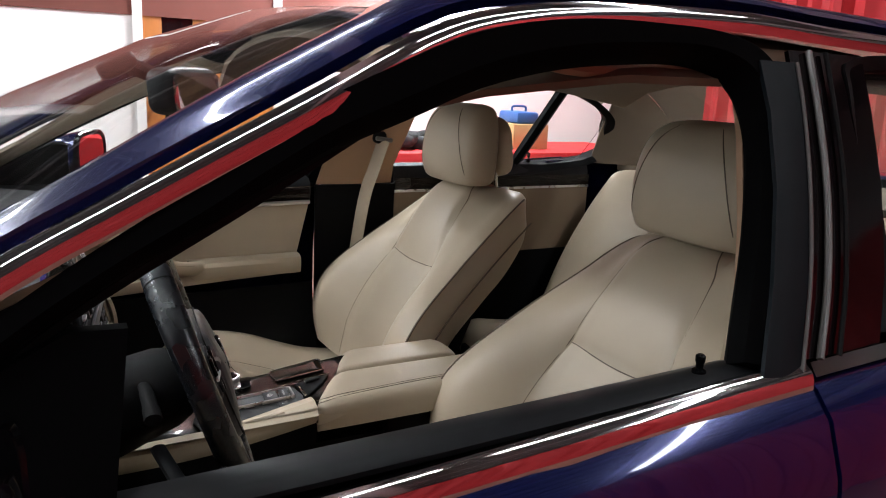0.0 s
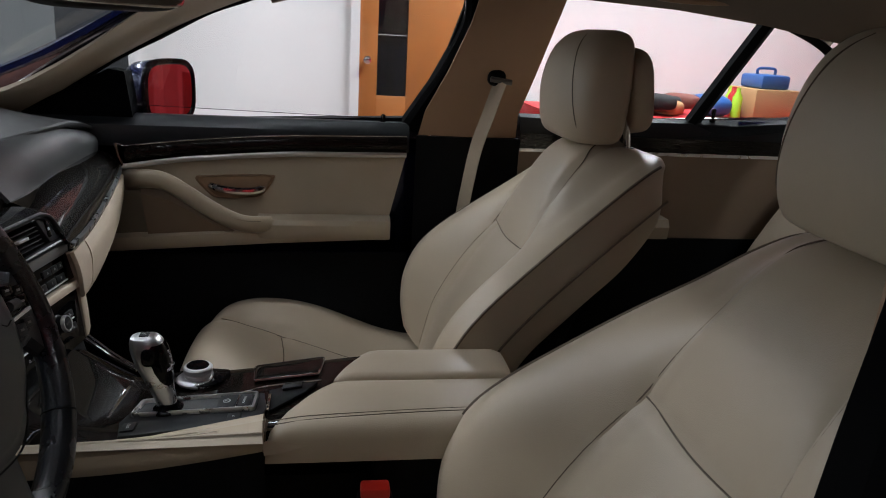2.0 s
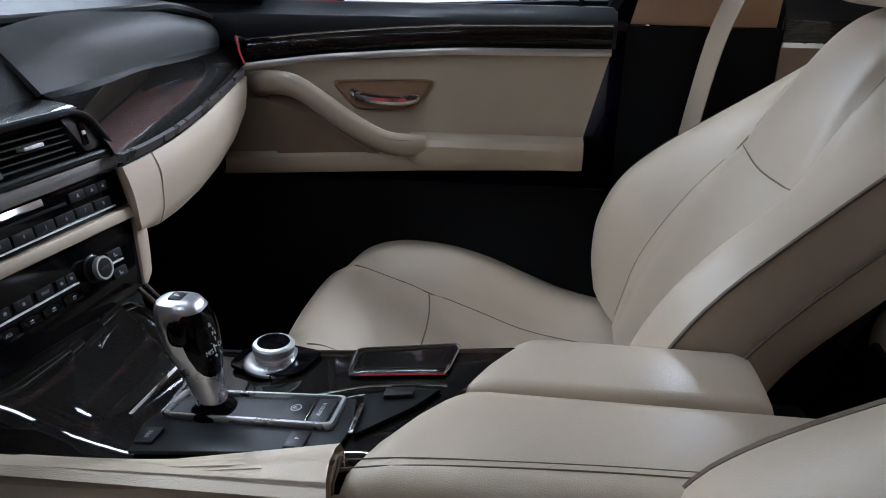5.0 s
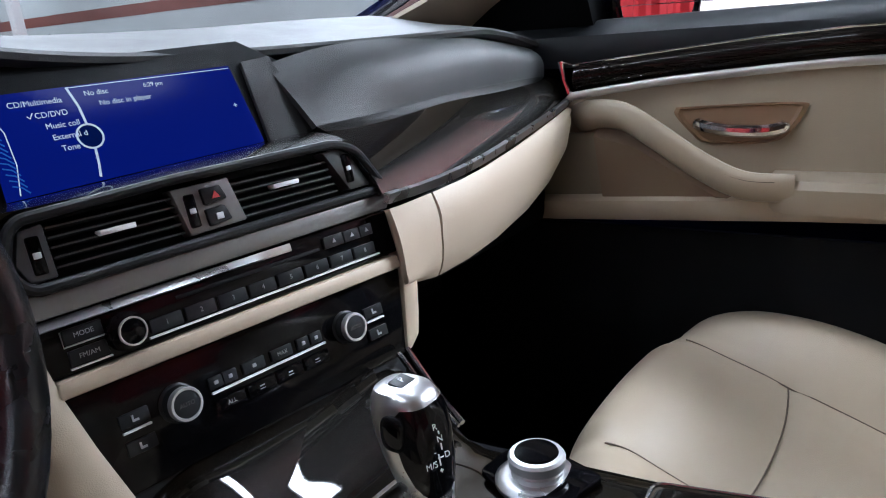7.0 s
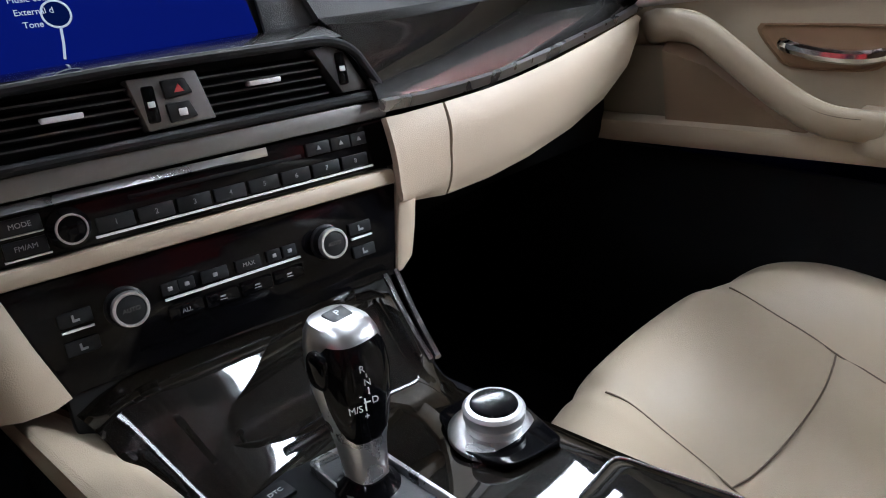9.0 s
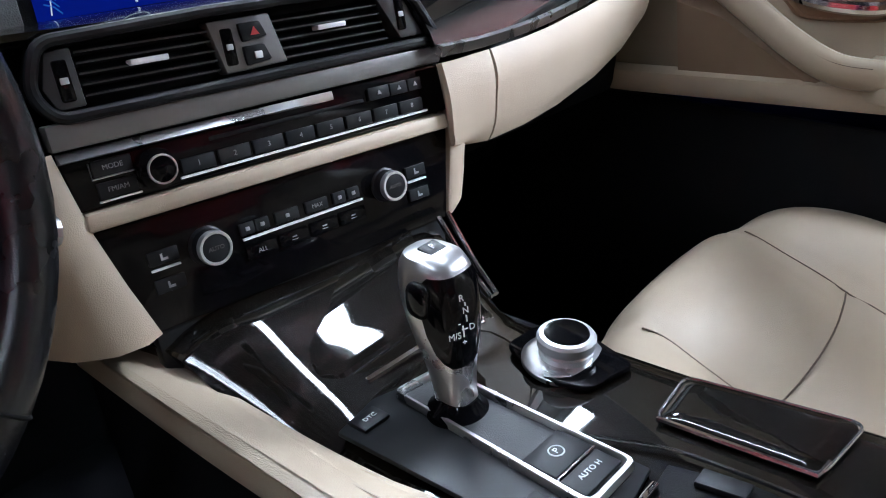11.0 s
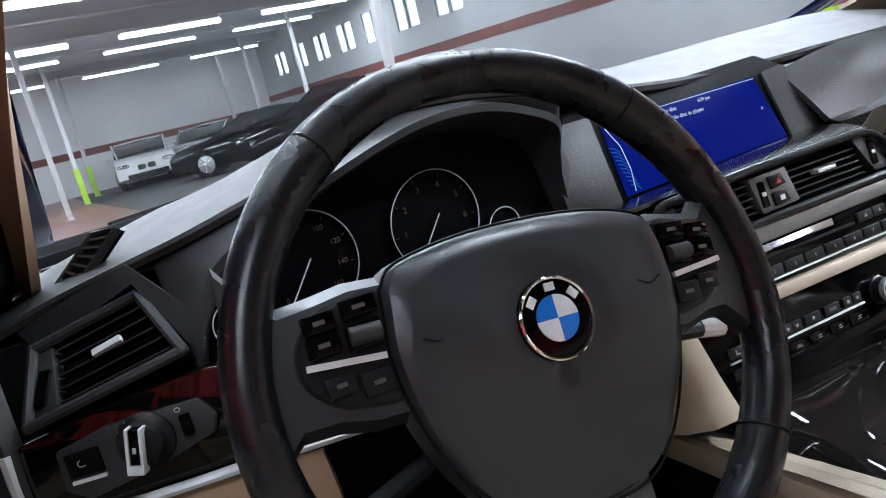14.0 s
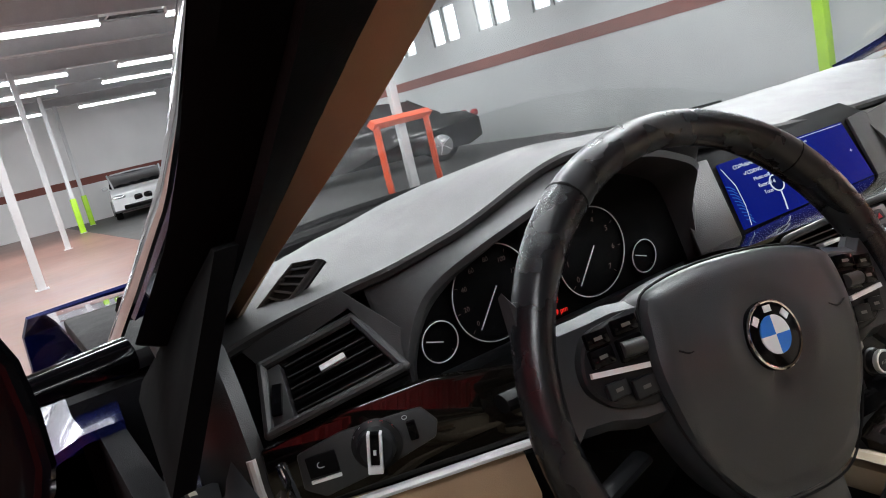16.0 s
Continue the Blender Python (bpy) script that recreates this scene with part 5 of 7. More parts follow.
part("dash_top", sheet(front[::-1] + rows, 0.006), "dash_top", dash, "grey grained dashboard top")
part("dash_core", box(-0.54, 0.60, 0.36, 0.60, 0.55, 0.86, 0.01), "black", dash)

# passenger face above the wood: grey skin
FACE_TOP = [(0.155, 0.222, 0.948), (0.22, 0.220, 0.957), (0.30, 0.219, 0.960), (0.46, 0.219, 0.955), (0.56, 0.219, 0.942), (0.665, 0.225, 0.926)]
WOOD_TOP = [(0.165, 0.176, 0.890), (0.29, 0.182, 0.888), (0.41, 0.188, 0.889), (0.55, 0.196, 0.886), (0.62, 0.199, 0.884), (0.685, 0.204, 0.881)]
WOOD_LOW = [(0.158, 0.100, 0.832), (0.235, 0.108, 0.827), (0.355, 0.121, 0.827), (0.52, 0.139, 0.839), (0.60, 0.149, 0.846), (0.672, 0.160, 0.853)]
ft, wt, wl = (smooth_path(p, 6) for p in (FACE_TOP, WOOD_TOP, WOOD_LOW))
bulge = Vector((0, -0.012, 0.006))
part("passenger_face", sheet([[a.lerp(b, k / 6) + bulge * math.sin(math.pi * k / 6) * min(1, 0.1 + i / 9) for k in range(7)] for i, (a, b) in enumerate(zip(ft, wt))], 0.006), "dash_grey", dash, "grey grained panel above the wood trim")
part("wood_trim", sheet([[a.lerp(b, k / 7) + Vector((0, -0.007, 0.0045)) * math.sin(math.pi * k / 7) ** 0.7 for k in range(8)] for a, b in zip(wt, wl)], 0.005), "wood", dash, "dark polished wood trim")
part("trim_edge", ribbon([p + Vector((0, -0.004, -0.004)) for p in wl], 0.009, 0.006, (0, -0.2, 1)), "satin", dash, "satin metal edge under the wood")
# outer right vent
VR = frame_m((0.635, 0.226, 0.913), (0.99, 0.12, -0.05), (0, 0.5, 0.86))
part("outer_vent", join(pprism(VR, [(-0.038, -0.013), (0.035, -0.011), (0.045, 0.005), (0.02, 0.020), (-0.045, 0.021)], -0.010, 0.01, 0.003)), "black", dash)
part("vent_tab", pbox(VR, -0.012, 0.010, -0.016, -0.010, -0.001, 0.0015, 0.0005), "chrome", dash)
# beige lower dash and glovebox: a bright upper face, folded under along a crease
def folded(rows, bow):
    out = []
    for top, crease, foot in rows:
        a, c, f = Vector(top), Vector(crease), Vector(foot)
        f = c + Vector(((f - c).x, (f - c).y * 0.45, (f - c).z * 1.35))
        upper = [a.lerp(c, k / 5) + Vector((0, -bow, 0.2 * bow)) * math.sin(math.pi * k / 5) for k in range(6)]
        out.append(upper + [c.lerp(f, k / 4) + Vector((0, -0.003, -0.003)) * math.sin(math.pi * k / 4) for k in range(1, 5)])
    return sheet(out, 0.006)


part("lower_dash", folded([((0.160, 0.0955, 0.818), (0.163, 0.086, 0.758), (0.166, 0.100, 0.748)), ((0.18, 0.0975, 0.8165), (0.182, 0.088, 0.758), (0.185, 0.106, 0.744)), ((0.21, 0.1005, 0.8155), (0.208, 0.091, 0.767), (0.212, 0.112, 0.742)), ((0.2345, 0.103, 0.8145), (0.2315, 0.093, 0.774), (0.235, 0.118, 0.740))], 0.003), "beige_plastic", dash, "beige lower dashboard")
lid_rows = [((0.2375, 0.103, 0.8145), (0.2345, 0.093, 0.774), (0.238, 0.118, 0.740)), ((0.30, 0.110, 0.813), (0.30, 0.100, 0.771), (0.31, 0.132, 0.735)), ((0.355, 0.116, 0.814), (0.37, 0.109, 0.772), (0.39, 0.145, 0.735)), ((0.44, 0.125, 0.819), (0.47, 0.121, 0.777), (0.49, 0.158, 0.742)), ((0.52, 0.134, 0.826), (0.565, 0.134, 0.786), (0.58, 0.170, 0.756)), ((0.60, 0.144, 0.834), (0.63, 0.143, 0.810), (0.64, 0.172, 0.782)), ((0.655, 0.153, 0.839), (0.662, 0.153, 0.829), (0.668, 0.170, 0.812))]
gb = part("glovebox_lid", folded(lid_rows, 0.004), "beige_plastic", dash, "beige glovebox lid")
part("glovebox_latch", pprism(frame_m((0.345, 0.1225, 0.756), (1, 0.16, 0.0), (0, -0.75, 0.65)), [(-0.030, -0.007), (0.034, -0.005), (0.030, 0.007), (-0.026, 0.005)], -0.003, 0.01, 0.002), "leather_shaded", gb)
part("glovebox_underside", box(0.15, 0.68, 0.20, 0.60, 0.66, 0.74, 0.02), "black", dash)

# ---- display ----
scr = thing("display_screen", (0.01, 0.22, 0.87), "wide blue car display showing the disc menu", "display")
part("bezel", join(pprism(SM, [(-0.145, -0.048), (-0.135, 0.062), (0.128, 0.068), (0.163, 0.046), (0.173, -0.030), (0.115, -0.042)], 0.004, 0.02, 0.002)), "black", scr)
part("bezel_side", pprism(SM, [(-0.175, -0.05), (-0.165, 0.05), (-0.108, 0.05), (-0.115, -0.05)], 0.0, 0.0035, 0.001), "dash_grey", scr)
part("bezel_side", pprism(SM, [(0.116, -0.040), (0.120, 0.045), (0.152, 0.048), (0.172, -0.028)], -0.001, 0.0035, 0.001), "dash_grey", scr)
part("panel", pprism(SM, [(-0.105, -0.036), (-0.098, 0.040), (0.1065, 0.043), (0.111, -0.030)], 0.0, 0.0036), "screen", scr)
for body, s, z, size in (("CD/Multimedia", -0.0625, 0.031, 0.0062), ("CD/DVD", -0.0545, 0.0210, 0.0062), ("Music coll", -0.0495, 0.0120, 0.0062), ("External d", -0.0475, 0.0030, 0.0062), ("Tone", -0.0505, -0.006, 0.0062), ("No disc", -0.0165, 0.0335, 0.0060), ("6:29 pm", 0.031, 0.0345, 0.0052), ("No disc in player", 0.004, 0.0245, 0.0062), ("+", 0.097, 0.006, 0.008)):
    part("menu_text", text_mesh(body, size, SM @ pose(s, -0.0006, z, 90, 0, 0), 0.0001), "screen_light", scr)
part("menu_tick", tube([SM @ Vector(p) for p in ((-0.0715, -0.0008, 0.0215), (-0.0700, -0.0008, 0.0195), (-0.0672, -0.0008, 0.0235))], 0.0004, 4), "screen_light", scr)
part("menu_line", ribbon([SM @ Vector(p) for p in ((-0.037, -0.0006, 0.040), (-0.0335, -0.0006, 0.024), (-0.033, -0.0006, 0.010))], 0.0018, 0.0004, SM.to_3x3() @ Vector((1, 0, 0))), "screen_light", scr)
part("menu_line", ribbon([SM @ Vector(p) for p in ((-0.034, -0.0006, -0.010), (-0.036, -0.0006, -0.022), (-0.0385, -0.0006, -0.032))], 0.0018, 0.0004, SM.to_3x3() @ Vector((1, 0, 0))), "screen_light", scr)
part("menu_line", ribbon([SM @ Vector(p) for p in ((-0.036, -0.0006, 0.0395), (0.105, -0.0006, 0.0405))], 0.0006, 0.0004, SM.to_3x3() @ Vector((0, 0, 1))), "screen_light", scr)
part("menu_ring", tube([SM @ Vector((-0.034 + 0.0095 * math.cos(a), -0.0008, 0.0 + 0.0095 * math.sin(a))) for a in [2 * math.pi * k / 32 for k in range(32)]], 0.0008, 5, True), "screen_light", scr)
part("menu_disc", lathe([(0.009, 0.0), (0.009, 0.0004)], SM @ Vector((-0.034, 0.0, 0.0)), SM.to_3x3() @ Vector((0, -1, 0)), 28), glow("screen_dark", (0.003, 0.012, 0.10), 0.5, 0.03), scr)
for k in range(10):
    part("menu_arc", ribbon([SM @ Vector((-0.104 + 0.0006 * k, -0.0006, 0.014 - 0.0045 * k)), SM @ Vector((-0.0985 + 0.0006 * k, -0.0006, 0.012 - 0.0045 * k)), SM @ Vector((-0.0935 + 0.0005 * k, -0.0006, 0.007 - 0.0045 * k))], 0.0010, 0.0003, SM.to_3x3() @ Vector((0, 0, 1))), glow("screen_mid", (0.03, 0.12, 0.5), 0.6, 0.05), scr)
part("menu_line", ribbon([SM @ Vector(p) for p in ((-0.098, -0.0006, 0.034), (-0.090, -0.0006, 0.012), (-0.0905, -0.0006, -0.012), (-0.096, -0.0006, -0.034))], 0.0008, 0.0003, SM.to_3x3() @ Vector((1, 0, 0))), "screen_light", scr)
# wood ledge under the screen
a = [PM @ Vector((s, -0.004, 0.090)) for s in (-0.19, -0.13, 0.0, 0.085, 0.110, 0.128)]
b = [SM @ Vector((s, 0.0, z)) for s, z in ((-0.20, -0.045), (-0.14, -0.041), (0.0, -0.035), (0.09, -0.032), (0.12, -0.031), (0.145, -0.030))]
part("wood_ledge", sheet([[p.lerp(q, k / 5) + Vector((0, -0.002, 0.004)) * math.sin(math.pi * k / 5) for k in range(6)] for p, q in zip(smooth_path(a, 4), smooth_path(b, 4))], 0.004), "wood", dash, "dark polished wood ledge")

def rounded(pts, r, n=5):
    """A closed outline with its corners rounded."""
    out = []
    for i, p in enumerate(pts):
        a, b = (pts[i - 1] - p), (pts[(i + 1) % len(pts)] - p)
        p0, p1 = p + a.normalized() * min(r, a.length * 0.45), p + b.normalized() * min(r, b.length * 0.45)
        for k in range(n + 1):
            t = k / n
            out.append(p0 * (1 - t) ** 2 + p * 2 * t * (1 - t) + p1 * t * t)
    return out


# ---- centre vents ----
cv = thing("air_vents", tuple(PM @ Vector((0, 0, 0.06))), "pair of black centre air vents in a charcoal frame", "air vent")
OUT = [(-0.150, 0.0385), (-0.160, 0.057), (-0.149, 0.0835), (-0.04, 0.0880), (0.112, 0.0890), (0.134, 0.080), (0.156, 0.0420)]
part("back_plate", pprism(PM, OUT, 0.012, 0.02), "black", cv)
ring = [PM @ Vector((s, -0.006, z)) for s, z in OUT]
part("vent_frame", tube(rounded(ring, 0.010), 0.0040, 10, True), "satin_black", cv)
part("end_plate", pprism(PM, [(-0.1465, 0.043), (-0.152, 0.057), (-0.1455, 0.0775), (-0.1305, 0.079), (-0.1300, 0.044)], -0.004, 0.010, 0.001), "vent_grey", cv)
part("end_plate", pprism(PM, [(0.119, 0.0475), (0.099, 0.0835), (0.115, 0.0845), (0.127, 0.078), (0.143, 0.0475)], -0.004, 0.010, 0.001), "vent_grey", cv)
part("middle_plate", pprism(PM, [(-0.0425, 0.0810), (0.0055, 0.0815), (0.0130, 0.0470), (-0.0355, 0.0455)], -0.004, 0.010, 0.0015), "grey_plastic", cv, "grey plate with hazard and lock buttons")
for s0, s1, sh in ((-0.128, -0.038, 0.0), (0.008, 0.108, 0.0)):
    for k in range(5):
        z = 0.049 + 0.0065 * k
        o = -0.0035 * k * (0.4 if s0 > 0 else 0.15)
        sl = part("slat", xf(prism([(0.0005, z - 0.0005), (0.011, z + 0.003), (0.011, z + 0.0045), (0.0, z + 0.0012)], "x", s0 + o * (s0 > 0), s1 + o), PM), "black", cv)
        part("slat_edge", pbox(PM, s0 + o * (s0 > 0), s1 + o, -0.0006, 0.0008, z - 0.0002, z + 0.0009), "vent_grey", sl)
for s, z in ((-0.0855, 0.064), (0.055, 0.066)):
    part("vent_tab", pbox(PM, s - 0.0125, s + 0.0125, -0.006, 0.004, z - 0.0019, z + 0.0019, 0.0008), "bright_tab", cv, "bright chrome vent tab")
for s, z in ((-0.139, 0.060), (-0.030, 0.063), (0.1215, 0.066)):
    part("thumb_wheel", pbox(PM, s - 0.0045, s + 0.0045, -0.0055, 0.004, z - 0.0125, z + 0.0125, 0.0018), "gloss_black", cv)
    part("wheel_mark", pbox(PM, s - 0.0025, s + 0.0025, -0.0062, -0.005, z - 0.002, z + 0.002, 0.0005), "screen_mid" if 0 else "white_mark", cv)
for z0, z1, mk in ((0.0645, 0.0775, "red_mark"), (0.0485, 0.062, "white_mark")):
    bt = part("push_button", pprism(PM, [(-0.020, z0), (-0.021, z1), (-0.004, z1), (0.0, z0 + 0.002)], -0.0065, 0.0, 0.0015), "satin_black", cv)
    part("button_mark", pprism(PM, [(-0.0135, z0 + 0.004), (-0.0065, z0 + 0.004), (-0.010, z0 + 0.0095)], -0.0072, -0.006) if mk == "red_mark" else pbox(PM, -0.0135, -0.0075, -0.0072, -0.006, z0 + 0.004, z0 + 0.009, 0.0004), mk, bt)

# ---- centre stack ----
part("metal_strip", pprism(PM, [(-0.158, 0.0205), (-0.158, 0.0365), (0.160, 0.0365), (0.154, 0.0225)], -0.006, 0.01, 0.0015), "strip_grey", dash, "brushed grey strip under the vents")
rd = thing("radio_panel", tuple(PM @ Vector((0, 0, 0))), "gloss black radio panel with numbered buttons", "car radio")
part("faceplate", pprism(PM, [(-0.1515, -0.0188), (-0.157, 0.0195), (0.1535, 0.0215), (0.1560, -0.0180)], -0.002, 0.012, 0.001), "gloss_black", rd)
# added metal wedge, tapering to the right, for the window's reflection in the gloss panel
part("reflection_strip", loft([[PM @ Vector(p) for p in ((s, -0.0021, 0.0192), (s, -0.0025 - 0.0085 * (1 - u), 0.0140), (s, -0.0021, 0.0125))] for u, s in [(k / 12, lerp(-0.1565, 0.045, k / 12)) for k in range(13)]]), "satin", rd, "satin wedge imitating the reflected streak on the radio's top")
part("disc_slot", pbox(PM, -0.060, 0.072, -0.0026, 0.0, 0.0052, 0.0082, 0.0006), "rubber", rd)
for i in range(8):
    s = -0.0715 + 0.0270 * i
    bt = part("radio_button", pbox(PM, s - 0.0122, s + 0.0122, -0.004, 0.0, -0.0118, -0.0018, 0.0006), "satin_black", rd)
    part("button_mark", ptext(PM, s, -0.0066, str(i + 1), 0.0052), "button_print", bt)
for s, w in ((0.087, 0.0105), (0.1075, 0.0088), (0.1245, 0.0072)):
    bt = part("radio_button", pbox(PM, s - w, s + w, -0.004, 0.0, 0.0048, 0.0146, 0.0006), "satin_black", rd)
    part("button_mark", pprism(PM, [(s - 0.002, 0.0085), (s + 0.002, 0.0085), (s, 0.0120)], -0.0048, -0.003), "button_print", bt)
for body, z in (("MODE", 0.0055), ("FM/AM", -0.0085)):
    bt = part("radio_button", pbox(PM, -0.139, -0.114, -0.004, 0.0, z - 0.0055, z + 0.005, 0.0006), "satin_black", rd)
    part("button_mark", ptext(PM, -0.1265, z, body, 0.0046), "button_print", bt)
part("light_line", pbox(PM, -0.140, -0.113, -0.0042, 0.0, -0.0158, -0.0146), "bright_tab", rd)
part("light_line", pbox(PM, -0.086, 0.1335, -0.0042, 0.0, -0.0146, -0.0130), "bright_tab", rd)
part("button_frame", tube([PM @ Vector(p) for p in ((-0.113, -0.004, -0.0005), (-0.1405, -0.004, -0.0005), (-0.1405, -0.004, 0.010))], 0.0006, 5), "satin", rd)
kb = part("volume_knob", lathe([(0.0135, 0.0), (0.0135, 0.006), (0.0115, 0.008), (0.0095, 0.015), (0.007, 0.0165)], PM @ Vector((-0.1008, -0.001, -0.003)), PM.to_3x3() @ Vector((0, -1, 0)), 32), "gloss_black", rd)
part("knob_ring", ring_of(0.0084, 0.0098, 0.002, PM @ Vector((-0.1008, -0.0155, -0.003)), PM.to_3x3() @ Vector((0, -1, 0))), "silver", kb)
part("beige_bar", join(pprism(PM, [(-0.153, -0.0315), (-0.1515, -0.0195), (0.1495, -0.0195), (0.1515, -0.0325)], -0.009, 0.012, 0.003)), "beige_plastic", dash, "beige moulded bar")
cl = thing("climate_panel", tuple(PM @ Vector((0, 0, -0.07))), "gloss black climate control panel with two knobs", "climate control")
part("stack_foot", pprism(PM, [(-0.130, -0.150), (-0.130, -0.108), (0.134, -0.108), (0.134, -0.150)], 0.001, 0.014, 0.002), "satin_black", dash)
part("faceplate", pprism(PM, [(-0.131, -0.110), (-0.1515, -0.0325), (0.152, -0.0335), (0.1365, -0.109)], -0.002, 0.012, 0.001), "gloss_black", cl)
for s in (-0.0803, 0.0770):
    kb = part("temperature_knob", lathe([(0.0142, 0.0), (0.0142, 0.002), (0.0125, 0.003), (0.0118, 0.014), (0.0095, 0.0150)], PM @ Vector((s, -0.001, -0.0638)), PM.to_3x3() @ Vector((0, -1, 0)), 36), "satin_black", cl)
    part("knob_ring", ring_of(0.0094, 0.0123, 0.005, PM @ Vector((s, -0.0115, -0.0638)), PM.to_3x3() @ Vector((0, -1, 0))), "silver", kb)
    part("button_mark", text_mesh("AUTO", 0.0042, PM @ pose(s, -0.0164, -0.0638, 90, 0, 0), 0.0001), "grey_plastic", kb)
part("light_line", pbox(PM, -0.0545, 0.0520, -0.0042, 0.0, -0.0690, -0.0674), "bright_tab", cl)
for i, s in enumerate((-0.0496, -0.0375, -0.0164, 0.0098, 0.0310, 0.0442)):
    bt = part("climate_button", pbox(PM, s - (0.0058 if i in (0, 1, 4, 5) else 0.0100), s + (0.0058 if i in (0, 1, 4, 5) else 0.0100), -0.004, 0.0, -0.0655, -0.0565, 0.0006), "satin_black", cl)
    if i == 3:
        part("button_mark", ptext(PM, s, -0.061, "MAX", 0.0045), "button_print", bt)
    else:
        part("button_mark", pbox(PM, s - 0.0018, s + 0.0018, -0.0046, -0.003, -0.0625, -0.0595, 0.0006), "button_print", bt)
for i, body in enumerate(("ALL", "", "", "")):
    s = -0.0418 + 0.0272 * i
    bt = part("climate_button", pbox(PM, s - 0.0125, s + 0.0125, -0.0038, 0.0, -0.084, -0.0735, 0.0006), "gloss_black", cl)
    if body:
        part("button_mark", ptext(PM, s, -0.079, body, 0.0046), "button_print", bt)
    else:
        part("button_mark", join(pbox(PM, s - 0.0026, s + 0.0026, -0.0044, -0.003, -0.0805, -0.0800), pbox(PM, s - 0.0020, s + 0.0020, -0.0044, -0.003, -0.0785, -0.0775)), "button_print", bt)
for s in (-0.112, 0.1095):
    for z in (-0.0605, -0.080):
        bt = part("climate_button", pbox(PM, s - 0.0105, s + 0.0105, -0.004, 0.0, z - 0.0048, z + 0.0048, 0.0006), "satin_black", cl)
        part("button_mark", join(pbox(PM, s - 0.0022, s - 0.0008, -0.0046, -0.003, z - 0.0022, z + 0.0025), pbox(PM, s - 0.0008, s + 0.0025, -0.0046, -0.003, z - 0.0022, z - 0.0006)), "button_print", bt)
    part("light_line", pbox(PM, s - 0.010, s + 0.010, -0.0042, 0.0, -0.0690, -0.0676), "bright_tab", cl)
# beige cheeks beside the stack
part("cheek", pprism(PM, [(0.1545, 0.020), (0.1575, -0.020), (0.152, -0.045), (0.1395, -0.095), (0.1365, -0.107), (0.142, -0.1085), (0.1555, -0.098), (0.1635, -0.075), (0.171, -0.047), (0.172, 0.020)], -0.005, 0.014, 0.003), "beige_plastic", dash, "beige cheek beside the controls")
part("cheek", sheet([[PM @ Vector(p) for p in row] for row in zip(
    [(-0.1585, -0.004, 0.020), (-0.1545, -0.005, -0.006), (-0.1500, -0.006, -0.0325), (-0.1400, -0.006, -0.070), (-0.1275, -0.006, -0.110)],
    [(-0.164, -0.006, 0.020), (-0.161, -0.008, -0.006), (-0.158, -0.010, -0.0325), (-0.150, -0.010, -0.070), (-0.139, -0.008, -0.113)],
    [(-0.174, -0.004, 0.020), (-0.173, -0.006, -0.006), (-0.172, -0.008, -0.0325), (-0.168, -0.008, -0.070), (-0.158, -0.004, -0.114)],
    [(-0.188, 0.006, 0.020), (-0.188, 0.004, -0.006), (-0.188, 0.004, -0.0325), (-0.186, 0.006, -0.070), (-0.180, 0.010, -0.112)],
    [(-0.200, 0.026, 0.020), (-0.202, 0.026, -0.006), (-0.203, 0.028, -0.0325), (-0.203, 0.030, -0.070), (-0.200, 0.034, -0.106)])], 0.006), "beige_plastic", dash, "beige cheek beside the controls")

# ---- instrument cluster and hood ----
hood_pts = [(-0.512, 0.868), (-0.507, 0.900), (-0.482, 0.938), (-0.43, 0.966), (-0.365, 0.990), (-0.305, 1.002), (-0.25, 1.0), (-0.205, 0.986), (-0.180, 0.970), (-0.166, 0.935), (-0.152, 0.875)]
arch = smooth_path([(x, 0.0, min(z, top_z(x, lip_y(x)) - 0.005)) for x, z in hood_pts], 6)
rows = [[Vector((p.x, lip_y(p.x) + 0.006, max(p.z, top_z(p.x, lip_y(p.x)) - 0.006))) for p in arch], [Vector((p.x, lip_y(p.x) - 0.001, lerp(p.z, max(p.z, top_z(p.x, lip_y(p.x)) - 0.009), 0.8))) for p in arch]]
for dy, sc, dz in ((0.200, 1.005, 0.001), (0.195, 1.0, 0.000), (0.196, 0.985, -0.006), (0.215, 0.965, -0.012), (0.246, 0.94, -0.018)):
    rows.append([Vector((-0.333 + (p.x + 0.333) * sc, dy + 0.8 * (0.250 - dy) * (0.5 - 0.5 * math.cos(math.pi * min(1, max(0, (-0.36 - p.x) / 0.15)))) + 0.8 * (0.250 - dy) * (0.5 - 0.5 * math.cos(math.pi * min(1, max(0, (p.x + 0.183) / 0.03)))), p.z + dz)) for p in arch])
part("cluster_hood", loft(rows, caps=False, closed=False), "dash", dash, "charcoal hood over the instruments")
# right flank of the hood
part("hood_flank", sheet([[(-0.152, 0.238, 0.860), (-0.165, 0.226, 0.92), (-0.178, 0.200, 0.968)], [(-0.130, 0.243, 0.860), (-0.142, 0.240, 0.92), (-0.158, 0.234, 0.966)], [(-0.106, 0.25, 0.860), (-0.118, 0.262, 0.92), (-0.132, 0.268, 0.962)]], 0.005), "dash", dash, "grey panel between instruments and display")
ic = thing("instrument_cluster", (-0.35, 0.245, 0.87), "four round dials with white rings behind the wheel", "instrument cluster")
part("dial_plate", prism([(-0.514, 0.855)] + [(p.x, p.z) for p in arch[::3]] + [(-0.148, 0.855)], "y", 0.246, 0.252), "gauge", ic)


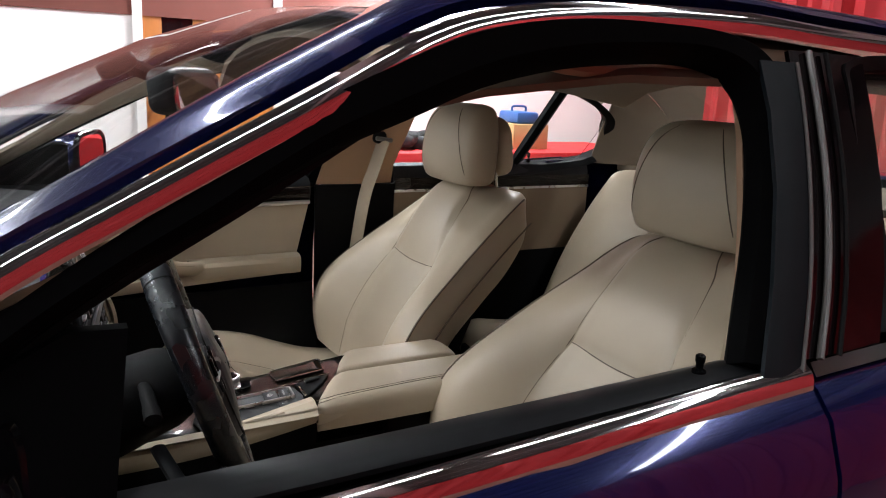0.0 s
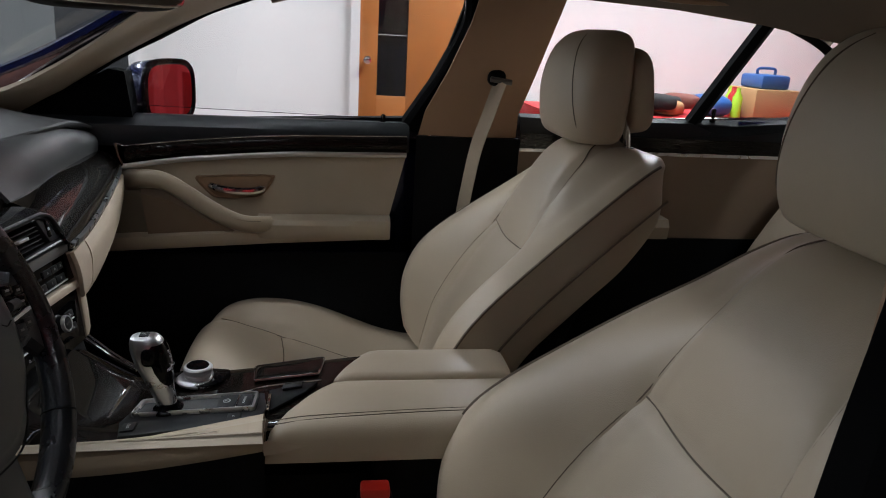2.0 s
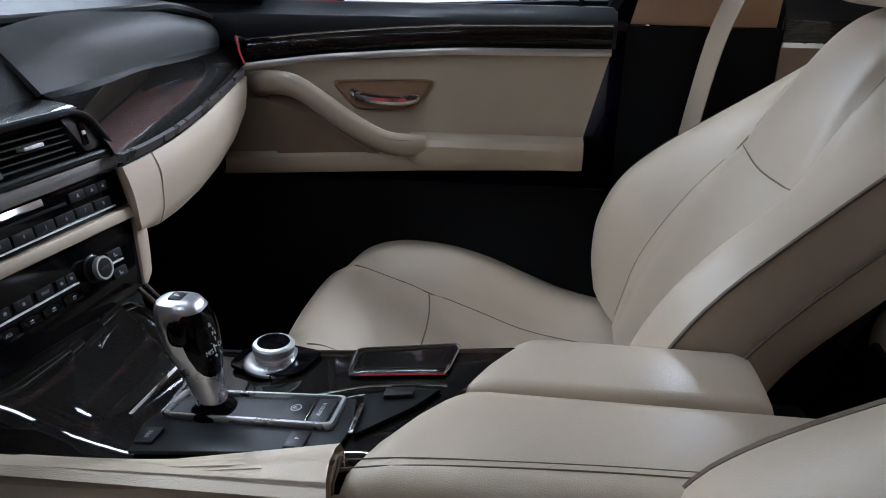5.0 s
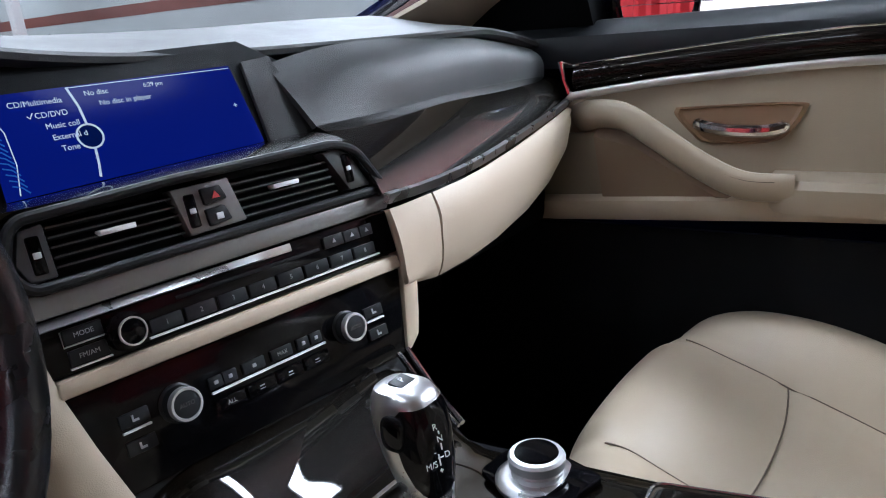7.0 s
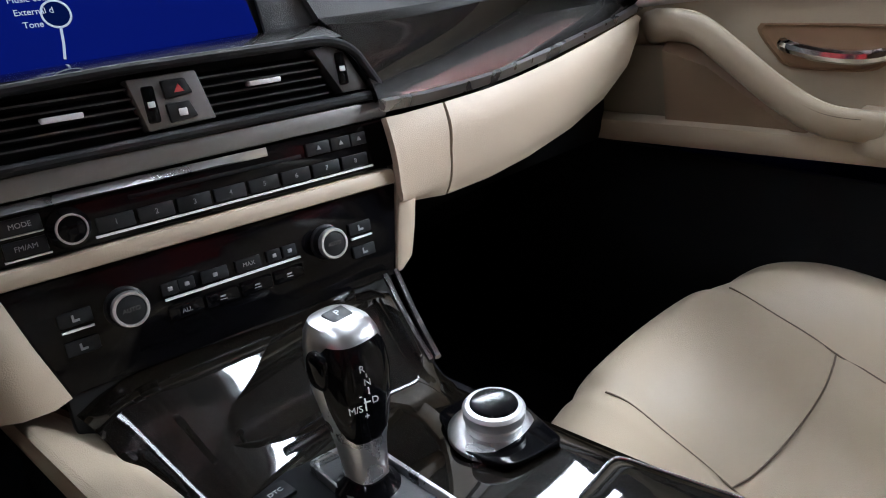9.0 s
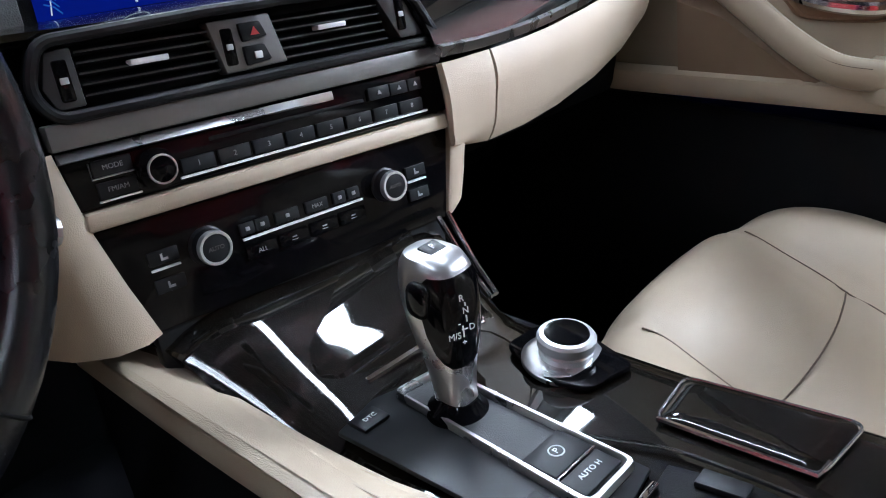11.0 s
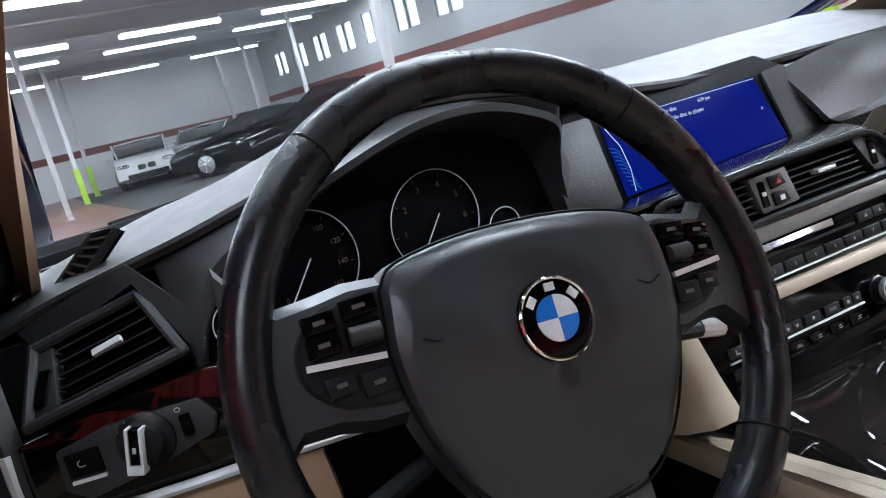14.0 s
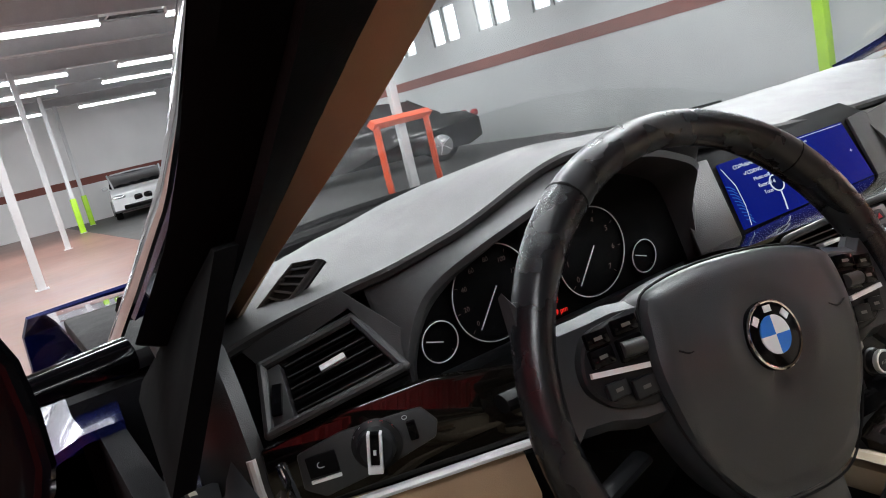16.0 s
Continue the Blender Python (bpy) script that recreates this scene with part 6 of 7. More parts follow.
def dial(x, z, r, a0, nums, size):
    d = part("dial", lathe([(r * 1.02, 0.0), (r, 0.004), (r * 0.98, 0.001), (0.0005, 0.001)], (x, 0.246, z), (0, -1, 0), 48), "gauge", ic)
    part("dial_ring", tube([(x + r * math.cos(a), 0.2415, z + r * math.sin(a)) for a in [2 * math.pi * k / 56 for k in range(56)]], 0.00055, 5, True), "white_mark", d)
    n = len(nums)
    for i, tx in enumerate(nums):
        a = radians(lerp(225, -45, i / max(1, n - 1)))
        part("tick", ribbon([(x + r * 0.93 * math.cos(a), 0.2435, z + r * 0.93 * math.sin(a)), (x + r * 0.86 * math.cos(a), 0.2435, z + r * 0.86 * math.sin(a))], 0.0006, 0.0003, (math.sin(a), 0, -math.cos(a))), "dim_mark", d)
        if tx:
            part("numeral", text_mesh(tx, size, pose(x + r * 0.70 * math.cos(a), 0.2435, z + r * 0.70 * math.sin(a), 90, 0, 0), 0.0001), "dim_mark", d)
    a = radians(a0)
    part("needle", ribbon([(x - r * 0.15 * math.cos(a), 0.241, z - r * 0.15 * math.sin(a)), (x + r * 0.8 * math.cos(a), 0.241, z + r * 0.8 * math.sin(a))], 0.0009, 0.0006, (math.sin(a), 0, -math.cos(a))), "bright_tab", d)
    return d


dial(-0.413, 0.915, 0.043, 232, ["0", "20", "40", "60", "80", "100", "120", "140", "160"], 0.006)
dial(-0.294, 0.915, 0.043, 232, ["0", "1", "2", "3", "4", "5", "6", "7"], 0.0075)
dial(-0.476, 0.893, 0.0175, 160, ["", "", ""], 0.004)
dial(-0.227, 0.890, 0.0165, 160, ["", "", ""], 0.004)
for body, x, z in (("+82 F", -0.352, 0.884), ("6:29 pm", -0.347, 0.873)):
    part("red_readout", text_mesh(body, 0.0072, pose(x, 0.2432, z, 90, 0, 0), 0.0001), "red_glow", ic, "red lit readout")
part("trip_strip", box(-0.48, -0.17, 0.236, 0.246, 0.858, 0.866, 0.001), "satin_black", ic)
part("lower_lip", tube(smooth_path([(-0.512, 0.246, 0.872), (-0.500, 0.238, 0.854), (-0.46, 0.228, 0.847), (-0.33, 0.222, 0.844), (-0.2, 0.224, 0.847), (-0.155, 0.232, 0.862)]), 0.006, 10), "satin_black", dash)

# ---- driver side of the dashboard ----
VL = frame_m((-0.5675, 0.279, 0.897), (0.09, -0.0415, 0.0235), (0.004, 0.0455, 0.04))
lv = thing("air_vents", tuple(VL.translation), "black outer air vent with chrome tab", "air vent")
def to_local(m, p):
    q = m.inverted() @ Vector(p)
    return (q.x, q.z)
VQ = [to_local(VL, p) for p in ((-0.626, 0.276, 0.869), (-0.599, 0.324, 0.900), (-0.532, 0.280, 0.933), (-0.513, 0.237, 0.882))]
ringl = [VL @ Vector((s, -0.003, z)) for s, z in VQ]
part("vent_frame", join(*[tube([ringl[i], ringl[(i + 1) % 4]], 0.0042, 8) for i in range(4)], *[puff(tuple(p), 0.0044, 0.0044, 0.0044, 1.0, 8) for p in ringl]), "dash", lv)
part("back_plate", pprism(VL, VQ, 0.012, 0.016), "black", lv)
vb = lambda u, v: (lerp(lerp(VQ[0][0], VQ[3][0], u), lerp(VQ[1][0], VQ[2][0], u), v), lerp(lerp(VQ[0][1], VQ[3][1], u), lerp(VQ[1][1], VQ[2][1], u), v))
for k in range(5):
    v = 0.14 + 0.175 * k
    a, b = vb(0.22, v), vb(0.95, v)
    part("slat", ribbon([VL @ Vector((a[0], 0.002, a[1])), VL @ Vector((b[0], 0.002, b[1]))], 0.010, 0.0016, VL.to_3x3() @ Vector((0, 1, 0.35))), "black", lv)
    part("slat_edge", tube([VL @ Vector((a[0], -0.003, a[1] - 0.0015)), VL @ Vector((b[0], -0.003, b[1] - 0.0015))], 0.0008, 5), "vent_grey", lv)
a, b = vb(0.50, 0.5), vb(0.72, 0.52)
part("vent_tab", ribbon([VL @ Vector((a[0], -0.005, a[1])), VL @ Vector((b[0], -0.005, b[1]))], 0.005, 0.004, VL.to_3x3() @ Vector((0, 0, 1))), "bright_tab", lv, "bright chrome vent tab")
a, b = vb(0.08, 0.2), vb(0.12, 0.62)
part("end_plate", pprism(VL, [vb(0.02, 0.05), vb(0.03, 0.92), vb(0.17, 0.92), vb(0.19, 0.05)], -0.002, 0.010, 0.001), "vent_grey", lv)
part("thumb_wheel", ribbon([VL @ Vector((a[0], -0.003, a[1])), VL @ Vector((b[0], -0.003, b[1]))], 0.008, 0.004, VL.to_3x3() @ Vector((1, 0, 0))), "gloss_black", lv)
# skin round the vent up to the top
edge_hi = [(-0.642, 0.296, 0.888), (-0.612, 0.341, 0.922), (-0.53, 0.292, 0.952), (-0.503, 0.244, 0.912)]
edge_in = [(-0.630, 0.279, 0.872), (-0.602, 0.329, 0.904), (-0.531, 0.283, 0.938), (-0.510, 0.238, 0.886)]
part("vent_surround", sheet([[Vector(a).lerp(Vector(b), k / 3) for k in range(4)] for a, b in zip(edge_hi[1:], edge_in[1:])], 0.004), "dash", dash)
rows = [[Vector((-0.674, y + 0.058, z)), Vector((-0.668, y + 0.030, z)), Vector((-0.656, y + 0.010, z)), Vector((-0.642, y, z)), Vector((-0.630, y + 0.004, z))] for y, z in ((0.322, 0.945), (0.306, 0.935), (0.292, 0.905), (0.280, 0.86), (0.270, 0.80), (0.266, 0.72), (0.275, 0.64))]
part("dash_end", sheet(rows, 0.006), "dash", dash, "rounded charcoal end of the dashboard")
# wood panel with the lamp switch
LM = frame_m((-0.565, 0.2375, 0.8425), (0.861, -0.49, 0.06), (0.05, 0.10, 1))
part("wood_panel", pprism(LM, [(-0.085, -0.040), (-0.080, 0.018), (0.0, 0.030), (0.062, 0.034), (0.150, 0.020), (0.200, -0.01), (0.200, -0.032), (0.06, -0.036)], 0.0, 0.012, 0.002), "wood", dash, "dark polished wood panel")
part("trim_edge", tube(smooth_path([LM @ Vector(p) for p in ((-0.088, -0.003, 0.015), (-0.088, -0.003, -0.02), (-0.080, -0.003, -0.042), (0.0, -0.004, -0.041), (0.10, -0.004, -0.038), (0.20, -0.004, -0.036))], 4), 0.004, 8), "bright_tab", dash, "chrome edge under the wood panel")
sw = thing("light_switch", tuple(LM.translation), "black headlamp rotary switch panel with silver pointer", "light switch")
part("switch_plate", pprism(LM, [(-0.055, -0.020), (-0.053, 0.008), (-0.015, 0.016), (0.050, 0.016), (0.060, 0.002), (0.055, -0.010), (0.010, -0.022), (-0.040, -0.030)], -0.006, 0.0, 0.002), "dash", sw)
nf = LM.to_3x3() @ Vector((0, -1, 0))
kb = part("rotary_knob", lathe([(0.020, 0.0), (0.020, 0.003), (0.0155, 0.005), (0.0145, 0.014), (0.012, 0.016)], LM @ Vector((0.010, -0.006, -0.001)), nf, 36), "satin_black", sw)
tip = LM @ pose(0.010, 0, 0.001, 0, 14, 0)
part("pointer", join(pbox(tip, -0.0058, -0.0034, -0.0275, -0.018, -0.0165, 0.0125, 0.0007), pbox(tip, 0.0034, 0.0058, -0.0275, -0.018, -0.0165, 0.0125, 0.0007), pbox(tip, -0.0058, 0.0058, -0.0278, -0.018, -0.0185, -0.0120, 0.0010)), "bright_tab", kb, "silver framed pointer")
part("pointer_inlay", pbox(tip, -0.0033, 0.0033, -0.0265, -0.018, -0.0118, 0.0120, 0.0006), "gloss_black", kb)
part("pointer_mark", pbox(tip, -0.0012, 0.0012, -0.0268, -0.0264, -0.004, 0.0), "white_mark", kb)
for k in range(5):
    a = radians(145 - 27 * k)
    at = LM @ pose(0.010 + 0.0178 * math.cos(a), -0.0094, -0.001 + 0.0178 * math.sin(a), 0, 0, 0)
    part("switch_mark", join(tube([at @ Vector((0.0012 * math.cos(b), 0, 0.0014 * math.sin(b))) for b in [radians(90 + 22.5 * j) for j in range(9)]], 0.00028, 4), *[tube([at @ Vector((0.0006, 0, o)), at @ Vector((0.0020, 0, o))], 0.00025, 4) for o in (-0.0011, 0.0, 0.0011)]), "white_mark" if k in (0, 1) else "red_mark", sw)
bt = part("push_button", pbox(LM, -0.047, -0.023, -0.009, -0.004, -0.012, 0.005, 0.001), "black", sw)
part("button_mark", tube([LM @ Vector((-0.0365 + 0.0022 * math.cos(b), -0.0092, -0.003 + 0.0022 * math.sin(b))) for b in [radians(90 + 22.5 * j) for j in range(9)]] + [LM @ Vector((-0.0335, -0.0092, -0.003 - 0.002))], 0.00035, 4), "white_mark", bt)
part("dimmer_mark", tube([LM @ Vector((0.036 + 0.002 * math.cos(b), -0.0064, 0.0125 + 0.0015 * math.sin(b))) for b in [radians(30 * j) for j in range(12)]], 0.0003, 4, True), "white_mark", sw)
part("light_line", pbox(LM, -0.047, -0.023, -0.0085, -0.004, -0.0165, -0.014), "bright_tab", sw)
part("dimmer_wheel", pbox(LM, 0.036, 0.043, -0.010, -0.004, -0.006, 0.009, 0.001), "gloss_black", sw)
# knee panel
def knee(xs, low=0.70):
    return sheet([[Vector((x, y, z)) for y, z in ((y0, 0.802), (y0 - 0.012, lerp(0.802, low, 0.31)), (y0 - 0.006, lerp(0.802, low, 0.66)), (y0 + 0.03, low))] for x, y0 in xs], 0.008)


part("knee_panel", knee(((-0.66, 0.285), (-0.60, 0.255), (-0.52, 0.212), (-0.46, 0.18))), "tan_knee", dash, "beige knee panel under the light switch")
part("knee_panel", knee(((-0.29, 0.140), (-0.25, 0.135), (-0.17, 0.125)), 0.745), "beige_plastic", dash, "beige knee panel beside the console")
# black sheet between the knee panels for the shade under the wheel
part("knee_shade", sheet([[Vector((x, y0, 0.80)), Vector((x, y0 + 0.02, 0.74)), Vector((x, y0 + 0.07, 0.67))] for x, y0 in ((-0.458, 0.19), (-0.38, 0.165), (-0.292, 0.15))], 0.008), "black", dash)
part("lower_shell", box(-0.50, -0.16, 0.205, 0.34, 0.75, 0.86, 0.01), "black", dash)
sb = thing("start_button", (-0.178, 0.135, 0.82), "round start button with silver ring", "button")
SB = frame_m((-0.182, 0.162, 0.838), (1, -0.1, 0), (0, 0.24, 1))
part("button_cap", lathe([(0.013, 0), (0.013, 0.004), (0.011, 0.006)], SB.translation, SB.to_3x3() @ Vector((0, -1, 0)), 28), "satin_black", sb)
part("silver_ring", ring_of(0.0135, 0.0150, 0.004, SB.translation, SB.to_3x3() @ Vector((0, -1, 0)), 28), "satin", sb)
part("stack_infill", pprism(PM, [(-0.30, 0.015), (-0.30, 0.075), (-0.172, 0.075), (-0.160, 0.040), (-0.160, 0.015)], 0.0, 0.012, 0.002), "wood", dash, "dark polished wood beside the wheel")
# side demister outlet
dv = thing("demister_vent", (-0.545, 0.36, 0.945), "dark slatted demister outlet in the dashboard top", "air vent")
Q = [Vector(p) for p in ((-0.521, 0.336, 0.974), (-0.536, 0.366, 0.972), (-0.572, 0.390, 0.938), (-0.566, 0.362, 0.930))]
up = (Q[0] - Q[2]).cross(Q[1] - Q[3]).normalized()
up = up if up.z > 0 else -up
part("slot", loft([[p + up * 0.001 for p in Q], [p - up * 0.006 for p in Q]]), "black", dv)
part("slot_rim", tube([p + up * 0.001 for p in Q], 0.0036, 8, True), "dash_top", dv)
for k in range(6):
    t = 0.12 + 0.15 * k
    part("slat", ribbon([Q[0].lerp(Q[3], t) + up * 0.002, Q[1].lerp(Q[2], t) + up * 0.002], 0.003, 0.002, up), "dash", dv)


# ---- centre console ----
def console_z(y):
    """Height of the console's top: a gentle slope that climbs to the controls in front."""
    return 0.645 + 0.12 * (-0.017 - y) if y < 0 else 0.643 + 0.042 * (y / 0.10) ** 1.3


def on_top(pts, lift=0.0):
    return [Vector((x, y, console_z(y) + lift)) for x, y in pts]


def plate_on(pts, h, bev=0.0012, lift=0.0):
    """A plate that follows the console's slope, h thick, standing lift above it."""
    bm = prism(pts, "z", 0, h, bev)
    for v in bm.verts:
        v.co.z += console_z(v.co.y) + lift
    return bm


cc = thing("centre_console", (0.0, -0.2, 0.24), "centre console with dark wood top and beige rails", "console")
part("tunnel", loft([[(-0.10, y, 0.24), (-0.10, y, z0), (0.085, y, z0), (0.085, y, 0.24)] for y, z0 in ((0.20, 0.60), (0.0, 0.60), (-0.60, 0.60))]), "black", cc)
left = [(0.165, -0.125), (0.10, -0.112), (0.0, -0.104), (-0.10, -0.100), (-0.215, -0.098)]
right = [(0.165, 0.160), (0.10, 0.142), (0.0, 0.113), (-0.10, 0.104), (-0.20, 0.098), (-0.33, 0.095)]
topo = smooth_path([(x, y, console_z(min(y, 0.10))) for y, x in left], 5), smooth_path([(x, y, console_z(min(y, 0.10))) for y, x in right], 4)
rows = []
for i in range(21):
    a, b = topo[0][round(i * (len(topo[0]) - 1) / 20)], topo[1][round(i * (len(topo[1]) - 1) / 20)]
    rows.append([a.lerp(b, k / 16) + Vector((0, 0, -0.014 * max(0, 1 - k / 3.2) ** 2 - 0.006 * (k == 16))) for k in range(17)])
part("wood_top", sheet(rows, 0.02), "wood", cc, "dark polished wood console top")
# sliding storage lid
L4 = [Vector(p) for p in ((-0.080, 0.016, 0.646), (-0.078, 0.112, 0.672), (0.104, 0.088, 0.684), (0.047, 0.002, 0.650))]
rows = [[L4[0].lerp(L4[3], u).lerp(L4[1].lerp(L4[2], u), v) + Vector((0, 0, 0.005 - 0.010 * max(0, 1 - u / 0.3) ** 2 - 0.007 * max(0, 1 - v / 0.4) ** 2)) for u in [k / 24 for k in range(25)]] for v in [k / 18 for k in range(19)]]
sl = part("storage_lid", sheet(rows, 0.006), "wood", cc, "sliding dark wood storage lid")
part("lid_edge", tube(smooth_path([L4[1] + Vector((-0.003, 0, 0)), L4[0].lerp(L4[1], 0.5) + Vector((-0.004, 0, -0.004)), L4[0].lerp(L4[1], 0.12) + Vector((-0.002, 0, -0.007)), L4[0].lerp(L4[3], 0.10) + Vector((0, -0.003, -0.008)), L4[0].lerp(L4[3], 0.22) + Vector((0, -0.003, -0.004))], 5), 0.0018, 8), "dark_chrome", sl)
# ribbon added where the lid's lip reflects a tube as a bright bar
part("lid_edge", ribbon([L4[0].lerp(L4[3], 0.40) + Vector((0, -0.002, 0.0005)), L4[3] + Vector((0.004, -0.002, 0.003))], 0.004, 0.003, (0, 1, 0)), "chrome", sl, "chrome ribbon standing in for the highlight on the lid's front lip")
for o in (0.0, 0.012):
    part("trim_edge", tube(smooth_path([(0.132 + o, 0.080, 0.692), (0.118 + o * 0.8, 0.040, 0.668), (0.106 + o * 0.6, 0.004, 0.652)]), 0.0028, 8), "chrome", cc)
# beige side rail
rail = smooth_path([(-0.122, 0.20, 0.664), (-0.119, 0.12, 0.660), (-0.117, 0.04, 0.660), (-0.115, -0.04, 0.664), (-0.111, -0.12, 0.672), (-0.107, -0.19, 0.681), (-0.1065, -0.1985, 0.682)], 6)
rows = []
for i, p in enumerate(rail):
    w = 0.021
    rows.append([p + Vector((x * w, 0, z)) for x, z in ((-0.80, -0.032), (-1.0, -0.024), (-1.04, -0.015), (-0.9, -0.005), (-0.4, 0.001), (0.3, 0.0), (0.8, -0.005), (1.05, -0.014), (1.1, -0.03))])
part("side_rail", sheet(rows, 0.006), "leather", cc, "beige leather console rail")
for o in (-0.007, -0.002):
    part("stitching", tube([p + Vector((o, 0, 0.0014)) for p in rail], 0.0006, 5), "stitch", cc)
part("side_panel", sheet([[p + Vector((-0.016, 0, -0.028)), p + Vector((-0.010, 0, -0.15)), p + Vector((0.0, 0, -0.40))] for p in rail[::3]], 0.006), "carpet", cc)
part("side_panel", sheet([[Vector((x + 0.002, y, console_z(min(y, 0.1)) - 0.008)), Vector((x + 0.002, y, 0.5)), Vector((x, y, 0.25))] for y, x in right], 0.006), "carpet", cc)
# armrest box: one flat top, parted by the lid's seam, with a slanting front
ab = thing("armrest_box", (0.0, -0.40, 0.60), "beige leather centre armrest with lid", "armrest")


def slab(front, xs, y1, z0, z1, r):
    """A soft block between xs[0] and xs[1]; front gives the front edge's y over x."""
    x0, x1 = xs
    rows = []
    for f, k in ((0.0, 0.40), (0.004, 0.66), (0.011, 0.86), (0.022, 0.965), (0.038, 1.0), (0.12, 1.0), (1, 1.0)):
        ring = []
        zt = z0 + (z1 - z0) * k
        for x, z in ((x0 - 0.002, z0), (x0 - 0.001, zt - r), (x0 + r * 0.12, zt - r * 0.45), (x0 + r * 0.45, zt - r * 0.12), (x0 + r, zt), (lerp(x0, x1, 0.35), zt + 0.002), (lerp(x0, x1, 0.65), zt + 0.002), (x1 - r, zt), (x1 - r * 0.45, zt - r * 0.12), (x1 - r * 0.12, zt - r * 0.45), (x1 + 0.001, zt - r), (x1 + 0.002, z0)):
            ya = interp(x, front)
            ring.append((x, lerp(ya - f, y1, 0) if f < 1 else y1, z))
        rows.append(ring)
    last = rows.pop()
    rows.append([(x, y1 + 0.02, z) for x, y, z in last])
    rows.append([(x, y1 + 0.005, z - 0.006 if z > z0 else z) for x, y, z in last])
    rows.append([(x, y1, z - 0.02 if z > z0 else z) for x, y, z in last])
    return loft(rows)


EDGE = [(-0.125, -0.1995), (-0.105, -0.2005), (-0.06, -0.222), (0.012, -0.270), (0.10, -0.316), (0.11, -0.320)]
part("body", slab(EDGE, (-0.124, 0.0125), -0.60, 0.634, 0.6835, 0.020), "leather", ab)
part("lid", slab(EDGE, (0.0145, 0.106), -0.548, 0.634, 0.6845, 0.010), "leather", ab)
part("base", box(-0.112, 0.10, -0.60, -0.335, 0.57, 0.636, 0.008), "black", ab)
for o in (0.0, 0.007):
    part("stitching", tube(smooth_path([(-0.112 + o, -0.2035, 0.6795 + o * 0.3), (-0.106 + o, -0.25, 0.6828 + o * 0.2), (-0.100 + o, -0.32, 0.6842), (-0.094 + o, -0.42, 0.6846), (-0.09 + o, -0.58, 0.6846)], 4), 0.0007, 5), "seam", ab)
part("seam", tube([(-0.1255, -0.1985, 0.65), (-0.120, -0.1990, 0.672), (-0.100, -0.2010, 0.680)], 0.0016, 6), "seam", ab)
# gear surround
gs = thing("gear_surround", (-0.03, -0.1, 0.64), "black gear surround with chrome frame and parking buttons", "gear surround")
part("plate", plate_on([(-0.041, -0.009), (-0.079, -0.016), (-0.083, -0.190), (-0.052, -0.196), (-0.008, -0.190), (0.010, -0.026)], 0.004, 0.001, 0.001), "satin_black", gs)
FR = [Vector((x, y, 0)) for x, y in ((-0.032, -0.0195), (0.0075, -0.0265), (-0.0110, -0.1835), (-0.0560, -0.1815))]
outer = rounded(FR, 0.006, 3)
fc = sum(FR, Vector()) / 4
ring4 = []
for k, h in ((1.0, 0.0), (1.0, 0.0045), (0.985, 0.0062), (0.93, 0.0062), (0.90, 0.0040), (0.895, 0.0)):
    inner = [fc + Vector(((p.x - fc.x) * (1 - (1 - k) * 1.9), (p.y - fc.y) * (1 - (1 - k) * 0.62), 0)) for p in outer]
    ring4.append([p + Vector((0, 0, console_z(p.y) + 0.0045 + h)) for p in inner])
part("chrome_frame", loft(ring4, caps=False), "satin", gs, "satin chrome frame")
inset = [fc + Vector(((p.x - fc.x) * 0.80, (p.y - fc.y) * 0.93, 0)) for p in FR]
part("gate", plate_on([(p.x, p.y) for p in inset], 0.0012, 0.0004, 0.0052), "dash", gs)
tilt = math.degrees(math.atan(-0.12))
for (x, y), hw, hh, body in (((-0.0275, -0.1425), 0.0165, 0.0120, "P"), ((-0.0310, -0.1660), 0.0165, 0.0085, "AUTO H")):
    bt = part("push_button", plate_on([(x - hw, y + hh), (x + hw + 0.001, y + hh - 0.002), (x + hw - 0.001, y - hh - 0.002), (x - hw - 0.002, y - hh)], 0.0035, 0.0010, 0.0062), "satin_black", gs)
    top = console_z(y) + 0.0098
    if body == "P":
        part("button_mark", tube([(x + 0.0045 * math.cos(a), y + 0.0045 * math.sin(a), top - 0.12 * 0.0045 * math.sin(a)) for a in [2 * math.pi * k / 20 for k in range(20)]], 0.0005, 5, True), "white_mark", bt)
        part("button_mark", text_mesh("P", 0.0065, pose(x, y, top + 0.0001, tilt, 0, -6), 0.0001), "white_mark", bt)
    else:
        part("button_mark", text_mesh(body, 0.0050, pose(x, y, top + 0.0001, tilt, 0, -5), 0.0001), "white_mark", bt)
part("chrome_bar", plate_on([(-0.0465, -0.1552), (-0.0125, -0.1575), (-0.0125, -0.1590), (-0.0465, -0.1567)], 0.0042, 0.0004, 0.0062), "chrome", gs)
for x, y, body in ((-0.0595, -0.0250, "DTC"), (-0.0680, -0.1560, "P")):
    bt = part("push_button", plate_on([(x - 0.0105, y + 0.009), (x + 0.0105, y + 0.008), (x + 0.0095, y - 0.009), (x - 0.0115, y - 0.008)], 0.003, 0.001, 0.0046), "satin_black", gs)
    part("button_mark", text_mesh(body, 0.005, pose(x, y, console_z(y) + 0.0078, tilt, 0, 0), 0.0001), "white_mark", bt)
# gear lever
gl = thing("gear_lever", (-0.0215, -0.066, 0.65), "silver and black gear lever with lit gate", "gear lever")
part("boot", lathe([(0.0205, 0.0), (0.0195, 0.005), (0.0150, 0.009), (0.0120, 0.013)], (-0.0215, -0.0665, 0.6545), n=28), "gloss_black", gl)


def lever(z):
    k = (z - 0.66) / 0.098
    return Vector((-0.0215 + 0.012 * k, -0.0665 + 0.028 * k, z))


